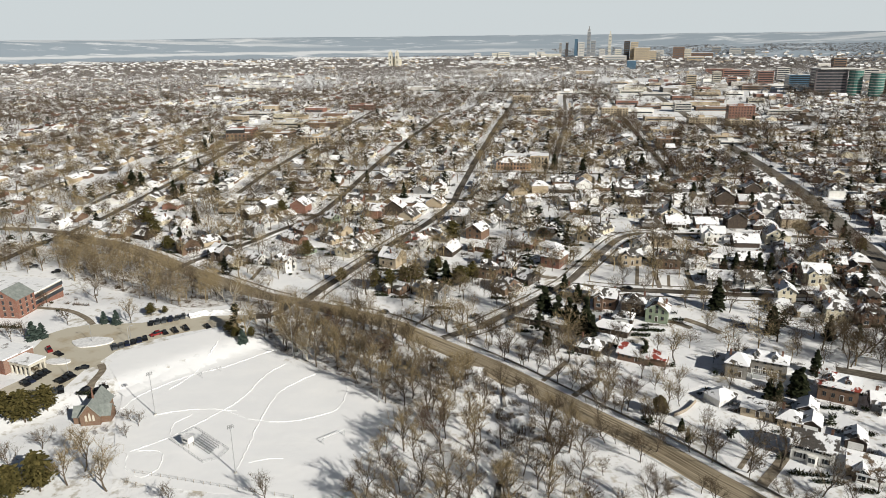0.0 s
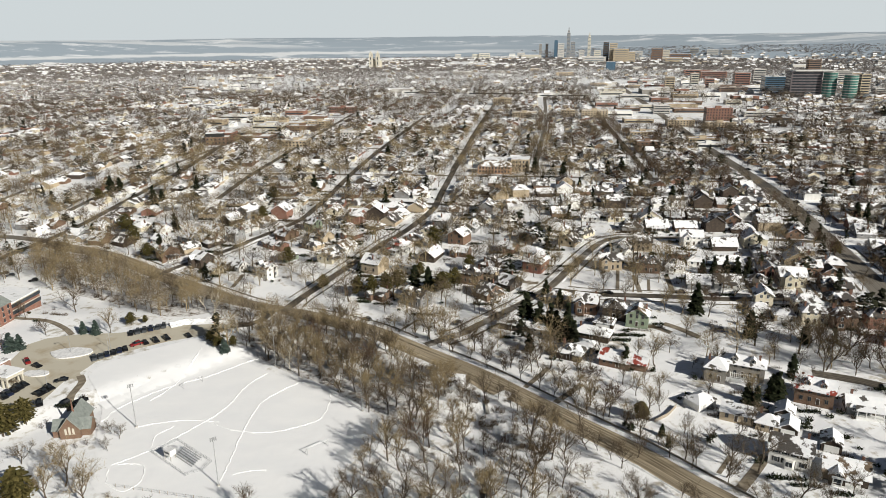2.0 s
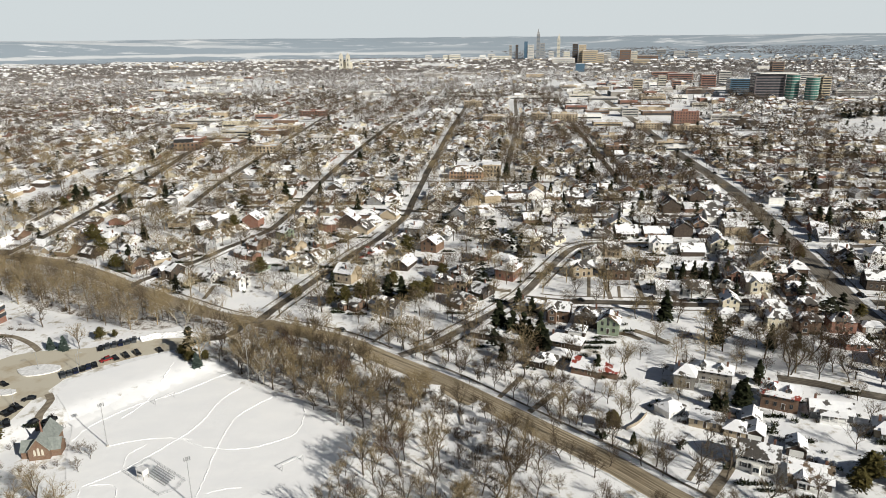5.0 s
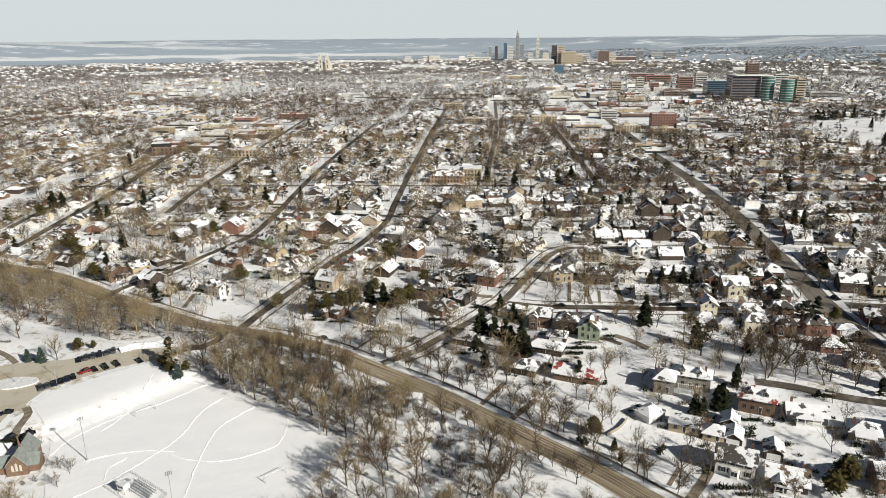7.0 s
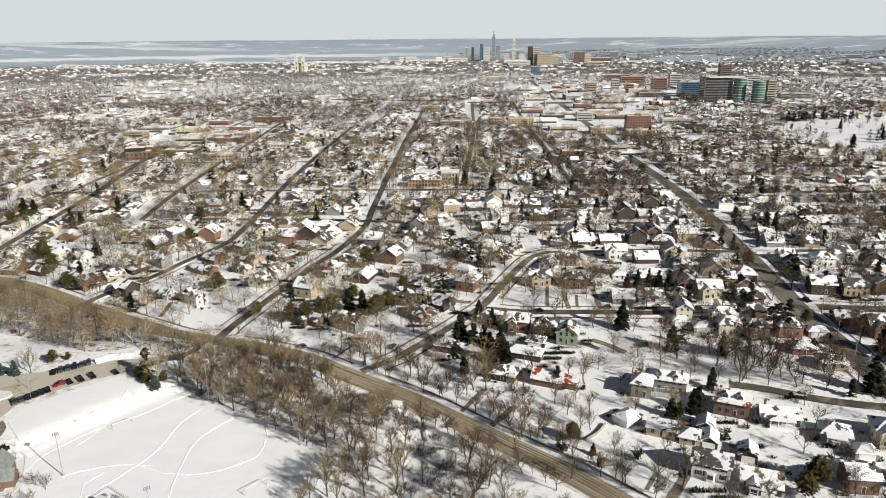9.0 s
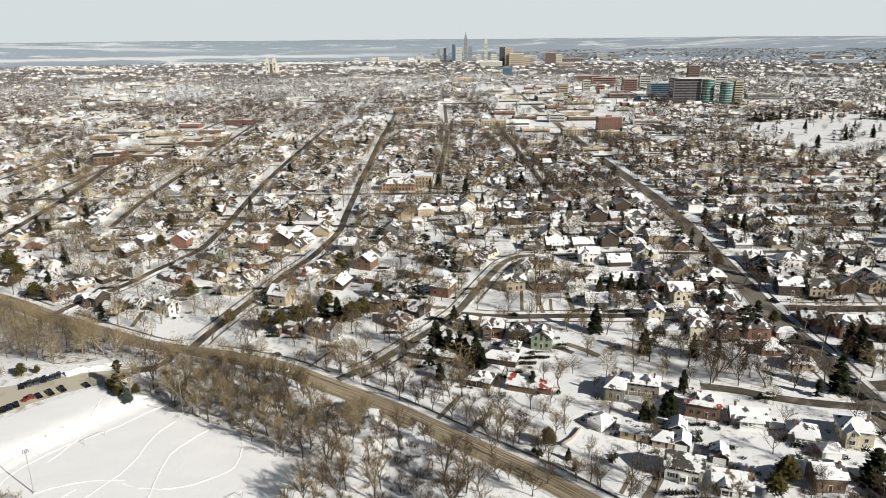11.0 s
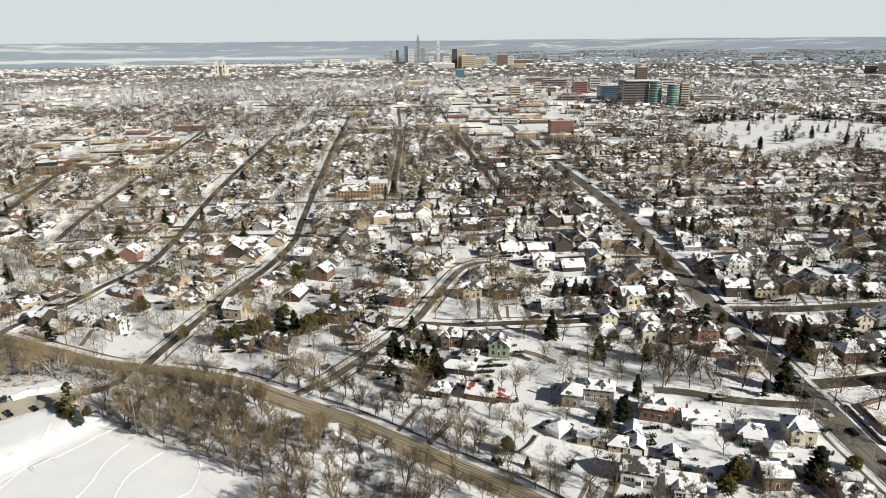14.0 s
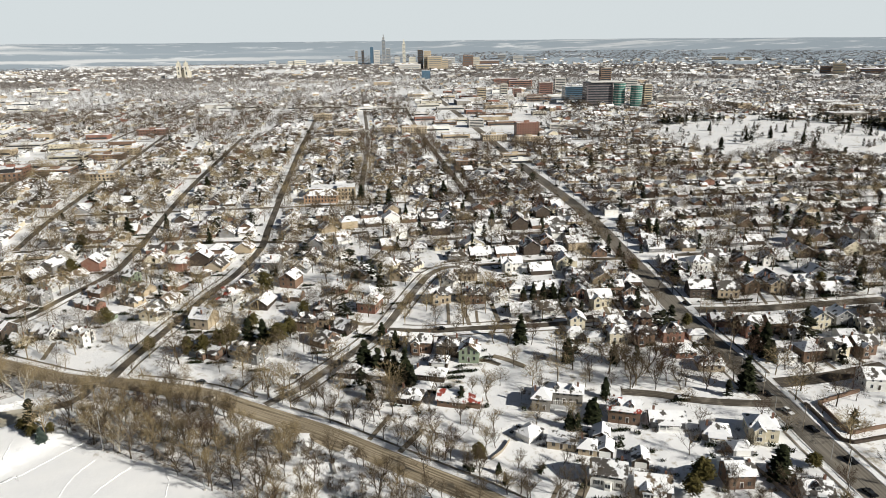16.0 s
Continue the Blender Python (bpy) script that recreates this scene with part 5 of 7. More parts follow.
# hospital campus: banded slabs with green glass drums
MED = [(483, 1422, 18, 16, 24, 'tan_brick', 7, 5, False), (546, 1458, 15, 16, 28, 'limestone', 8, 4, False), 
    (702, 1857, 70, 20, 15, 'red_brick', 3, 8, True), (688, 1719, 60, 22, 18, 'red_brick', 4, 10, True), 
    (578, 1461, 18, 16, 17, 'red_brick', 4, 4, True), (654, 1480, 30, 20, 27, 'red_brick', 6, 5, True), 
    (748, 1609, 26, 18, 28, 'concrete', 7, 5, True), (578, 1342, 50, 18, 8, 'brown_brick', 2, 8, True), 
    (659, 1338, 44, 30, 27, 'blue', 7, 6, True), (652, 1223, 50, 30, 42, 'plum_panel', 9, 9, True), 
    (735, 1191, 14, 26, 38, 'tan_brick', 9, 3, True), (948, 1752, 28, 20, 42, 'brown_brick', 8, 5, True), 
    (827, 1259, 56, 20, 9, 'concrete', 3, 8, True), (924, 1577, 30, 18, 24, 'concrete', 6, 5, True)]
for x, y, w, d, h, wl, fl, by, stp in MED:
    wall = "blue_glass" if wl == "blue" else wl
    word = {"red_brick": "red brick", "tan_brick": "tan brick", "concrete": "gray concrete", "brown_brick": "dark brown brick", "limestone": "pale stone", "blue_glass": "blue glass", "plum_panel": "dark gray panelled"}[wall]
    block("hospital_block", x, y + d * 0.5, -10, w, d, h, wall, "%s hospital block with rows of windows" % word, "hospital", floors=fl, bays=by, strip=True, sink=8, trim="concrete")
slab = root("roof_canopy", pose(662, 1236, H(662, 1236) + 43, 0, 0, -10), "thin white roof slab over the hospital block", "roof")
s = Shape(); s.box(-30, -19, 0, 34, 17, 1.2, 0, True)
part("canopy", s.mesh("canopy", ["white_siding"]), slab)
for k in range(4):
    s = Shape(); s.box(-0.5, -0.5, -2.0, 0.5, 0.5, 0.0)
    part("post", s.mesh("post", ["concrete"]), slab, m=pose(-22 + 14 * k, 0, 0))
for x, y, r, h in [(686, 1210, 11, 42), (710, 1189, 11, 38)]:
    t = root("glass_tower", pose(x, y + 6, H(x, y), 0, 0, 0), "round green glass tower of the hospital", "hospital")
    for k in range(9):
        s = Shape()
        s.tube((0, 0, k * h / 9), (0, 0, k * h / 9 + h / 9 * 0.82), r, r, 20, 0, True)
        part("glass_band", s.mesh("glass_band", ["green_glass"]), t)
        s = Shape()
        s.tube((0, 0, k * h / 9 + h / 9 * 0.82), (0, 0, (k + 1) * h / 9), r * 1.02, r * 1.02, 20, 0, True)
        part("floor_band", s.mesh("floor_band", ["concrete"]), t)

# downtown: placed by bearing on the far plain
TOWN = [  # azimuth in degrees, distance, width, height over the plain, wall
    (10.85, 4200, 26, 138, "gray_siding"), (12.45, 4250, 24, 112, "limestone"), (9.9, 4150, 22, 80, "blue_glass"), (10.3, 4100, 40, 62, "concrete"), (11.2, 4150, 30, 70, "gray_siding"), (9.2, 4100, 18, 62, "dark_wood"), (8.7, 4100, 16, 60, "gray_stone"),
    (13.75, 3000, 22, 78, "dark_wood"), (14.3, 3000, 30, 74, "tan_brick"), (14.9, 2980, 60, 52, "tan_brick"), (15.7, 2900, 26, 42, "tan_brick"), (17.55, 3200, 46, 50, "brown_brick"), (18.1, 3220, 40, 42, "limestone"), (11.9, 4100, 34, 50, "concrete"), (13.1, 3900, 40, 48, "limestone"),
    (16.0, 3600, 60, 30, "concrete"), (20.2, 3700, 40, 40, "gray_stone"), (21.5, 3600, 50, 36, "concrete"), (22.5, 3500, 40, 36, "gray_stone"), (4.3, 3900, 70, 34, "limestone"), (3.6, 3880, 40, 30, "limestone"), (7.2, 4000, 50, 36, "concrete"), (6.5, 4100, 40, 30, "white_siding"),
    (2.2, 4000, 40, 30, "concrete"), (14.2, 2300, 28, 26, "blue_glass"), (12.9, 2950, 90, 22, "concrete"), (15.2, 3400, 120, 26, "gray_stone"), (19.2, 3300, 90, 24, "brown_brick"), (8.0, 3800, 120, 22, "limestone"), (18.8, 2900, 60, 20, "tan_brick"),
    (36.5, 3600, 60, 30, "tan_brick"), (38.2, 3600, 70, 28, "tan_brick"), (42.0, 2750, 60, 14, "tan_brick"), (43.6, 2720, 34, 24, "brown_brick"), (44.4, 2700, 36, 34, "tan_brick"), (46.4, 2750, 70, 16, "brown_brick"), (32.0, 4000, 40, 36, "gray_stone"),
]
for az, dist, w, h, wl in TOWN:
    x, y = dist * math.sin(radians(az)), dist * math.cos(radians(az))
    tall = h > 100
    if dist > 3700:
        k = 3600 / dist
        x, y, w, h = x * k, y * k, w * k * (0.72 if tall else 0.85), 114 + (h - 114) * k if h > 58 else h * 0.72
    t = root("office_tower" if h > 45 else "office_building", pose(x, y, H(x, y), 0, 0, -az), "distant %s %s on the skyline" % ({"gray_siding": "gray", "limestone": "pale stone", "blue_glass": "blue glass", "concrete": "concrete", "dark_wood": "dark", "gray_stone": "gray stone", "tan_brick": "tan", "white_siding": "white", "brown_brick": "brown brick"}[wl], "tower" if h > 45 else "building"), "tower" if h > 45 else "building", "downtown skyline")
    s = Shape()
    s.box(-w / 2, -w * 0.3, -20, w / 2, w * 0.3, h * (0.88 if tall else 1))
    if tall:
        s.box(-w * 0.33, -w * 0.2, h * 0.88, w * 0.33, w * 0.2, h * 0.96)
        s.box(-w * 0.12, -w * 0.1, h * 0.96, w * 0.12, w * 0.1, h * 1.06)
    part("wall", s.mesh("wall", [wl]), t)
    s = Shape()
    s.box(-w / 2 + 0.5, -w * 0.3 + 0.5, h * (0.88 if tall else 1) + 0.02, w / 2 - 0.5, w * 0.3 - 0.5, h * (0.88 if tall else 1) + 0.6)
    part("roof", s.mesh("roof", ["snowy_flat_roof"]), t)
    n = max(2, int(h / 7))
    s = Shape()
    s.box(-w * 0.42, -0.2, 0, w * 0.42, 0.1, h / n * 0.2, 0, True)
    me = s.mesh("window", ["blue_glass"])
    for k in range(n):
        part("window", me, t, m=pose(0, -w * 0.3, (k + 0.2) * h / n * (0.88 if tall else 1)))

# twin-towered cathedral
x, y = (-196, 2559)
t = root("cathedral", pose(x, y, H(x, y), 0, 0, -5), "pale limestone cathedral with twin bell towers", "church")
s = Shape(); s.box(-15, 6, -8, 15, 60, 27); s.box(-20, 30, -8, 20, 50, 24)
part("nave", s.mesh("nave", ["limestone"]), t)
s = Shape(); s.slab([(-15.5, 6, 27), (0, 6, 35), (0, 60, 35), (-15.5, 60, 27)], 0.6); s.slab([(0, 6, 35), (15.5, 6, 27), (15.5, 60, 27), (0, 60, 35)], 0.6)
part("nave_roof", s.mesh("nave_roof", ["snowy_brown_shingle"]), t)
for sg in (-1, 1):
    s = Shape()
    s.box(-6.5, -7, -8, 6.5, 7, 44)
    s.box(-5, -5.5, 44, 5, 5.5, 52)
    for px_, py_ in ((-5.5, -6), (5.5, -6), (-5.5, 6), (5.5, 6)):
        s.tube((px_, py_, 44), (px_, py_, 55), 1.0, 0.1, 5)
    s.tube((0, 0, 52), (0, 0, 60), 4.2, 0.5, 8)
    tw = part("bell_tower", s.mesh("bell_tower", ["limestone"]), t, m=pose(sg * 12, 0, 0))
    for k in range(2):
        s = Shape(); s.box(-1.6, -0.3, 0, 1.6, 0.1, 9, 0, True)
        part("louvre", s.mesh("louvre", ["window_glass"]), tw, m=pose(0, -7, 14 + k * 16))

# ---------------------------------------------------------------- streets of houses
GOLF = [(582, 921), (677, 947), (814, 914), (866, 792), (847, 712), (709.1, 593.8), (691.3, 628.4), (610.9, 681.8), (484.3, 634.7), 
    (507, 717), (543, 818)]
LAWN = [(91.8, 291.0), (112.7, 297.1), (137.0, 297.6), (138.3, 278.4), (118.2, 261.6), (101.7, 270.1)]
# the shopping streets before the hospital, a snowy freight yard, and the stores up the west street
SHOPS = [(389, 1829), (745, 1584), (549, 1159), (299, 776), (223, 822), (292, 1311)]
YARDS = [(-525, 1506), (-347, 1381), (-244, 1508), (-255, 1789), (-450, 2111), (-632, 2062)]
MARKET = [(-240, 787), (-133, 776), (-104, 955), (-200, 1161), (-272, 1083), (-283, 861)]
CLEAR = [FIELD, LOT, GOLF, LAWN]
COLLEGE = [(-232.1, 362.8), (-182.9, 344.1), (-117.9, 303.4), (-71.5, 300.2), (-67.6, 275.4), (-87.4, 281.2), (-118.2, 250.4), 
    (-91.6, 195.0), (-73.2, 173.5), (-112.7, 173.6)]
COLLEGE = COLLEGE + [(-260, 150), (-330, 330)]
CLEAR_HOUSES = CLEAR + [WOODS, COLLEGE, SHOPS, YARDS]
VX, VY = UY, -UX


def uv(u, v):
    return Vector((u * UX + v * VX, u * UY + v * VY))


ROW_ROADS = list(ROADS)
GRID_LABEL = "straight side street with packed snow and wheel tracks"
for i, u in enumerate((560, 690, 820, 960)):
    road("road_cross_%s" % "abcd"[i], [uv(u, -330), uv(u, -90), uv(u, 175)], 5, "packed_street", GRID_LABEL, banks=False, step=12)
for i, u in enumerate(np.arange(398, 1000, 68)):
    road("road_east_%s" % "abcdefghij"[i], [uv(u, 186), uv(u, 300), uv(u, 560 if u < 560 else 350)], 5, "packed_street", GRID_LABEL, banks=False, step=12)
for i, v in enumerate((-316, -390, -464, -538)):
    road("road_north_%s" % "abcd"[i], [uv(450, v), uv(800, v), uv(1300, v)], 5, "packed_street", GRID_LABEL, banks=False, step=15)
ROAD_PTS = np.concatenate([np.column_stack([r, np.full(len(r), hw)]) for r, hw in ROADS])


def off_road(x, y, pad):
    d = np.hypot(ROAD_PTS[:, 0] - x, ROAD_PTS[:, 1] - y)
    return not np.any(d < ROAD_PTS[:, 2] + pad)


def free(x, y, reach):
    return all(math.hypot(x - q[0], y - q[1]) > q[2] + reach for q in HOUSES)


spots = []
pick = random.Random(11)


def row(line, back, gap, face):
    """House sites along one side of a street: face is +1 for its left side."""
    run = gap * 0.5
    for a, b in zip(line, line[1:]):
        seg = (b - a).length
        t = (b - a).normalized()
        n = Vector((-t.y, t.x)) * face
        while run < seg:
            q = a + t * run + n * (back + pick.uniform(-2.5, 2.5))
            spots.append((q.x, q.y, math.degrees(math.atan2(n.y, n.x)) - 90))
            run += gap * pick.uniform(0.9, 1.12)
        run -= seg


for ln, hw in ROW_ROADS:
    if len(ln) < 12 and hw < 2:
        continue
    line = [Vector((q[0], q[1])) for q in ln]
    for sg in (1, -1):
        row(line, hw + 13.5, 14.0, sg)
        row(line, hw + 36, 15.5, sg)
# the rest of the grid, block by block, to the far edge of town
for i, v in enumerate(np.arange(-1500, 150, 74)):
    a, b = uv(560 if v > -260 else 420, v), uv(1650, v)
    row([a, b], 16, 14.5, 1)
    row([a, b], 16, 14.5, -1)
for u in np.arange(330, 1900, 68):
    a, b = uv(u, 190), uv(u, 1500)
    row([a, b], 15, 14.0, 1)
    row([a, b], 15, 14.0, -1)
spots.sort(key=lambda q: math.hypot(q[0] - 60, q[1] - 60))
cell = {}


def taken(x, y, r):
    i, j = int(x // 15), int(y // 15)
    for di in (-1, 0, 1):
        for dj in (-1, 0, 1):
            for qx, qy in cell.get((i + di, j + dj), ()):
                if math.hypot(qx - x, qy - y) < r:
                    return True
    return False


def store(x, y, w, d, h, wall, word):
    """A low flat-roofed commercial building with one band of shop windows."""
    t = root("store", pose(x, y, H(x, y), 0, 0, -8.4), "%s flat-roofed store with snow on its roof" % word, "store", "stores of the shopping streets")
    HOUSES.append((x, y, max(w, d) * 0.6))
    s = Shape()
    s.box(-w / 2, -d / 2, -2, w / 2, d / 2, h)
    for q in ((-w / 2, -d / 2, w / 2, -d / 2 + 0.4), (-w / 2, d / 2 - 0.4, w / 2, d / 2)):
        s.box(q[0], q[1], h, q[2], q[3], h + 0.7)
    part("wall", s.mesh("wall", [wall]), t)
    s = Shape()
    s.box(-w / 2 + 0.3, -d / 2 + 0.42, h + 0.01, w / 2 - 0.3, d / 2 - 0.42, h + 0.3)
    s.box(-w * 0.2, d * 0.05, h + 0.3, -w * 0.05, d * 0.2, h + 1.6)
    part("roof", s.mesh("roof", ["snowy_flat_roof"]), t)
    s = Shape()
    s.box(-w * 0.45, -0.12, 0.9, w * 0.45, 0.05, min(3.0, h * 0.6), 0, True)
    part("window", s.mesh("window", ["window_glass"]), t, m=pose(0, -d / 2, 0))


STORE_WALLS = (("tan_brick", "tan brick"), ("brown_brick", "brown brick"), ("concrete", "gray concrete"), ("limestone", "pale stone"), ("red_brick", "red brick"), ("white_siding", "white-walled"), ("cream_siding", "cream-walled"))
tries, stores = 0, 0
while stores < 46 and tries < 5000:
    tries += 1
    zone = SHOPS if stores < 30 else MARKET if stores < 35 else YARDS
    x, y = pick.uniform(min(q[0] for q in zone), max(q[0] for q in zone)), pick.uniform(min(q[1] for q in zone), max(q[1] for q in zone))
    w, d = pick.uniform(20, 48), pick.uniform(14, 26)
    if not inside(x, y, zone) or not off_road(x, y, d * 0.55) or not free(x, y, w * 0.5):
        continue
    store(x, y, w, d, pick.uniform(4, 7.5), *pick.choice(STORE_WALLS))
    stores += 1
BIG = list(HOUSES)
FAR_SITES = []
for x, y, az in spots:
    if y + 0.6 * x < (390 if x > 60 else 335 if x > -100 else 300) or math.hypot(x, y) > 1900:
        continue
    if math.hypot(x, y) > 900 and pick.random() < 0.35:
        continue
    ang = math.degrees(math.atan2(x - 9, y - 18))
    if not -40 < ang < 54:
        continue
    if taken(x, y, 12.6) or any(inside(x, y, z) for z in CLEAR_HOUSES):
        continue
    if any(math.hypot(x - q[0], y - q[1]) < q[2] + 6.2 for q in BIG):
        continue
    if not off_road(x, y, 6.5):
        continue
    cell.setdefault((int(x // 15), int(y // 15)), []).append((x, y))
    FAR_SITES.append((x, y, az))
WALL_PICK = ["white", "cream", "cream", "gray", "gray", "brown", "tan", "dark", "white", "brown", "brick", "tan", "dark"]
for k, (x, y, az) in enumerate(FAR_SITES[:190]):
    kd = pick.choice(("gable", "gable", "front", "hip"))
    house(x, y, az, pick.uniform(9.5, 12.5), pick.uniform(8, 10), pick.choice((1, 1, 1, 2)), kd, pick.choice(WALL_PICK), pick.choice("sssspppb"), pick.choice(("", "", "d", "g", "p")) if k < 90 else "", windows=k < 72)
# houses past these: one joined mass, each its own island
far_wall, far_roof, yards_garages = {}, {}, []
for x, y, az in FAR_SITES[190:]:
    kd = pick.choice(("gable", "gable", "front", "hip"))
    w, d, h = pick.uniform(8.5, 12.5), pick.uniform(7, 9.5), pick.choice((2.3, 2.5, 2.6, 3.8))
    rise = (0.22 if kd == "hip" else 0.27) * (w if kd == "front" else d)
    m = pose(x, y, H(x, y), 0, 0, az + pick.choice((0, 0, 0, 90)))
    if pick.random() < 0.6:  # a small garage in the yard behind
        gx, gy = (m @ Vector((pick.choice((-6.5, 6.5)), pick.uniform(8, 11), 0))).xy
        if off_road(gx, gy, 4) and not inside(gx, gy, GOLF):
            yards_garages.append((gx, gy, az))
    for s, add in ((wall_shape(w, d, h, rise, kd), far_wall.setdefault(pick.choice(WALL_PICK), Shape())), (roof_shape(w, d, h, rise, kd, 0.6), far_roof.setdefault(pick.choice(("snowy_shingle", "snowy_shingle", "snowy_shingle", "patchy_shingle", "patchy_shingle", "snowy_brown_shingle")), Shape()))):
        n = len(add.v)
        add.v += [tuple(m @ Vector(q)) for q in s.v]
        add.f += [tuple(n + i for i in q) for q in s.f]
        add.m += s.m
    HOUSES.append((x, y, 6))
for x, y, az in yards_garages:
    m = pose(x, y, H(x, y), 0, 0, az)
    for s, add in ((wall_shape(5.5, 5, 2.2, 1.4, "gable"), far_wall.setdefault(pick.choice(WALL_PICK), Shape())), (roof_shape(5.5, 5, 2.2, 1.4, "gable", 0.4), far_roof.setdefault(pick.choice(("snowy_shingle", "patchy_shingle")), Shape()))):
        n = len(add.v)
        add.v += [tuple(m @ Vector(q)) for q in s.v]
        add.f += [tuple(n + i for i in q) for q in s.f]
        add.m += s.m
t = root("far_houses", pose(0, 0, 0), "mass of small snowy-roofed houses filling the far streets", "houses", kind="stuff")
for wl, s in far_wall.items():
    tagged(part("wall", s.mesh("wall", [WALLS[wl]]), t), kind="stuff")
for rf, s in far_roof.items():
    tagged(part("roof", s.mesh("roof", [rf]), t), kind="stuff")

# ---------------------------------------------------------------- trees set out
grow = random.Random(21)
TREES = []
HX = np.array([(q[0], q[1], q[2]) for q in HOUSES])


def roomy(x, y, pad):
    return not np.any(np.hypot(HX[:, 0] - x, HX[:, 1] - y) < HX[:, 2] * 0.8 + pad)


EVER = [(-139.0, 286.7, 5, 'b'), (-133.1, 285.4, 6, 'b'), (-122.5, 295.1, 6, 'p'), (-117.0, 296.3, 4, 'p'), (-82.9, 276.5, 5, 'p'), 
    (-78.3, 271.0, 5.5, 'p'), (-74.6, 267.5, 5, 'b'), (-72.0, 271.2, 5, 'p'), (-157.2, 272.1, 6, 'b'), (-160.0, 271.0, 7, 'b'), 
    (-227.2, 386.8, 5, 's'), (-128.1, 211.1, 12, 'p'), (-124.2, 217.2, 10, 'p'), (-134.4, 211.4, 10, 'p'), (-103.4, 176.4, 13, 'p'), 
    (-109.2, 172.9, 11, 'p'), (46.3, 285.3, 14, 's'), (51.1, 280.8, 12, 's'), (55.3, 278.4, 12, 's'), (61.1, 271.2, 15, 's'), 
    (62.9, 266.5, 10, 's'), (58.3, 308.8, 9, 's'), (57.3, 274.9, 11, 's'), (-27.9, 324.3, 10, 'p'), (-21.0, 321.6, 11, 'p'), 
    (-14.6, 325.2, 11, 'p'), (-9.4, 329.6, 10, 'p'), (-1.3, 329.8, 11, 's'), (5.5, 324.5, 12, 's'), (12.1, 321.7, 11, 'p'), 
    (17.8, 326.1, 11, 'p'), (1.2, 341.6, 8, 'p'), (8.3, 380.7, 13, 'p'), (25.7, 345.7, 9, 'p'), (118.1, 286.6, 13, 's'), 
    (131.3, 264.7, 11, 's'), (141.5, 328.1, 8, 's'), (146.5, 326.2, 9, 's'), (151.0, 324.4, 9, 's'), (157.3, 326.8, 8, 's'), 
    (164.4, 329.3, 8, 's'), (136.3, 328.6, 7, 's'), (112.2, 222.1, 7, 's'), (114.5, 220.6, 7, 's'), (120.9, 223.5, 9, 's'), 
    (122.4, 222.7, 10, 's'), (133.7, 235.6, 9, 's'), (74.4, 214.0, 7, 'p'), (78.3, 199.1, 4, 's'), (78.3, 205.2, 4, 's'), 
    (78.5, 248.9, 8, 's'), (45.0, 264.5, 7, 's')]
EVER_2 = [(-228.9, 520.2, 16, 's'), (-223.5, 522.6, 14, 's'), (-231.7, 505.7, 12, 'p'), (-188.7, 496.2, 13, 's'), (-180.6, 490.7, 12, 's'), 
    (-170.1, 415.1, 12, 'p'), (-183.7, 437.1, 13, 'p'), (-153.2, 437.4, 10, 's'), (-201.0, 429.7, 9, 's'), (-151.8, 389.7, 10, 'p'), 
    (-150.1, 402.8, 9, 's'), (-382, 719, 12, 's'), (-171.8, 537.9, 10, 's'), (-55.0, 525.9, 10, 's'), (-32.7, 645.0, 12, 's'), 
    (-79.3, 518.8, 12, 's'), (-103.7, 495.9, 10, 'p'), (-24.5, 479.9, 10, 's'), (14.9, 404.8, 6, 's'), (-45.5, 334.2, 8, 'p'), 
    (-69.0, 369.7, 10, 'p'), (-100.4, 446.9, 10, 'p'), (145.5, 553.8, 12, 's'), (159.4, 564.7, 12, 's'), (108.6, 544.8, 12, 's'), 
    (90.3, 568.9, 12, 's'), (156.7, 501.2, 10, 's'), (164.4, 458.1, 12, 's'), (113.3, 503.8, 9, 's'), (32.9, 509.3, 8, 's')]
EVER_3 = [(188.9, 223.0, 14, 's'), (213.5, 243.0, 15, 's'), (212.0, 248.2, 12, 's'), (164.5, 175.5, 13, 's'), (180.1, 177.3, 6, 'p'), 
    (197.6, 276.7, 7, 'p'), (185.0, 252.8, 6, 's'), (358.1, 399.5, 14, 's'), (356.7, 407.8, 13, 's'), (324.3, 349.7, 7, 's'), 
    (334.3, 352.5, 9, 's'), (328.8, 305.8, 9, 's'), (293.8, 298.9, 8, 'p'), (231.0, 313.2, 8, 's'), (229.7, 323.9, 9, 's'), 
    (239.0, 312.3, 8, 's'), (215.9, 373.0, 9, 's'), (211.2, 348.4, 8, 'p'), (259.1, 402.2, 12, 's'), (257.4, 409.7, 11, 's'), 
    (526.9, 696.9, 14, 's'), (598, 744, 14, 's'), (643, 755, 12, 's'), (646, 703, 14, 's'), (635.1, 673.6, 12, 's'), 
    (616, 841, 12, 's'), (698, 793, 11, 's'), (775, 766, 12, 's'), (780, 735, 12, 's'), (167.8, 168.6, 5, 's'), 
    (169.5, 167.6, 5, 's'), (268.5, 325.2, 8, 's'), (149.8, 258.6, 9, 's'), (139.6, 181.6, 10, 'p'), (132.8, 176.3, 9, 'p'), 
    (63.1, 300.9, 8, 's')]
EV = {"s": SPRUCE[:2], "b": SPRUCE[2:], "p": PINE}
for x, y, h, kd in EVER + EVER_2 + EVER_3:
    md = grow.choice(EV[kd])
    plant(md, x, y, h / 11.5, grow.uniform(0, 6.28), "evergreen trees", grow.uniform(0.85, 1.15) * (1.5 if kd == "b" else 1.1))
    TREES.append((x, y))

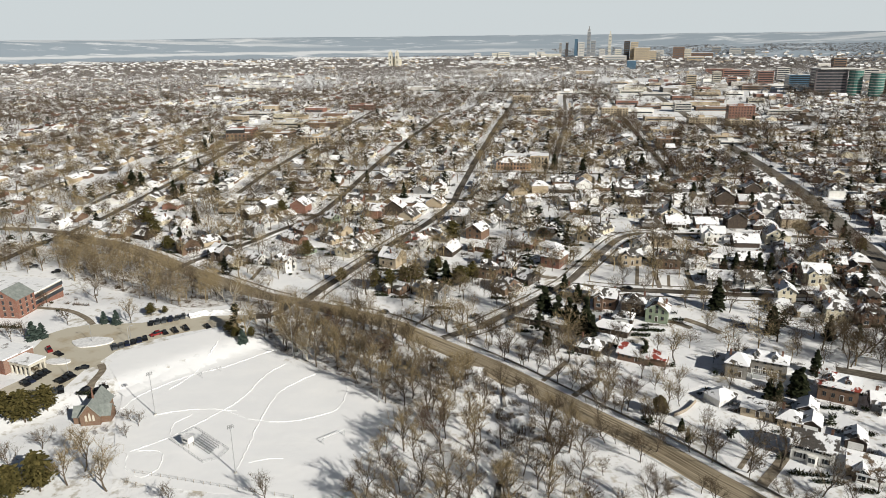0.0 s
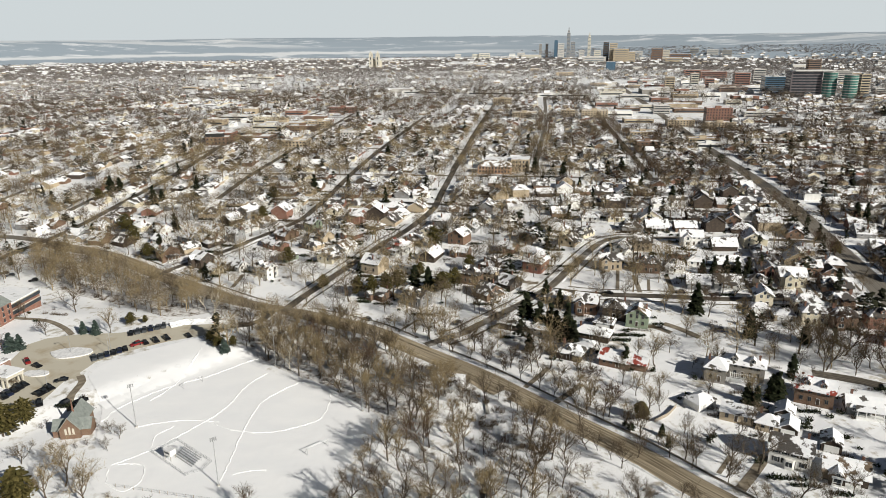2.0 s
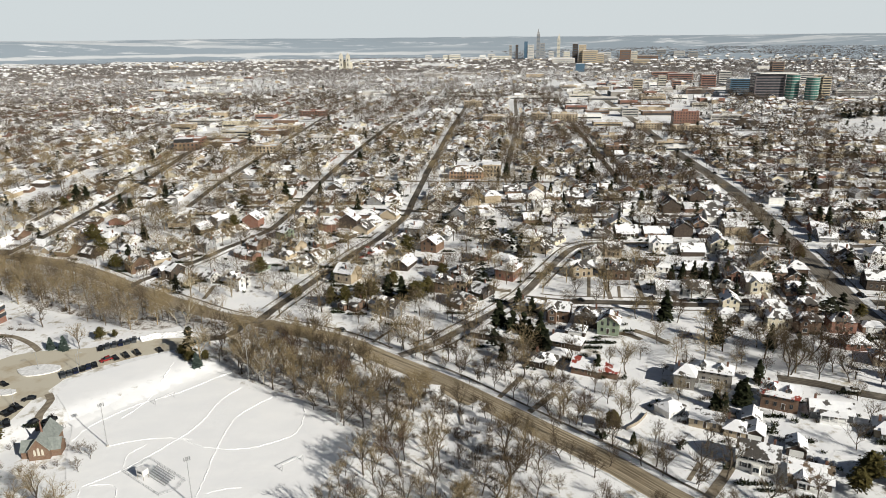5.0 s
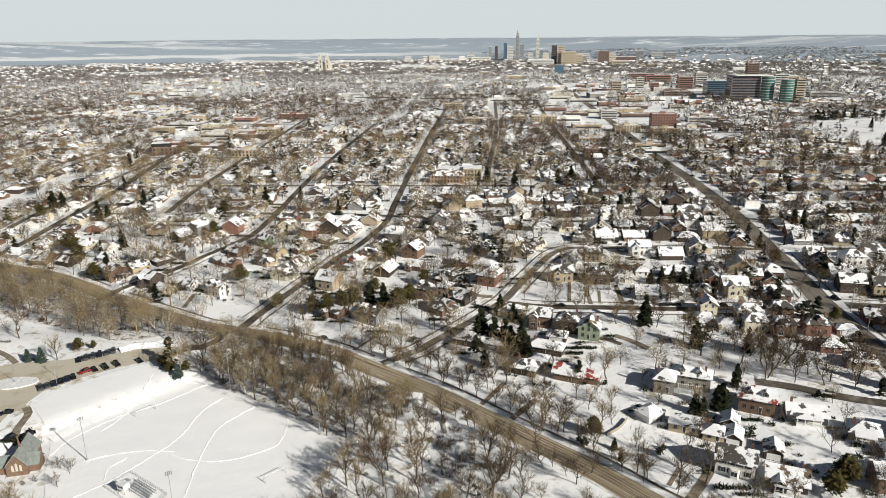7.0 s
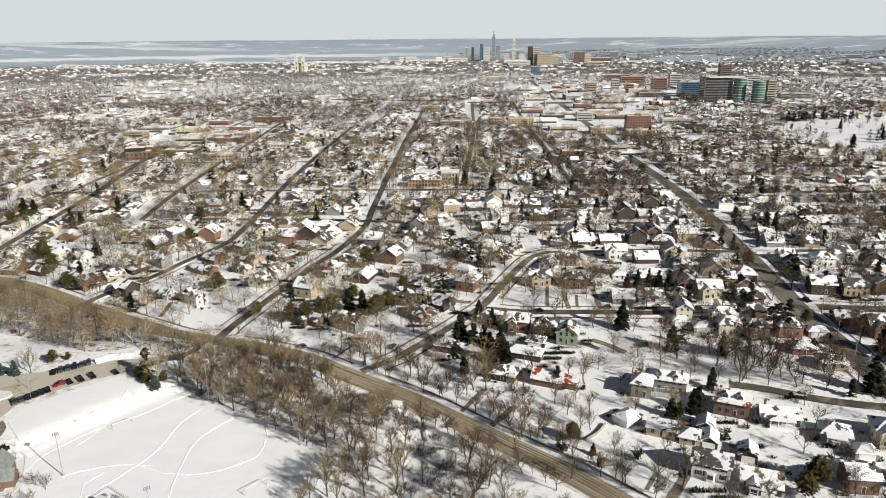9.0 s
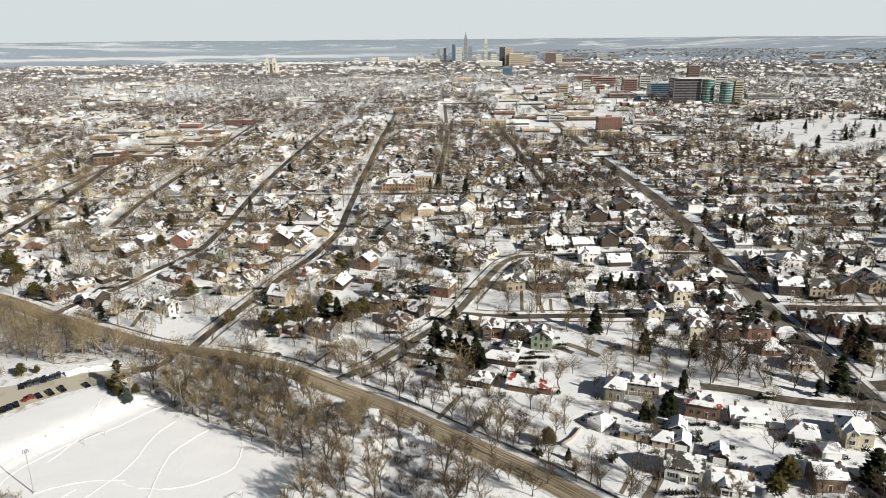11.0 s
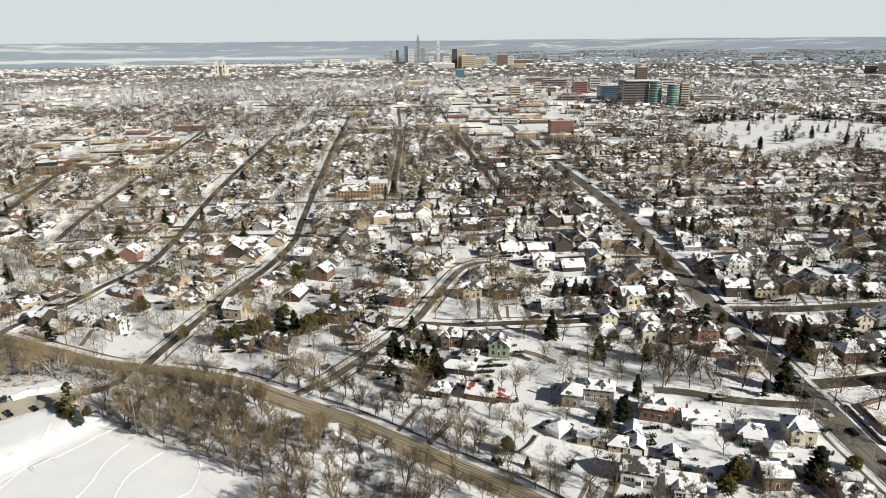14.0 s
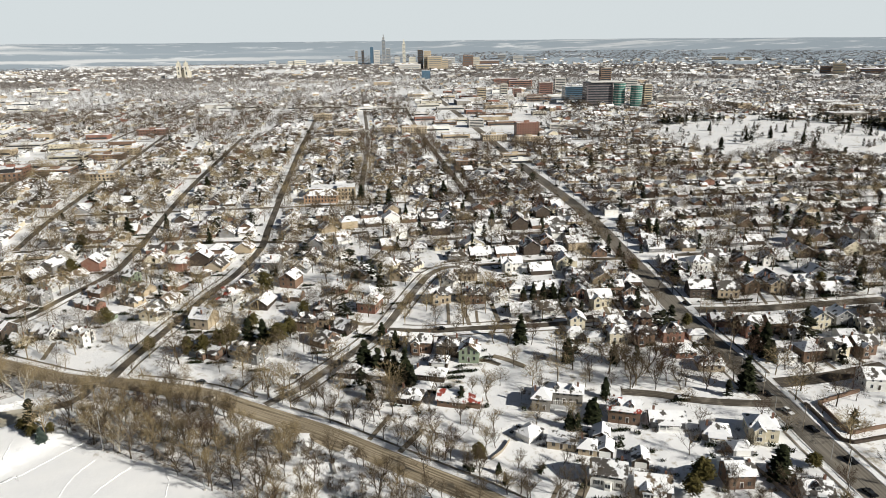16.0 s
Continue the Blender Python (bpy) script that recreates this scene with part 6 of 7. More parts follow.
# bare trees that stand out by themselves: x, y, height, which
ALONE = [(-154.2, 311.2, 13, 3), (-127.6, 286.6, 12, 5), (-153.8, 285.2, 8, 4), (-173.1, 304.5, 9, 4), (-95.9, 185.3, 16, 5), 
    (-85.2, 176.4, 15, 5), (-97.3, 178.9, 13, 5), (-118.5, 186.7, 9, 3), (-90.9, 208.9, 5, 6), (-94.7, 212.3, 6, 6), 
    (-91.6, 202.5, 5, 3), (-167.6, 268.4, 9, 4), (-163.5, 271.1, 8, 4), (-114.4, 196.6, 7, 3), (-66.2, 171.1, 7, 4), 
    (-41.0, 171.5, 9, 4), (-54.8, 268.9, 16, 3), (93.1, 189.4, 11, 1), (63.0, 217.7, 13, 7), (69.0, 212.5, 9, 2), 
    (89.5, 248.0, 14, 5), (54.4, 211.1, 9, 3), (67.4, 194.0, 9, 1), (46.0, 194.2, 11, 1), (78.0, 219.0, 11, 2), (81.7, 188.4, 9, 1), 
    (77.2, 193.9, 9, 2), (96.9, 173.3, 5.5, 6), (102.2, 172.1, 5.5, 6), (94.5, 174.5, 6, 6), (147.5, 238.7, 15, 0), 
    (148.6, 254.3, 12, 0), (144.6, 259.0, 11, 4), (150.5, 250.0, 13, 8), (159.0, 247.2, 14, 0), (136.1, 278.6, 11, 4), 
    (110.2, 246.0, 9, 3), (133.1, 247.7, 10, 4), (85.4, 315.0, 12, 1), (93.0, 305.0, 10, 1), (48.7, 319.1, 11, 2), 
    (59.2, 338.2, 10, 2), (68.1, 347.1, 8, 6), (76.6, 332.8, 12, 2), (138.9, 299.2, 11, 6), (125.5, 295.8, 9, 4), 
    (167.3, 310.6, 9, 4), (153.5, 302.2, 8, 6), (3.4, 285.0, 11, 3), (11.6, 282.8, 13, 5), (18.4, 276.1, 10, 4), 
    (23.6, 266.1, 11, 8), (29.7, 258.8, 10, 4), (36.5, 251.7, 10, 4), (-0.6, 304.4, 11, 8), (46.9, 251.2, 11, 3), 
    (52.0, 263.9, 10, 5), (106.7, 289.4, 13, 5), (111.5, 286.2, 12, 5), (27.8, 298.4, 14, 8), (33.7, 295.0, 12, 3), 
    (101.6, 228.3, 10, 2), (85.3, 205.7, 8, 1), (63.1, 230.3, 10, 7), (8.1, 231.6, 15, 5), (-0.1, 244.1, 14, 5), 
    (-5.7, 253.2, 15, 2), (-13.9, 262.9, 15, 3), (-42.1, 249.2, 15, 3)]
ALONE_2 = [(145.9, 237.5, 15, 0), (155.4, 234.3, 12, 4), (162.9, 238.1, 12, 7), (164.9, 231.1, 12, 0), (173.6, 250.6, 12, 7), 
    (162.4, 259.3, 13, 7), (174.3, 227.9, 9, 3), (213.5, 230.1, 12, 3), (222.8, 224.7, 10, 4), (241.6, 220.8, 11, 4), 
    (204.3, 188.1, 7, 2), (210.4, 186.7, 6, 2), (144.9, 195.6, 9, 3), (151.2, 185.7, 9, 7), (147.3, 174.8, 10, 4), 
    (181.9, 164.9, 8, 7), (239.8, 288.5, 12, 1), (276.6, 284.0, 12, 1), (266.0, 283.7, 11, 8), (287.3, 280.6, 11, 4), 
    (304.8, 355.9, 14, 8), (351.3, 347.1, 14, 8), (251.2, 316.9, 14, 7), (248.1, 322.4, 12, 4), (314.8, 279.6, 12, 4), 
    (211.5, 261.9, 9, 4), (213.4, 312.4, 10, 0), (210.7, 321.5, 11, 0), (288.9, 367.0, 10, 4), (122.2, 283.4, 11, 7), 
    (108.1, 268.0, 10, 5)]
for x, y, h, k in ALONE + ALONE_2:
    plant(BARE[k], x, y, h / 11, grow.uniform(0, 6.28), "bare trees", grow.uniform(1.0, 1.3))
    TREES.append((x, y))
for x, y, h in [(-46.2, 253.9, 17), (-53.0, 262.8, 18), (-89.3, 302.7, 15), (-95.2, 310.1, 13), (-73.3, 283.8, 12), (-33.0, 273.7, 13), 
    (12.5, 240.5, 12), (-5.3, 246.4, 15)]:
    plant(SYCAMORE, x, y, h / 15, grow.uniform(0, 6.28), "sycamores in the wood", 1.1)
for x, y, k in [(-118.4, 218.4, 0), (-118.6, 215.9, 0), (-101.3, 215.8, 0), (-99.2, 205.7, 0), (-102.0, 204.2, 0), (-116.2, 205.8, 1), 
    (-110.9, 202.6, 1), (-109.1, 204.2, 1), (-105.9, 204.8, 0), (-107.5, 226.9, 0), (-106.5, 222.0, 0), (-112.4, 231.7, 0), 
    (-148.1, 250.7, 1), (-78.3, 178.3, 1), (-81.4, 180.1, 1), (48.1, 196.5, 1), (41.4, 186.0, 0), (141.9, 237.3, 0), 
    (133.7, 216.1, 0), (129.7, 217.0, 0)]:
    plant(SHRUB[k], x, y, grow.uniform(0.8, 1.25), grow.uniform(0, 6.28), "shrubs")
for x, y in [(91.3, 201.0), (93.8, 203.1), (68.5, 210.8), (69.7, 208.5), (87.4, 244.2), (35.8, 337.3), (45.4, 337.6), (69.3, 376.3), 
    (73.1, 372.2), (119.8, 207.6), (122.0, 206.9), (124.1, 205.9), (141.3, 225.2), (145.5, 345.8), (149.3, 341.4)]:
    plant(HEDGE[0], x, y, grow.uniform(0.8, 1.3), grow.uniform(0, 6.28), "evergreen shrubs")

# the wood: the trees nearest the field and the parkway one by one, the rest joined
def bounds(pts):
    return min(p[0] for p in pts), max(p[0] for p in pts), min(p[1] for p in pts), max(p[1] for p in pts)


THIN = [(13.9, 231.5), (32.4, 221.8), (42.5, 203.2), (49.3, 185.9), (48.1, 173.1), (-21.9, 173.3), (-16.9, 194.6), (-6.6, 216.8), 
    (4.3, 222.1)]
THIN = THIN[:5] + [(60, 120), (-40, 120)] + THIN[5:]
x0, x1, y0, y1 = bounds(WOODS)
wood_spots = []
grid_pts = {}
for _ in range(9000):
    x, y = grow.uniform(x0, x1), grow.uniform(y0, y1)
    if not inside(x, y, WOODS) or inside(x, y, FIELD) or not off_road(x, y, 2.0):
        continue
    key = (int(x // 5), int(y // 5))
    thin = inside(x, y, THIN)
    if noise.noise((x * 0.06, y * 0.06, 3)) < -0.2 and grow.random() < 0.7:
        continue
    if thin and grow.random() < 0.5:
        continue
    if any(math.hypot(x - a - (b - a) * k, y - c - (d - c) * k) < 6.5 for (a, c), (b, d) in zip(CREEK[1:5], CREEK[2:6]) for k in (0, 0.25, 0.5, 0.75)):
        continue
    if any(math.hypot(x - a, y - b) < (5.2 if thin else 4.3) for i in (-1, 0, 1) for j in (-1, 0, 1) for a, b in grid_pts.get((key[0] + i, key[1] + j), ())):
        continue
    grid_pts.setdefault(key, []).append((x, y))
    wood_spots.append((x, y))
wood_spots.sort(key=lambda q: math.hypot(q[0] - 10, q[1] - 60))
# trees on both verges of the parkway
for (ax, ay), (bx, by) in zip(PARKWAY[6:14], PARKWAY[7:15]):
    ln = math.hypot(bx - ax, by - ay)
    for sg in (-1, 1):
        for k in range(int(ln / 7) + 1):
            t, o = (k + grow.random()) / (int(ln / 7) + 1), sg * (4.75 + grow.uniform(2.0, 4.5))
            x, y = ax + (bx - ax) * t - (by - ay) / ln * o, ay + (by - ay) * t + (bx - ax) / ln * o
            if off_road(x, y, 1.4) and grow.random() < 0.85:
                plant(BARE[grow.choice((0, 1, 2, 4, 8))], x, y, grow.uniform(0.55, 0.95), grow.uniform(0, 6.28), "trees along the parkway", grow.uniform(0.9, 1.2))
                TREES.append((x, y))
for n, (x, y) in enumerate(wood_spots[:150]):
    plant(BARE[grow.choice((0, 5, 2, 3, 2, 5, 6, 5, 8, 2, 7))], x, y, grow.uniform(0.75, 1.5), grow.uniform(0, 6.28), "trees of the creek wood", grow.uniform(0.85, 1.15))
    TREES.append((x, y))


class Mass:
    """Many trees joined into one mesh, put together from a few ready shapes."""

    def __init__(self):
        self.v, self.f, self.n = [], [], 0

    def add(self, V, F, x, y, z, s, turn, wide=1.0):
        c, q = math.cos(turn), math.sin(turn)
        out = np.empty_like(V)
        out[:, 0] = (V[:, 0] * c - V[:, 1] * q) * s * wide + x
        out[:, 1] = (V[:, 0] * q + V[:, 1] * c) * s * wide + y
        out[:, 2] = V[:, 2] * s + z
        self.v.append(out)
        self.f.append(F + self.n)
        self.n += len(V)

    def done(self, name, mat, label, parent=None):
        V, F = np.concatenate(self.v), np.concatenate(self.f)
        me = bpy.data.meshes.new(name)
        me.vertices.add(len(V)); me.loops.add(F.size); me.polygons.add(len(F))
        me.vertices.foreach_set("co", V.astype(np.float32).ravel())
        me.loops.foreach_set("vertex_index", F.astype(np.int32).ravel())
        me.polygons.foreach_set("loop_start", np.arange(0, F.size, 3, dtype=np.int32))
        me.polygons.foreach_set("loop_total", np.full(len(F), 3, dtype=np.int32))
        me.update(calc_edges=True)
        me.materials.append(MATS[mat])
        ob = new(name, me)
        return tagged(ob, label, "trees", kind="stuff")


def ready(V, F):
    return np.array([tuple(v) for v in V], dtype=float), np.array(F, dtype=np.int64)


def light_tree(seed, n, height=12.0, w=0.16):
    """A small leafless tree for the distance: trunk, limbs and a rounded fuzz of twigs, all as slivers."""
    rnd = random.Random(seed)
    V, F = [], []
    wide, mid, tall = height * rnd.uniform(0.30, 0.42), height * 0.6, height * 0.4

    def skew(d):
        return d.cross(Vector((rnd.gauss(0, 1), rnd.gauss(0, 1), rnd.gauss(0, 1)))).normalized()

    for q in (Vector((1, 0, 0)), Vector((0, 1, 0))):
        sliver(V, F, Vector((0, 0, -0.4)), Vector((rnd.gauss(0, 0.4), rnd.gauss(0, 0.4), height * 0.75)), 0.2, q)
    for i in range(8):
        an = 2.4 * i + rnd.uniform(0, 1)
        a = Vector((0, 0, height * rnd.uniform(0.2, 0.45)))
        b = Vector((math.cos(an) * wide * 0.8, math.sin(an) * wide * 0.8, mid + tall * rnd.uniform(-0.3, 0.8)))
        sliver(V, F, a, b, 0.09, skew((b - a).normalized()))
    for _ in range(n):
        an, up, r = rnd.uniform(0, 6.283), rnd.uniform(-0.75, 1.0), rnd.random() ** 0.42
        k = math.sqrt(1 - up * up) * r
        q = Vector((math.cos(an) * wide * k, math.sin(an) * wide * k, mid + tall * up * r))
        d = Vector((math.cos(an) * k + rnd.gauss(0, 0.45), math.sin(an) * k + rnd.gauss(0, 0.45), 0.55 + up * 0.5 + rnd.gauss(0, 0.35))).normalized()
        sliver(V, F, q - d * height * 0.05, q + d * height * rnd.uniform(0.04, 0.09), w, skew(d))
    return ready(V, F)


def light_conifer(seed, n, kind="cone"):
    w, V, F = conifer(seed, 12, 3.0 if kind == "cone" else 4.6, n, 0.2, kind, 1.5 if n > 50 else 2.6)
    return ready(V, F)


MID = [light_tree(200 + i, 340, w=0.065) for i in range(6)]
HALFWAY = [light_tree(210 + i, 210, w=0.10) for i in range(6)]
FARSET = [light_tree(220 + i, 120, w=0.17) for i in range(6)]
FARTHEST = [light_tree(240 + i, 24, w=0.52) for i in range(4)]


def clump(seed, n=14):
    """A low rounded treetop of a few ragged sprays, for the farthest woods."""
    rnd = random.Random(seed)
    V, F = [], []
    for _ in range(n):
        an, el = rnd.uniform(0, 6.28), rnd.uniform(0.05, 1.4)
        c = Vector((math.cos(an) * math.cos(el) * 6, math.sin(an) * math.cos(el) * 6, math.sin(el) * 7))
        d = Vector((rnd.gauss(0, 1), rnd.gauss(0, 1), rnd.gauss(0, 0.6))).normalized()
        sliver(V, F, c - d * 2.2, c + d * 2.2, 1.4, d.cross(Vector((rnd.gauss(0, 1), rnd.gauss(0, 1), rnd.gauss(0, 1)))).normalized())
    return ready(V, F)


DISTANT = [clump(250 + i) for i in range(6)]
CONE = [light_conifer(260 + i, 130, "cone" if i % 2 else "round") for i in range(4)]
CONE_FAR = [light_conifer(270 + i, 22) for i in range(2)]
masses = {k: Mass() for k in ("twigs_brown", "twigs_gray", "twigs_tan", "twigs_rust")}
needles = Mass()
far_trees, distant = Mass(), Mass()
for x, y in wood_spots[150:]:
    masses[grow.choice(("twigs_tan", "twigs_gray", "twigs_tan", "twigs_brown", "twigs_tan"))].add(*grow.choice(MID), x, y, H(x, y), grow.uniform(0.8, 1.3), grow.uniform(0, 6.28))
# yards and streets
placed = {}
def sparse(x, y, r):
    """Whether nothing is planted within r of here; keeps the place if so."""
    key = (int(x // r), int(y // r))
    for i in (-1, 0, 1):
        for j in (-1, 0, 1):
            for a, b in placed.get((key[0] + i, key[1] + j), ()):
                if math.hypot(a - x, b - y) < r:
                    return False
    placed.setdefault(key, []).append((x, y))
    return True


for x, y in TREES:
    placed.setdefault((int(x // 5.9), int(y // 5.9)), []).append((x, y))
CORNER_BLOCK = [(72, 205), (92, 182), (125, 165), (170, 180), (165, 212), (138, 250), (98, 250)]
near_spots = []
for _ in range(60000):
    r = math.sqrt(grow.uniform(150 ** 2, 820 ** 2))
    an = radians(grow.uniform(-40, 54))
    x, y = 9 + r * math.sin(an), 18 + r * math.cos(an)
    if any(inside(x, y, z) for z in CLEAR) or inside(x, y, WOODS) or inside(x, y, COLLEGE) or not off_road(x, y, 2.2) or not roomy(x, y, -0.6) or (x < 20 and y < 215):
        continue
    hand = y + 0.6 * x < (390 if x > -100 else 320)
    if inside(x, y, CORNER_BLOCK) and grow.random() < 0.85:
        continue
    if hand and noise.noise((x * 0.03, y * 0.03, 7)) < grow.uniform(-0.5, 0.1):
        continue
    if not sparse(x, y, (7.5 if x > 60 else 6.8) if hand else 7.0 if r < 560 else 7.6):
        continue
    if not hand and noise.noise((x * 0.03, y * 0.03, 4)) < grow.uniform(-0.3, 0.2) - (0.05 if x > 170 or x < -30 else 0):
        continue
    if hand and grow.random() < (0.25 if x > 130 else 0.4 if x > 60 else 0.3):
        continue
    near_spots.append((x, y, r))
near_spots.sort(key=lambda q: q[2])
# trees lining the streets, in broken rows
for ln, hw in ROADS:
    if hw < 2.4 or hw > 4:
        continue
    run = 0.0
    for a, b in zip(ln, ln[1:]):
        seg = float(np.hypot(*(b - a)))
        while run < seg:
            q = a + (b - a) * (run / seg)
            nx, ny = -(b - a)[1] / seg, (b - a)[0] / seg
            run += grow.uniform(8, 18)
            r = math.hypot(q[0] - 9, q[1] - 18)
            for sg in (-1, 1):
                o = sg * (hw + grow.uniform(2.4, 4.5))
                x, y = q[0] + nx * o, q[1] + ny * o
                if not 380 < r < 950 or noise.noise((x * 0.02, y * 0.02, 12)) < grow.uniform(-0.5, 0.2) or not off_road(x, y, 1.2) or inside(x, y, GOLF) or not roomy(x, y, -1.5):
                    continue
                # past x = 130 darker rust replaces tan: crown shade put into the colour
                kind = grow.choice(("twigs_brown", "twigs_gray", "twigs_rust") if x > 130 else ("twigs_brown", "twigs_gray", "twigs_tan"))
                masses[kind].add(*grow.choice(MID if r < 400 else HALFWAY), x, y, H(x, y), grow.uniform(0.6, 1.1), grow.uniform(0, 6.28), grow.uniform(1.0, 1.35))
        run -= seg
# eastern yards draw browner twig mixes, standing in for self-shadowed crowns
for n, (x, y, r) in enumerate(near_spots):
    ever = grow.random() < (0.0 if n < 90 else 0.17 if x > 110 and r < 700 else 0.11)
    if n < 90:
        md = grow.choice(SPRUCE + PINE) if ever else BARE[grow.choice((0, 1, 2, 3, 4, 6, 7, 8) if x > 120 else (1, 2, 3, 5, 6, 8, 2, 0))]
        plant(md, x, y, grow.uniform(0.5, 1.05) if ever else 0.45 + 0.8 * grow.random() ** 1.4, grow.uniform(0, 6.28), "trees of the yards", 1.15)
    elif ever:
        needles.add(*grow.choice(CONE), x, y, H(x, y), grow.uniform(0.5, 1.1), grow.uniform(0, 6.28), grow.uniform(0.9, 1.3))
    else:
        masses[grow.choice(("twigs_brown", "twigs_brown", "twigs_gray", "twigs_brown", "twigs_tan", "twigs_gray", "twigs_rust", "twigs_rust") if x > 130 else ("twigs_brown", "twigs_gray", "twigs_tan", "twigs_tan", "twigs_gray", "twigs_tan", "twigs_brown"))].add(*grow.choice(MID if r < 400 else HALFWAY), x, y, H(x, y), 0.6 + 0.75 * grow.random() ** 1.3, grow.uniform(0, 6.28), grow.uniform(1.0, 1.45))
# out to the river
for _ in range(60000):
    r = math.sqrt(grow.uniform(800 ** 2, 2400 ** 2))
    an = radians(grow.uniform(-37, 52))
    x, y = 9 + r * math.sin(an), 18 + r * math.cos(an)
    if inside(x, y, GOLF) or (r < 1100 and (not off_road(x, y, 1) or not roomy(x, y, -1))):
        continue
    if noise.noise((x * 0.004, y * 0.004, 9)) < -0.5 or (inside(x, y, SHOPS) and grow.random() < 0.8) or (inside(x, y, YARDS) and grow.random() < 0.8) or (inside(x, y, MARKET) and grow.random() < 0.6) or noise.noise((x * 0.014, y * 0.009, 4)) < grow.uniform(-0.25, 0.2) - (0.22 if x < 0 and r > 1000 else 0) or not sparse(x, y, 8.8 if r < 1300 else 9.6):
        continue
    if grow.random() < 0.035:
        needles.add(*grow.choice(CONE_FAR), x, y, H(x, y), grow.uniform(0.6, 1.2), grow.uniform(0, 6.28), 1.2)
    else:
        # past 1400 m trees join the mass paled with painted haze
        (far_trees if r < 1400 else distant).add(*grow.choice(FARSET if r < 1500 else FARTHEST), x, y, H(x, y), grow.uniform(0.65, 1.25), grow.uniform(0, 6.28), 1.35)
for k in range(27000):
    r = math.sqrt(grow.uniform((2300 if k < 19000 else 3250) ** 2, 3950 ** 2))
    an = radians(grow.uniform(-37, 52))
    x, y = 9 + r * math.sin(an), 18 + r * math.cos(an)
    if noise.noise((x * 0.003, y * 0.003, 2)) < -0.3 or r > (3760 if math.degrees(an) < 6 else 3950):
        continue
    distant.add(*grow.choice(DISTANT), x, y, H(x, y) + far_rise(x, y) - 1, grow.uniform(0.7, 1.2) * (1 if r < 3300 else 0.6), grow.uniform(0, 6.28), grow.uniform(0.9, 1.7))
# brush, hedges and bushes round the yards and along the creek
def bush(seed, n, needle):
    rnd = random.Random(seed)
    V, F = [], []
    for _ in range(n):
        an, r = rnd.uniform(0, 6.28), rnd.random() ** 0.5
        a = Vector((math.cos(an) * r * 0.8, math.sin(an) * r * 0.8, 0 if not needle else rnd.uniform(0, 0.7)))
        b_ = a + Vector((rnd.gauss(0, 0.45) + math.cos(an) * 0.3, rnd.gauss(0, 0.45) + math.sin(an) * 0.3, rnd.uniform(0.7, 1.6) * (0.6 if needle else 1)))
        sliver(V, F, a, b_, 0.22 if needle else 0.045, Vector((rnd.gauss(0, 1), rnd.gauss(0, 1), 0)).normalized())
    return ready(V, F)


BRUSH = [bush(300 + i, 42, False) for i in range(3)]
GREEN = [bush(310 + i, 30, True) for i in range(3)]
brush, clipped = Mass(), Mass()
for _ in range(1500):
    x, y = grow.uniform(x0, x1), grow.uniform(y0, y1)
    if inside(x, y, WOODS) and off_road(x, y, 0.5) and not inside(x, y, FIELD) and grow.random() < 0.75:
        brush.add(*grow.choice(BRUSH), x, y, H(x, y), grow.uniform(0.8, 1.8), grow.uniform(0, 6.28))
for hx, hy, hr in HOUSES:
    if math.hypot(hx, hy) > 520:
        continue
    for _ in range(grow.randint(4, 9)):
        an, rr = grow.uniform(0, 6.28), hr * grow.uniform(0.95, 1.9)
        x, y = hx + rr * math.cos(an), hy + rr * math.sin(an)
        if not off_road(x, y, 0.8) or inside(x, y, FIELD) or inside(x, y, LOT):
            continue
        n, step = (grow.randint(3, 8), Vector((VX, VY)) * 1.3) if grow.random() < 0.3 else (1, Vector((0, 0)))
        kind = grow.random() < 0.5
        for k in range(n):
            (clipped if kind else brush).add(*grow.choice(GREEN if kind else BRUSH), x + step.x * k, y + step.y * k, H(x, y), grow.uniform(0.7, 1.4), grow.uniform(0, 6.28))
for a_, b_ in zip(CREEK, CREEK[1:]):
    for _ in range(26):
        t = grow.random()
        x, y = a_[0] + (b_[0] - a_[0]) * t + grow.gauss(0, 4), a_[1] + (b_[1] - a_[1]) * t + grow.gauss(0, 4)
        if off_road(x, y, 0.5):
            brush.add(*grow.choice(BRUSH), x, y, H(x, y), grow.uniform(0.8, 1.7), grow.uniform(0, 6.28))
# dark conifers and thickets bordering the golf links
gx0, gx1, gy0, gy1 = bounds(GOLF)
for _ in range(150):
    k = grow.randrange(5)
    t = grow.random()
    (ax, ay), (bx, by) = GOLF[k], GOLF[k + 1]
    x, y = ax + (bx - ax) * t + grow.gauss(0, 9), ay + (by - ay) * t + grow.gauss(0, 9)
    needles.add(*grow.choice(CONE), x, y, H(x, y), grow.uniform(0.6, 1.2), grow.uniform(0, 6.28), 1.3)
for _ in range(170):
    x, y = grow.uniform(gx0, gx1), grow.uniform(gy0, gy1)
    if inside(x, y, GOLF):
        (needles if grow.random() < 0.6 else far_trees).add(*grow.choice(CONE if grow.random() < 0.6 else FARSET), x, y, H(x, y), grow.uniform(0.5, 1.1), grow.uniform(0, 6.28), 1.1)
brush.done("brush", "brush_brown", "leafless brush and bushes poking through snow")
clipped.done("hedges", "spruce_needles", "dark evergreen hedges and bushes beside houses")
for k, m in masses.items():
    m.done("yard_trees", k, "leafless street and yard trees, massed among houses")
needles.done("evergreen_mass", "far_needles", "dark evergreens scattered among the far houses")
far_trees.done("far_woods", "far_twigs", "brown leafless treetops reaching to the far river")
distant.done("distant_woods", "hazed_twigs", "far leafless woods on plain and hills, grayed by painted haze")
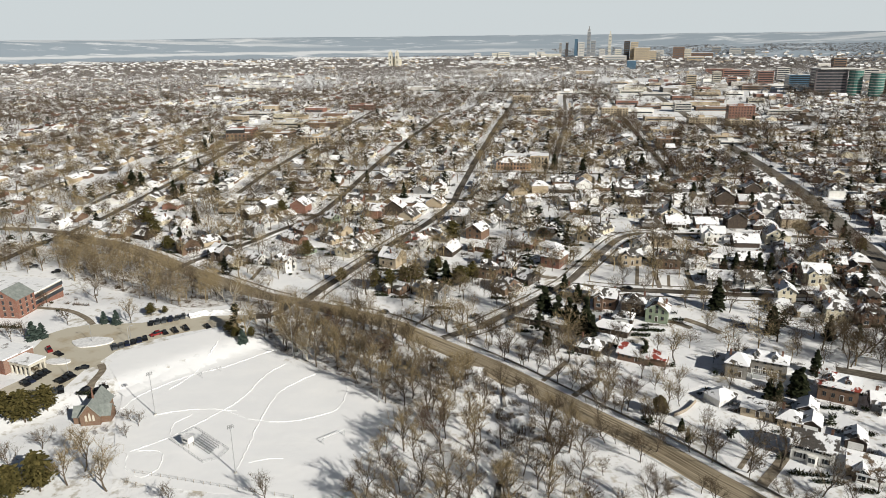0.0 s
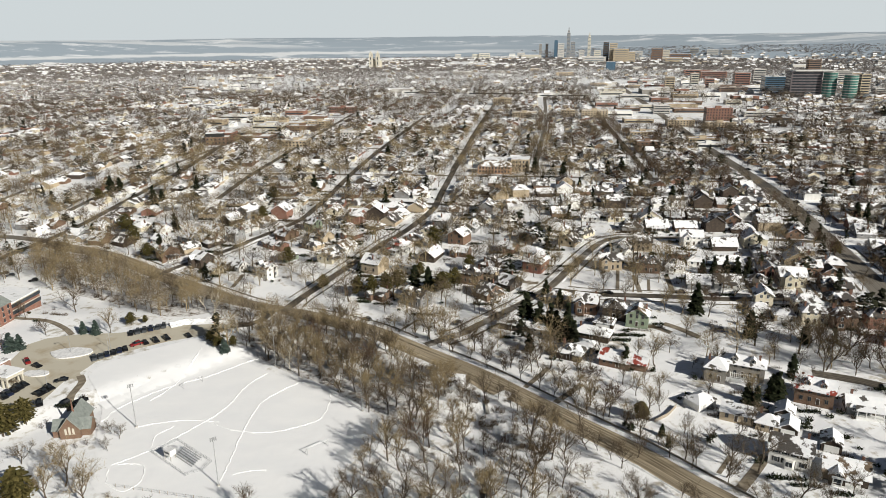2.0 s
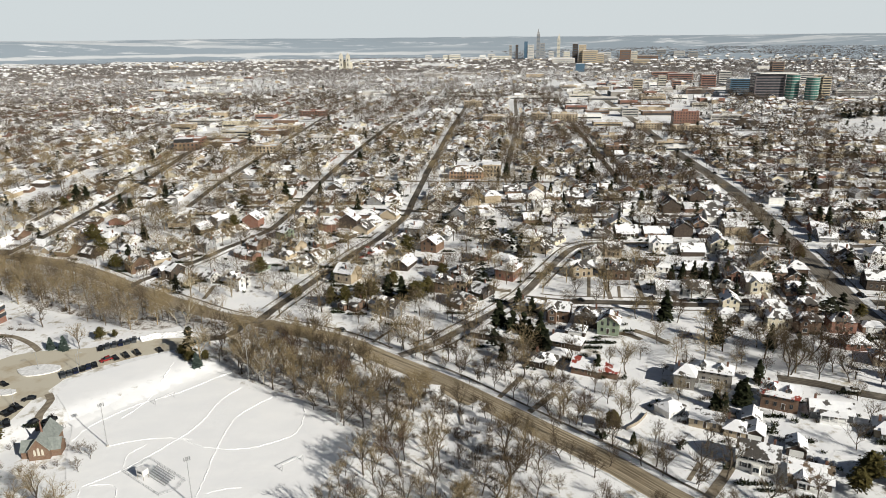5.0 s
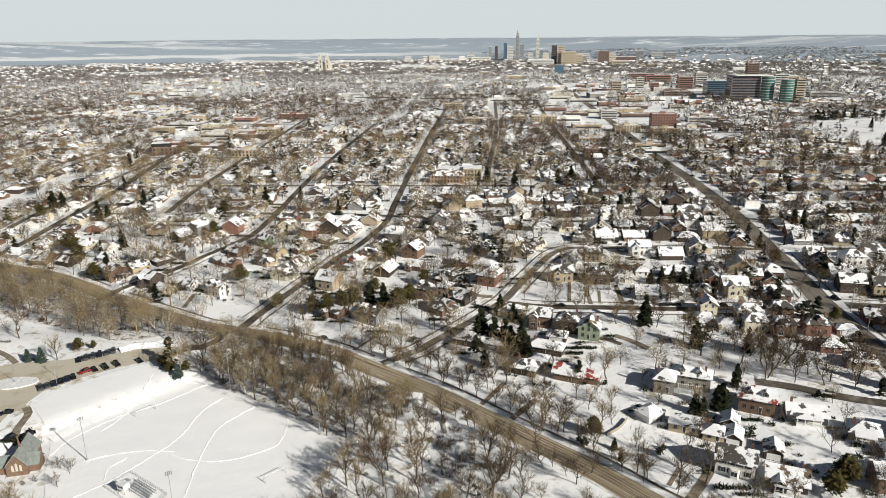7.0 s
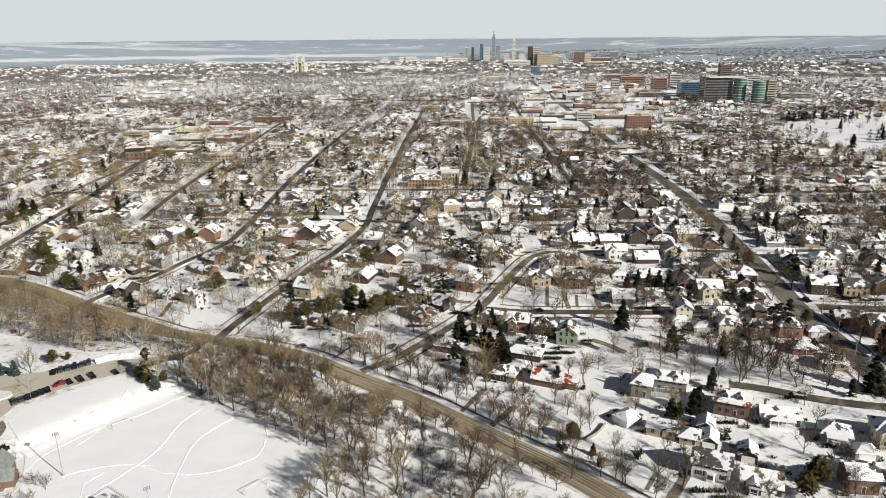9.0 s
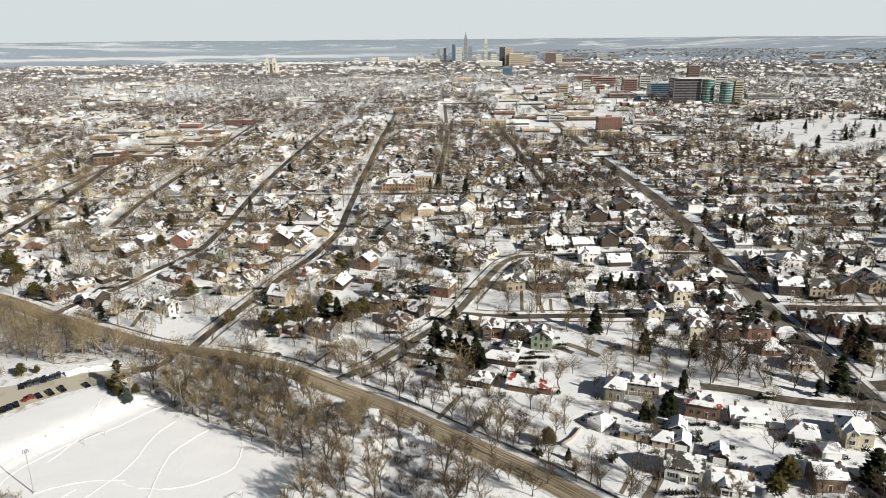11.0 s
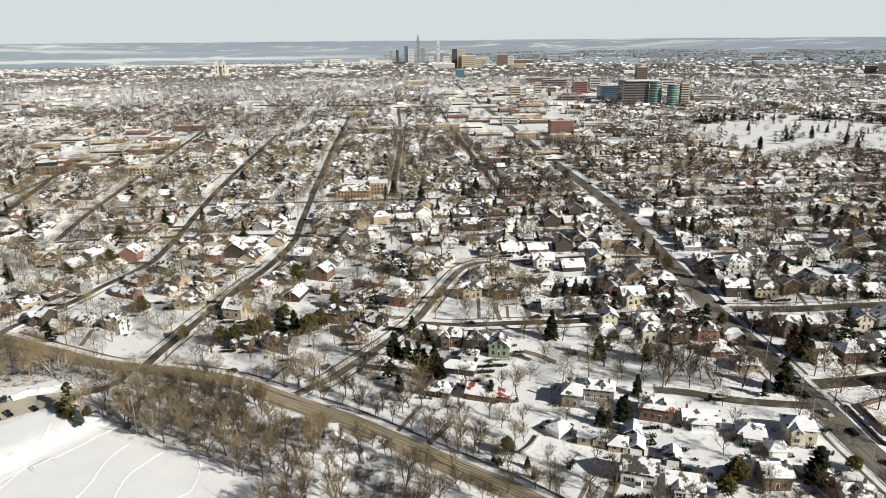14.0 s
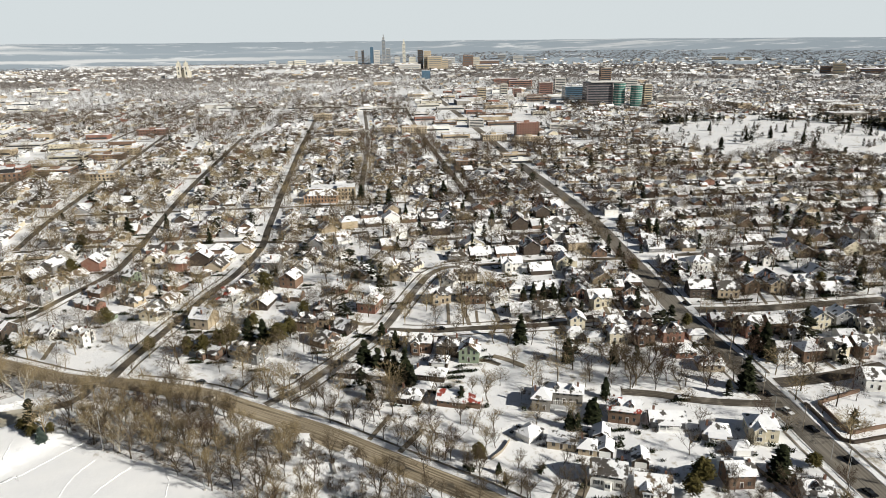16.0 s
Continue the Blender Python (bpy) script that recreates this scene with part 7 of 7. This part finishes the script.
# far roofs past the street grid
s = Shape()
for _ in range(1800):
    r = math.sqrt(grow.uniform(1250 ** 2, 3600 ** 2))
    an = radians(grow.uniform(-37, 52))
    x, y = 9 + r * math.sin(an), 18 + r * math.cos(an)
    if r < 1850 and taken(x, y, 15):
        continue
    big = grow.random() < (0.10 if math.degrees(an) > 8 else 0.03)
    w, d, h = (grow.uniform(25, 60), grow.uniform(16, 30), grow.uniform(5, 10)) if big else (grow.uniform(9, 15), grow.uniform(8, 11), grow.uniform(4, 6.5))
    z = H(x, y) + far_rise(x, y)
    m = pose(x, y, z, 0, 0, -8.4 + 90 * grow.randint(0, 1))
    q = Shape()
    q.box(-w / 2, -d / 2, -2, w / 2, d / 2, h, grow.choice((0, 0, 1, 2)))
    if big:
        q.box(-w / 2 + 0.3, -d / 2 + 0.3, h + 0.01, w / 2 - 0.3, d / 2 - 0.3, h + 0.4, 3)
    else:
        g = roof_shape(w, d, h, d * 0.35, "gable")
        b0 = len(q.v)
        q.v += g.v; q.f += [tuple(b0 + i for i in fc) for fc in g.f]; q.m += [3] * len(g.f)
    n0 = len(s.v)
    s.v += [tuple(m @ Vector(p)) for p in q.v]
    s.f += [tuple(n0 + i for i in fc) for fc in q.f]
    s.m += q.m
tagged(new("far_roofs", s.mesh("far_roofs", ["concrete", "tan_brick", "gray_stone", "snowy_flat_roof"])), "countless far snowy roofs towards the river", "houses", kind="stuff")
BANKS = Shape()
for which, pts, width in BANK_JOBS:
    others = np.concatenate([np.column_stack([r, np.full(len(r), hw)]) for k, (r, hw) in enumerate(ROADS) if k != which])

    def crossing(q):
        return q.length > 430 or bool(np.any(np.hypot(others[:, 0] - q.x, others[:, 1] - q.y) < others[:, 2] + 1.2))

    rnd = random.Random(which)
    for sg in (1, -1):
        bank(BANKS, smooth_line(pts, 2.5), sg * (width / 2 + 0.4), 0.28, 1.2, rnd, crossing)
tagged(new("snow_banks", BANKS.mesh("snow_banks", ["bank_snow"])), "ploughed ridges of snow along the kerbs", "snow", kind="stuff")

# ---------------------------------------------------------------- cars
def car_parts(suv):
    b, g = Shape(), Shape()
    L, W = 4.6, 1.82
    h1 = 0.95 if suv else 0.82
    h2 = 1.72 if suv else 1.42
    prof = [(-L / 2, 0.35), (-L / 2, h1 * 0.8), (-L / 2 + 0.9, h1), (L / 2 - 0.15, h1), (L / 2, h1 * 0.85), (L / 2, 0.35)]
    n = len(prof)
    for sg in (-1, 1):
        b.v += [(x, sg * W / 2, z) for x, z in prof]
    b.f += [tuple(range(n)), tuple(range(2 * n - 1, n - 1, -1))] + [(i, i + n, (i + 1) % n + n, (i + 1) % n) for i in range(n)]
    b.m = [0] * len(b.f)
    cab = [(-0.95, h1 - 0.02), (-0.2, h2), (1.55 if suv else 1.1, h2), (2.15 if suv else 1.85, h1 - 0.02)]
    for sg in (-1, 1):
        g.v += [(x, sg * (W / 2 - (0.1 if z < h2 else 0.25)), z) for x, z in cab]
    g.f += [(0, 1, 2, 3), (7, 6, 5, 4), (0, 4, 5, 1), (2, 6, 7, 3)]
    g.m = [0] * 4
    r = Shape()
    r.box(-0.22, -W / 2 + 0.24, h2 - 0.03, 1.57 if suv else 1.12, W / 2 - 0.24, h2 + 0.03, 0, True)
    return b, g, r


wh = Shape()
wh.tube((0, -0.11, 0), (0, 0.11, 0), 0.34, 0.34, 12)
wh.poly([(0.34 * math.cos(k * math.pi / 6), -0.11, 0.34 * math.sin(k * math.pi / 6)) for k in range(12)])
wh.poly([(0.34 * math.cos(-k * math.pi / 6), 0.11, 0.34 * math.sin(-k * math.pi / 6)) for k in range(12)])
WHEEL = wh.mesh("wheel", ["tyre_rubber"])
CAR_SET = {}
for suv in (False, True):
    b, g, r = car_parts(suv)
    for col in ("black", "gray", "red", "white", "navy"):
        CAR_SET[(suv, col)] = (b.mesh("body", ["paint_" + col]), g.mesh("cabin_glass", ["car_glass"]), r.mesh("car_roof", ["paint_" + col]))


def car(x, y, az, col, suv, group, lift=0.1):
    body, glass, top = CAR_SET[(suv, col)]
    t = root("car", pose(x, y, H(x, y) + lift, 0, 0, az), "%s %s parked or standing on cleared asphalt" % ({"black": "black", "gray": "dark gray", "red": "dark red", "white": "white", "navy": "navy blue"}[col], "sport utility car" if suv else "saloon car"), "car", group)
    part("body", body, t)
    part("cabin_glass", glass, t)
    part("car_roof", top, t)
    for wx in (-1.4, 1.4):
        for wy in (-0.82, 0.82):
            part("wheel", WHEEL, t, m=pose(wx, wy, 0.34))


cars = random.Random(5)


def parked(a, b, n, turn, group):
    for k in range(n):
        t = (k + 0.5) / n
        x, y = a[0] + (b[0] - a[0]) * t, a[1] + (b[1] - a[1]) * t
        car(x, y, turn + cars.uniform(-3, 3), cars.choice(("black", "black", "gray", "navy", "black", "gray")), cars.random() < 0.5, group)


A = [(-123.5, 260.6), (-113.5, 270.4), (-123.8, 240.5), (-140.6, 231.1), (-138.1, 242.4), (-129.8, 233.0), (-127.2, 239.3), 
    (-129.8, 224.3), (-124.2, 228.1), (-119.3, 284.0), (-106.1, 292.3)]
parked(A[0], A[1], 6, 120, "cars along the drive")
parked(A[3], A[4], 5, 150, "cars in the lot")
parked(A[5], A[6], 3, 150, "cars in the lot")
parked(A[7], A[8], 3, 120, "cars in the lot")
parked(A[9], A[10], 6, 110, "cars along the drive")
for x, y, az, col in [(-111.7, 273.7, 45, 'red'), (-108.7, 275.3, 130, 'black'), (-105.1, 276.9, 130, 'black'), (-101.5, 279.1, 130, 'black'), 
    (-93.4, 281.3, 130, 'black'), (-147.1, 259.4, 130, 'red'), (-141.6, 255.9, 150, 'black'), (-126.4, 244.1, 20, 'black'), 
    (-112.8, 230.3, 30, 'black'), (-117.3, 227.6, 60, 'black'), (-199.8, 359.2, 30, 'black'), (-222.3, 371.9, 20, 'black'), 
    (-216.9, 367.9, 20, 'gray'), (86.9, 310.4, -12, 'black'), (133.0, 302.8, -12, 'black'), (158.4, 298.1, -12, 'black'), 
    (118.5, 307.2, -12, 'navy'), (38.1, 366.7, 40, 'gray'), (17.8, 290.5, 60, 'gray'), (121.6, 270.3, -20, 'navy'), 
    (-21.5, 298.0, -30, 'gray'), (-17.8, 283.8, -30, 'white')]:
    car(x, y, az, col, cars.random() < 0.5, "cars in the streets")
for x, y, az, col in [(194.6, 194.0, 96, 'black'), (193.6, 205.4, 96, 'white'), (194.2, 217.5, 98, 'black'), (198.6, 227.0, 98, 'white'), 
    (193.9, 176.0, 96, 'black'), (199.1, 263.2, 102, 'black'), (187.1, 161.4, 95, 'black'), (211.9, 297.6, 105, 'black'), 
    (225.3, 339.1, 105, 'gray'), (162.6, 225.7, -15, 'white'), (263.5, 567.5, 100, 'black'), (245.5, 454.7, 100, 'black'), 
    (274.5, 682.9, 98, 'gray'), (251.9, 263.9, -12, 'black'), (289, 791, 98, 'black')]:
    car(x, y, az, col, cars.random() < 0.5, "cars on the avenue")

# ---------------------------------------------------------------- the field's fittings
def flood_light(x, y, az):
    t = root("floodlight_mast", pose(x, y, H(x, y), 0, 0, az), "tall galvanised floodlight mast beside the snowy field", "lamp", "floodlights round the field")
    s = Shape(); s.tube((0, 0, -0.2), (0, 0, 15.5), 0.16, 0.09, 8)
    part("pole", s.mesh("pole", ["galvanised_steel"]), t)
    s = Shape(); s.box(-0.9, -0.06, 15.3, 0.9, 0.06, 15.42, 0, True); s.box(-0.9, -0.06, 14.7, 0.9, 0.06, 14.8, 0, True)
    arm = part("crossarm", s.mesh("crossarm", ["galvanised_steel"]), t)
    lamp = Shape(); lamp.tube((0, -0.3, 0), (0, 0.15, 0.1), 0.14, 0.08, 8, cap=True)
    me = lamp.mesh("floodlight", ["galvanised_steel"])
    for k in range(4):
        for z in (15.2, 14.6):
            part("floodlight", me, arm, m=pose(-0.75 + k * 0.5, -0.1, z))
    s = Shape(); s.tube((0, 0, -0.2), (0, 0, 0.5), 0.5, 0.45, 8, cap=True)
    part("footing", s.mesh("footing", ["concrete"]), t)


for (x, y), az in zip([(-88.3, 215.7), (-52.7, 184.3), (-52.6, 257.8), (-16.3, 223.4)], (30, 30, -150, -150)):
    flood_light(x, y, az)
bx, by = (-65.6, 197.8)
t = root("bleachers", Matrix.Translation((bx, by, H(bx, by))) @ Matrix.Rotation(radians(-40), 4, "Z") @ Matrix.Diagonal((0.8, 0.8, 0.75, 1)), "aluminium bleachers half buried in snow", "bleachers")
for k in range(6):
    s = Shape(); s.box(-6, -2.4 + k * 0.8, 0.3 + k * 0.32, 6, -2.05 + k * 0.8, 0.36 + k * 0.32, 0, True)
    part("seat_plank", s.mesh("seat_plank", ["galvanised_steel"]), t)
for k in range(4):
    s = Shape(); s.tube((-5.5 + k * 3.6, -2.4, 0), (-5.5 + k * 3.6, 2.0, 2.0), 0.07, 0.07, 5); s.tube((-5.5 + k * 3.6, 2.0, -0.2), (-5.5 + k * 3.6, 2.0, 3.0), 0.06, 0.06, 5)
    part("frame", s.mesh("frame", ["galvanised_steel"]), t)
s = Shape(); s.tube((-5.6, 2.05, 2.95), (5.4, 2.05, 2.95), 0.06, 0.06, 5); s.tube((-5.6, 2.05, 2.45), (5.4, 2.05, 2.45), 0.05, 0.05, 5)
part("rail", s.mesh("rail", ["galvanised_steel"]), t)
bx, by = (-70.9, 197.8)
t = root("press_box", Matrix.Translation((bx, by, H(bx, by))) @ Matrix.Rotation(radians(-30), 4, "Z") @ Matrix.Diagonal((0.68, 0.68, 0.68, 1)), "small white press box on stilts by the bleachers", "cabin")
s = Shape(); s.box(-2, -1.5, 2.4, 2, 1.5, 5.0, 0, True)
part("cabin", s.mesh("cabin", ["white_siding"]), t)
s = Shape(); s.slab([(-2.3, -1.8, 5.3), (2.3, -1.8, 5.3), (2.3, 1.8, 5.15), (-2.3, 1.8, 5.15)], 0.15)
part("roof", s.mesh("roof", ["bank_snow"]), t)
for px_, py_ in ((-1.8, -1.3), (1.8, -1.3), (-1.8, 1.3), (1.8, 1.3)):
    s = Shape(); s.tube((px_, py_, -0.3), (px_, py_, 2.4), 0.1, 0.1, 5)
    part("stilt", s.mesh("stilt", ["wood_fence"]), t)
s = Shape(); s.box(-1.5, -0.06, 0, 1.5, 0.03, 0.9, 0, True)
part("window", s.mesh("window", ["window_glass"]), t, m=pose(0, -1.5, 3.4))
for (x, y), az in zip([(-27.5, 200.6), (-79.1, 243.4)], (40, 45)):
    t = root("soccer_goal", pose(x, y, H(x, y), 0, 0, az), "small steel soccer goal frame on snowy grass", "goal", "soccer goals")
    for a, b in (((-3.6, 0, -0.1), (-3.6, 0, 2.4)), ((3.6, 0, -0.1), (3.6, 0, 2.4)), ((-3.6, 0, 2.4), (3.6, 0, 2.4)), ((-3.6, 0, 2.4), (-3.6, 1.8, 0)), ((3.6, 0, 2.4), (3.6, 1.8, 0))):
        s = Shape(); s.tube(a, b, 0.07, 0.07, 6)
        part("bar", s.mesh("bar", ["galvanised_steel"]), t)
# low wire fence round the bleachers
t = root("bleacher_fence", pose(-67.5, 198.2, H(-67.5, 198.2), 0, 0, -40), "low wire fence round the bleachers in snow", "fence")
corners = [(-9.5, -4.5), (9.0, -4.5), (10.5, 0.0), (9.0, 4.0), (-9.5, 4.0)]
for (ax, ay), (bx, by) in zip(corners, corners[1:] + corners[:1]):
    n = max(2, int(math.hypot(bx - ax, by - ay) / 2.4))
    for k in range(n):
        s = Shape(); s.tube((0, 0, -0.2), (0, 0, 1.15), 0.05, 0.05, 5, cap=True)
        part("post", s.mesh("post", ["galvanised_steel"]), t, m=pose(ax + (bx - ax) * k / n, ay + (by - ay) * k / n, 0))
    for z in (0.35, 0.75, 1.1):
        s = Shape(); s.tube((ax, ay, z), (bx, by, z), 0.035, 0.035, 4)
        part("wire", s.mesh("wire", ["galvanised_steel"]), t)
# wire fence at the field's foot
t = root("wire_fence", pose(0, 0, 0), "low wire fence with steel posts at the field's edge", "fence")
line = smooth_line([(-81.3, 184.4), (-70.4, 181.8), (-60.0, 179.2), (-45.1, 175.7), (-33.8, 172.9)], 2.4)
post = Shape(); post.tube((0, 0, -0.3), (0, 0, 1.3), 0.06, 0.06, 5, cap=True)
post = post.mesh("post", ["wood_fence"])
for q in line:
    part("post", post, t, m=pose(q.x, q.y, H(q.x, q.y)))
for z in (0.5, 1.2):
    s = Shape()
    for a, b in zip(line, line[1:]):
        s.tube((a.x, a.y, H(a.x, a.y) + z), (b.x, b.y, H(b.x, b.y) + z), 0.025, 0.025, 3)
    part("wire", s.mesh("wire", ["galvanised_steel"]), t)
# lamp posts of the lot and the avenue
def street_lamp(x, y, az, h=8.0):
    t = root("street_lamp", pose(x, y, H(x, y), 0, 0, az), "slim gray street lamp with one arm", "lamp", "street lamps")
    s = Shape(); s.tube((0, 0, -0.2), (0, 0, h), 0.11, 0.07, 6)
    part("pole", s.mesh("pole", ["galvanised_steel"]), t)
    s = Shape(); s.tube((0, 0, h - 0.1), (1.6, 0, h + 0.2), 0.05, 0.04, 5); s.box(1.3, -0.16, h + 0.1, 2.1, 0.16, h + 0.26, 0, True)
    part("lamp_head", s.mesh("lamp_head", ["galvanised_steel"]), t)


for x, y in [(-134.6, 267.5), (-118.0, 264.1), (-128.1, 238.0), (-120.4, 270.5)] + [(217.6, 311.0), (196.6, 235.8), (188.0, 205.8), (188.3, 178.7), (229.1, 386.1), (185.8, 169.0)]:
    street_lamp(x, y, cars.uniform(0, 360))

# garden wall and clipped hedge of the corner house on the avenue
def wall_run(pts, h, th, mat, name, label):
    t = root(name, pose(0, 0, 0), label, "wall")
    line = smooth_line(pts, 2.2)
    for a, b in zip(line, line[1:]):
        n = Vector((-(b - a).y, (b - a).x)).normalized() * th / 2
        s = Shape()
        z = min(H(a.x, a.y), H(b.x, b.y))
        s.slab([(a.x + n.x, a.y + n.y, z + h), (a.x - n.x, a.y - n.y, z + h), (b.x - n.x, b.y - n.y, z + h), (b.x + n.x, b.y + n.y, z + h)], h + 0.5)
        part("panel", s.mesh("panel", [mat]), t)


wall_run([(208.1, 206.2), (206.6, 197.0), (205.2, 188.5), (212.6, 187.7), (220.4, 187.2)], 1.6, 0.4, "brown_brick", "garden_wall", "brown brick garden wall round a snowy yard")
wall_run([(203.5, 207.7), (202.0, 197.5), (200.0, 186.1), (202.5, 183.7), (215.7, 182.7)], 1.2, 0.9, "dark_wood", "garden_fence", "dark wooden fence along the avenue")
wall_run([(208.1, 206.2), (220.1, 207.2), (228.9, 207.9)], 1.6, 0.4, "brown_brick", "garden_wall", "brown brick garden wall round a snowy yard")
wall_run([(78.4, 212.9), (83.5, 216.1), (88.3, 221.4)], 1.2, 0.15, "wood_fence", "board_fence", "weathered wooden board fence in the snow")
wall_run([(105.6, 213.0), (109.4, 219.0), (112.6, 216.8), (116.1, 214.7)], 1.8, 0.15, "wood_fence", "board_fence", "weathered wooden board fence in the snow")
wall_run([(161.2, 185.7), (161.5, 176.4), (162.1, 167.0)], 1.6, 0.15, "wood_fence", "board_fence", "weathered wooden board fence in the snow")
for x, y in [(187.2, 170.9), (190.5, 194.3), (192.5, 217.7), (198.7, 257.7), (210.1, 284.2), (196.0, 243.1)]:
    t = root("utility_pole", pose(x, y, H(x, y), 0, 0, -80), "tall wooden utility pole with a crossarm", "pole", "utility poles")
    s = Shape(); s.tube((0, 0, -0.3), (0, 0, 11), 0.17, 0.11, 7)
    part("pole", s.mesh("pole", ["wood_fence"]), t)
    s = Shape(); s.box(-1.2, -0.07, 10.0, 1.2, 0.07, 10.16, 0, True)
    part("crossarm", s.mesh("crossarm", ["wood_fence"]), t)

# slatted pergola behind the stone house
px_, py_ = (115.5, 233.6)
t = root("pergola", pose(px_, py_, H(px_, py_), 0, 0, -24), "white slatted garden pergola beside the stone house", "pergola")
for k in range(4):
    s = Shape(); s.box(-0.1, -0.1, -0.3, 0.1, 0.1, 2.6)
    part("post", s.mesh("post", ["white_trim"]), t, m=pose(-4 + (k % 2) * 8, -1.6 + (k // 2) * 3.2, 0))
for k in range(2):
    s = Shape(); s.box(-4.4, -0.07, 2.6, 4.4, 0.07, 2.8, 0, True)
    part("beam", s.mesh("beam", ["white_trim"]), t, m=pose(0, -1.6 + k * 3.2, 0))
s = Shape(); s.box(-0.06, -2.2, 2.81, 0.06, 2.2, 2.95, 0, True)
me = s.mesh("slat", ["white_trim"])
for k in range(13):
    part("slat", me, t, m=pose(-4.2 + k * 0.7, 0, 0))
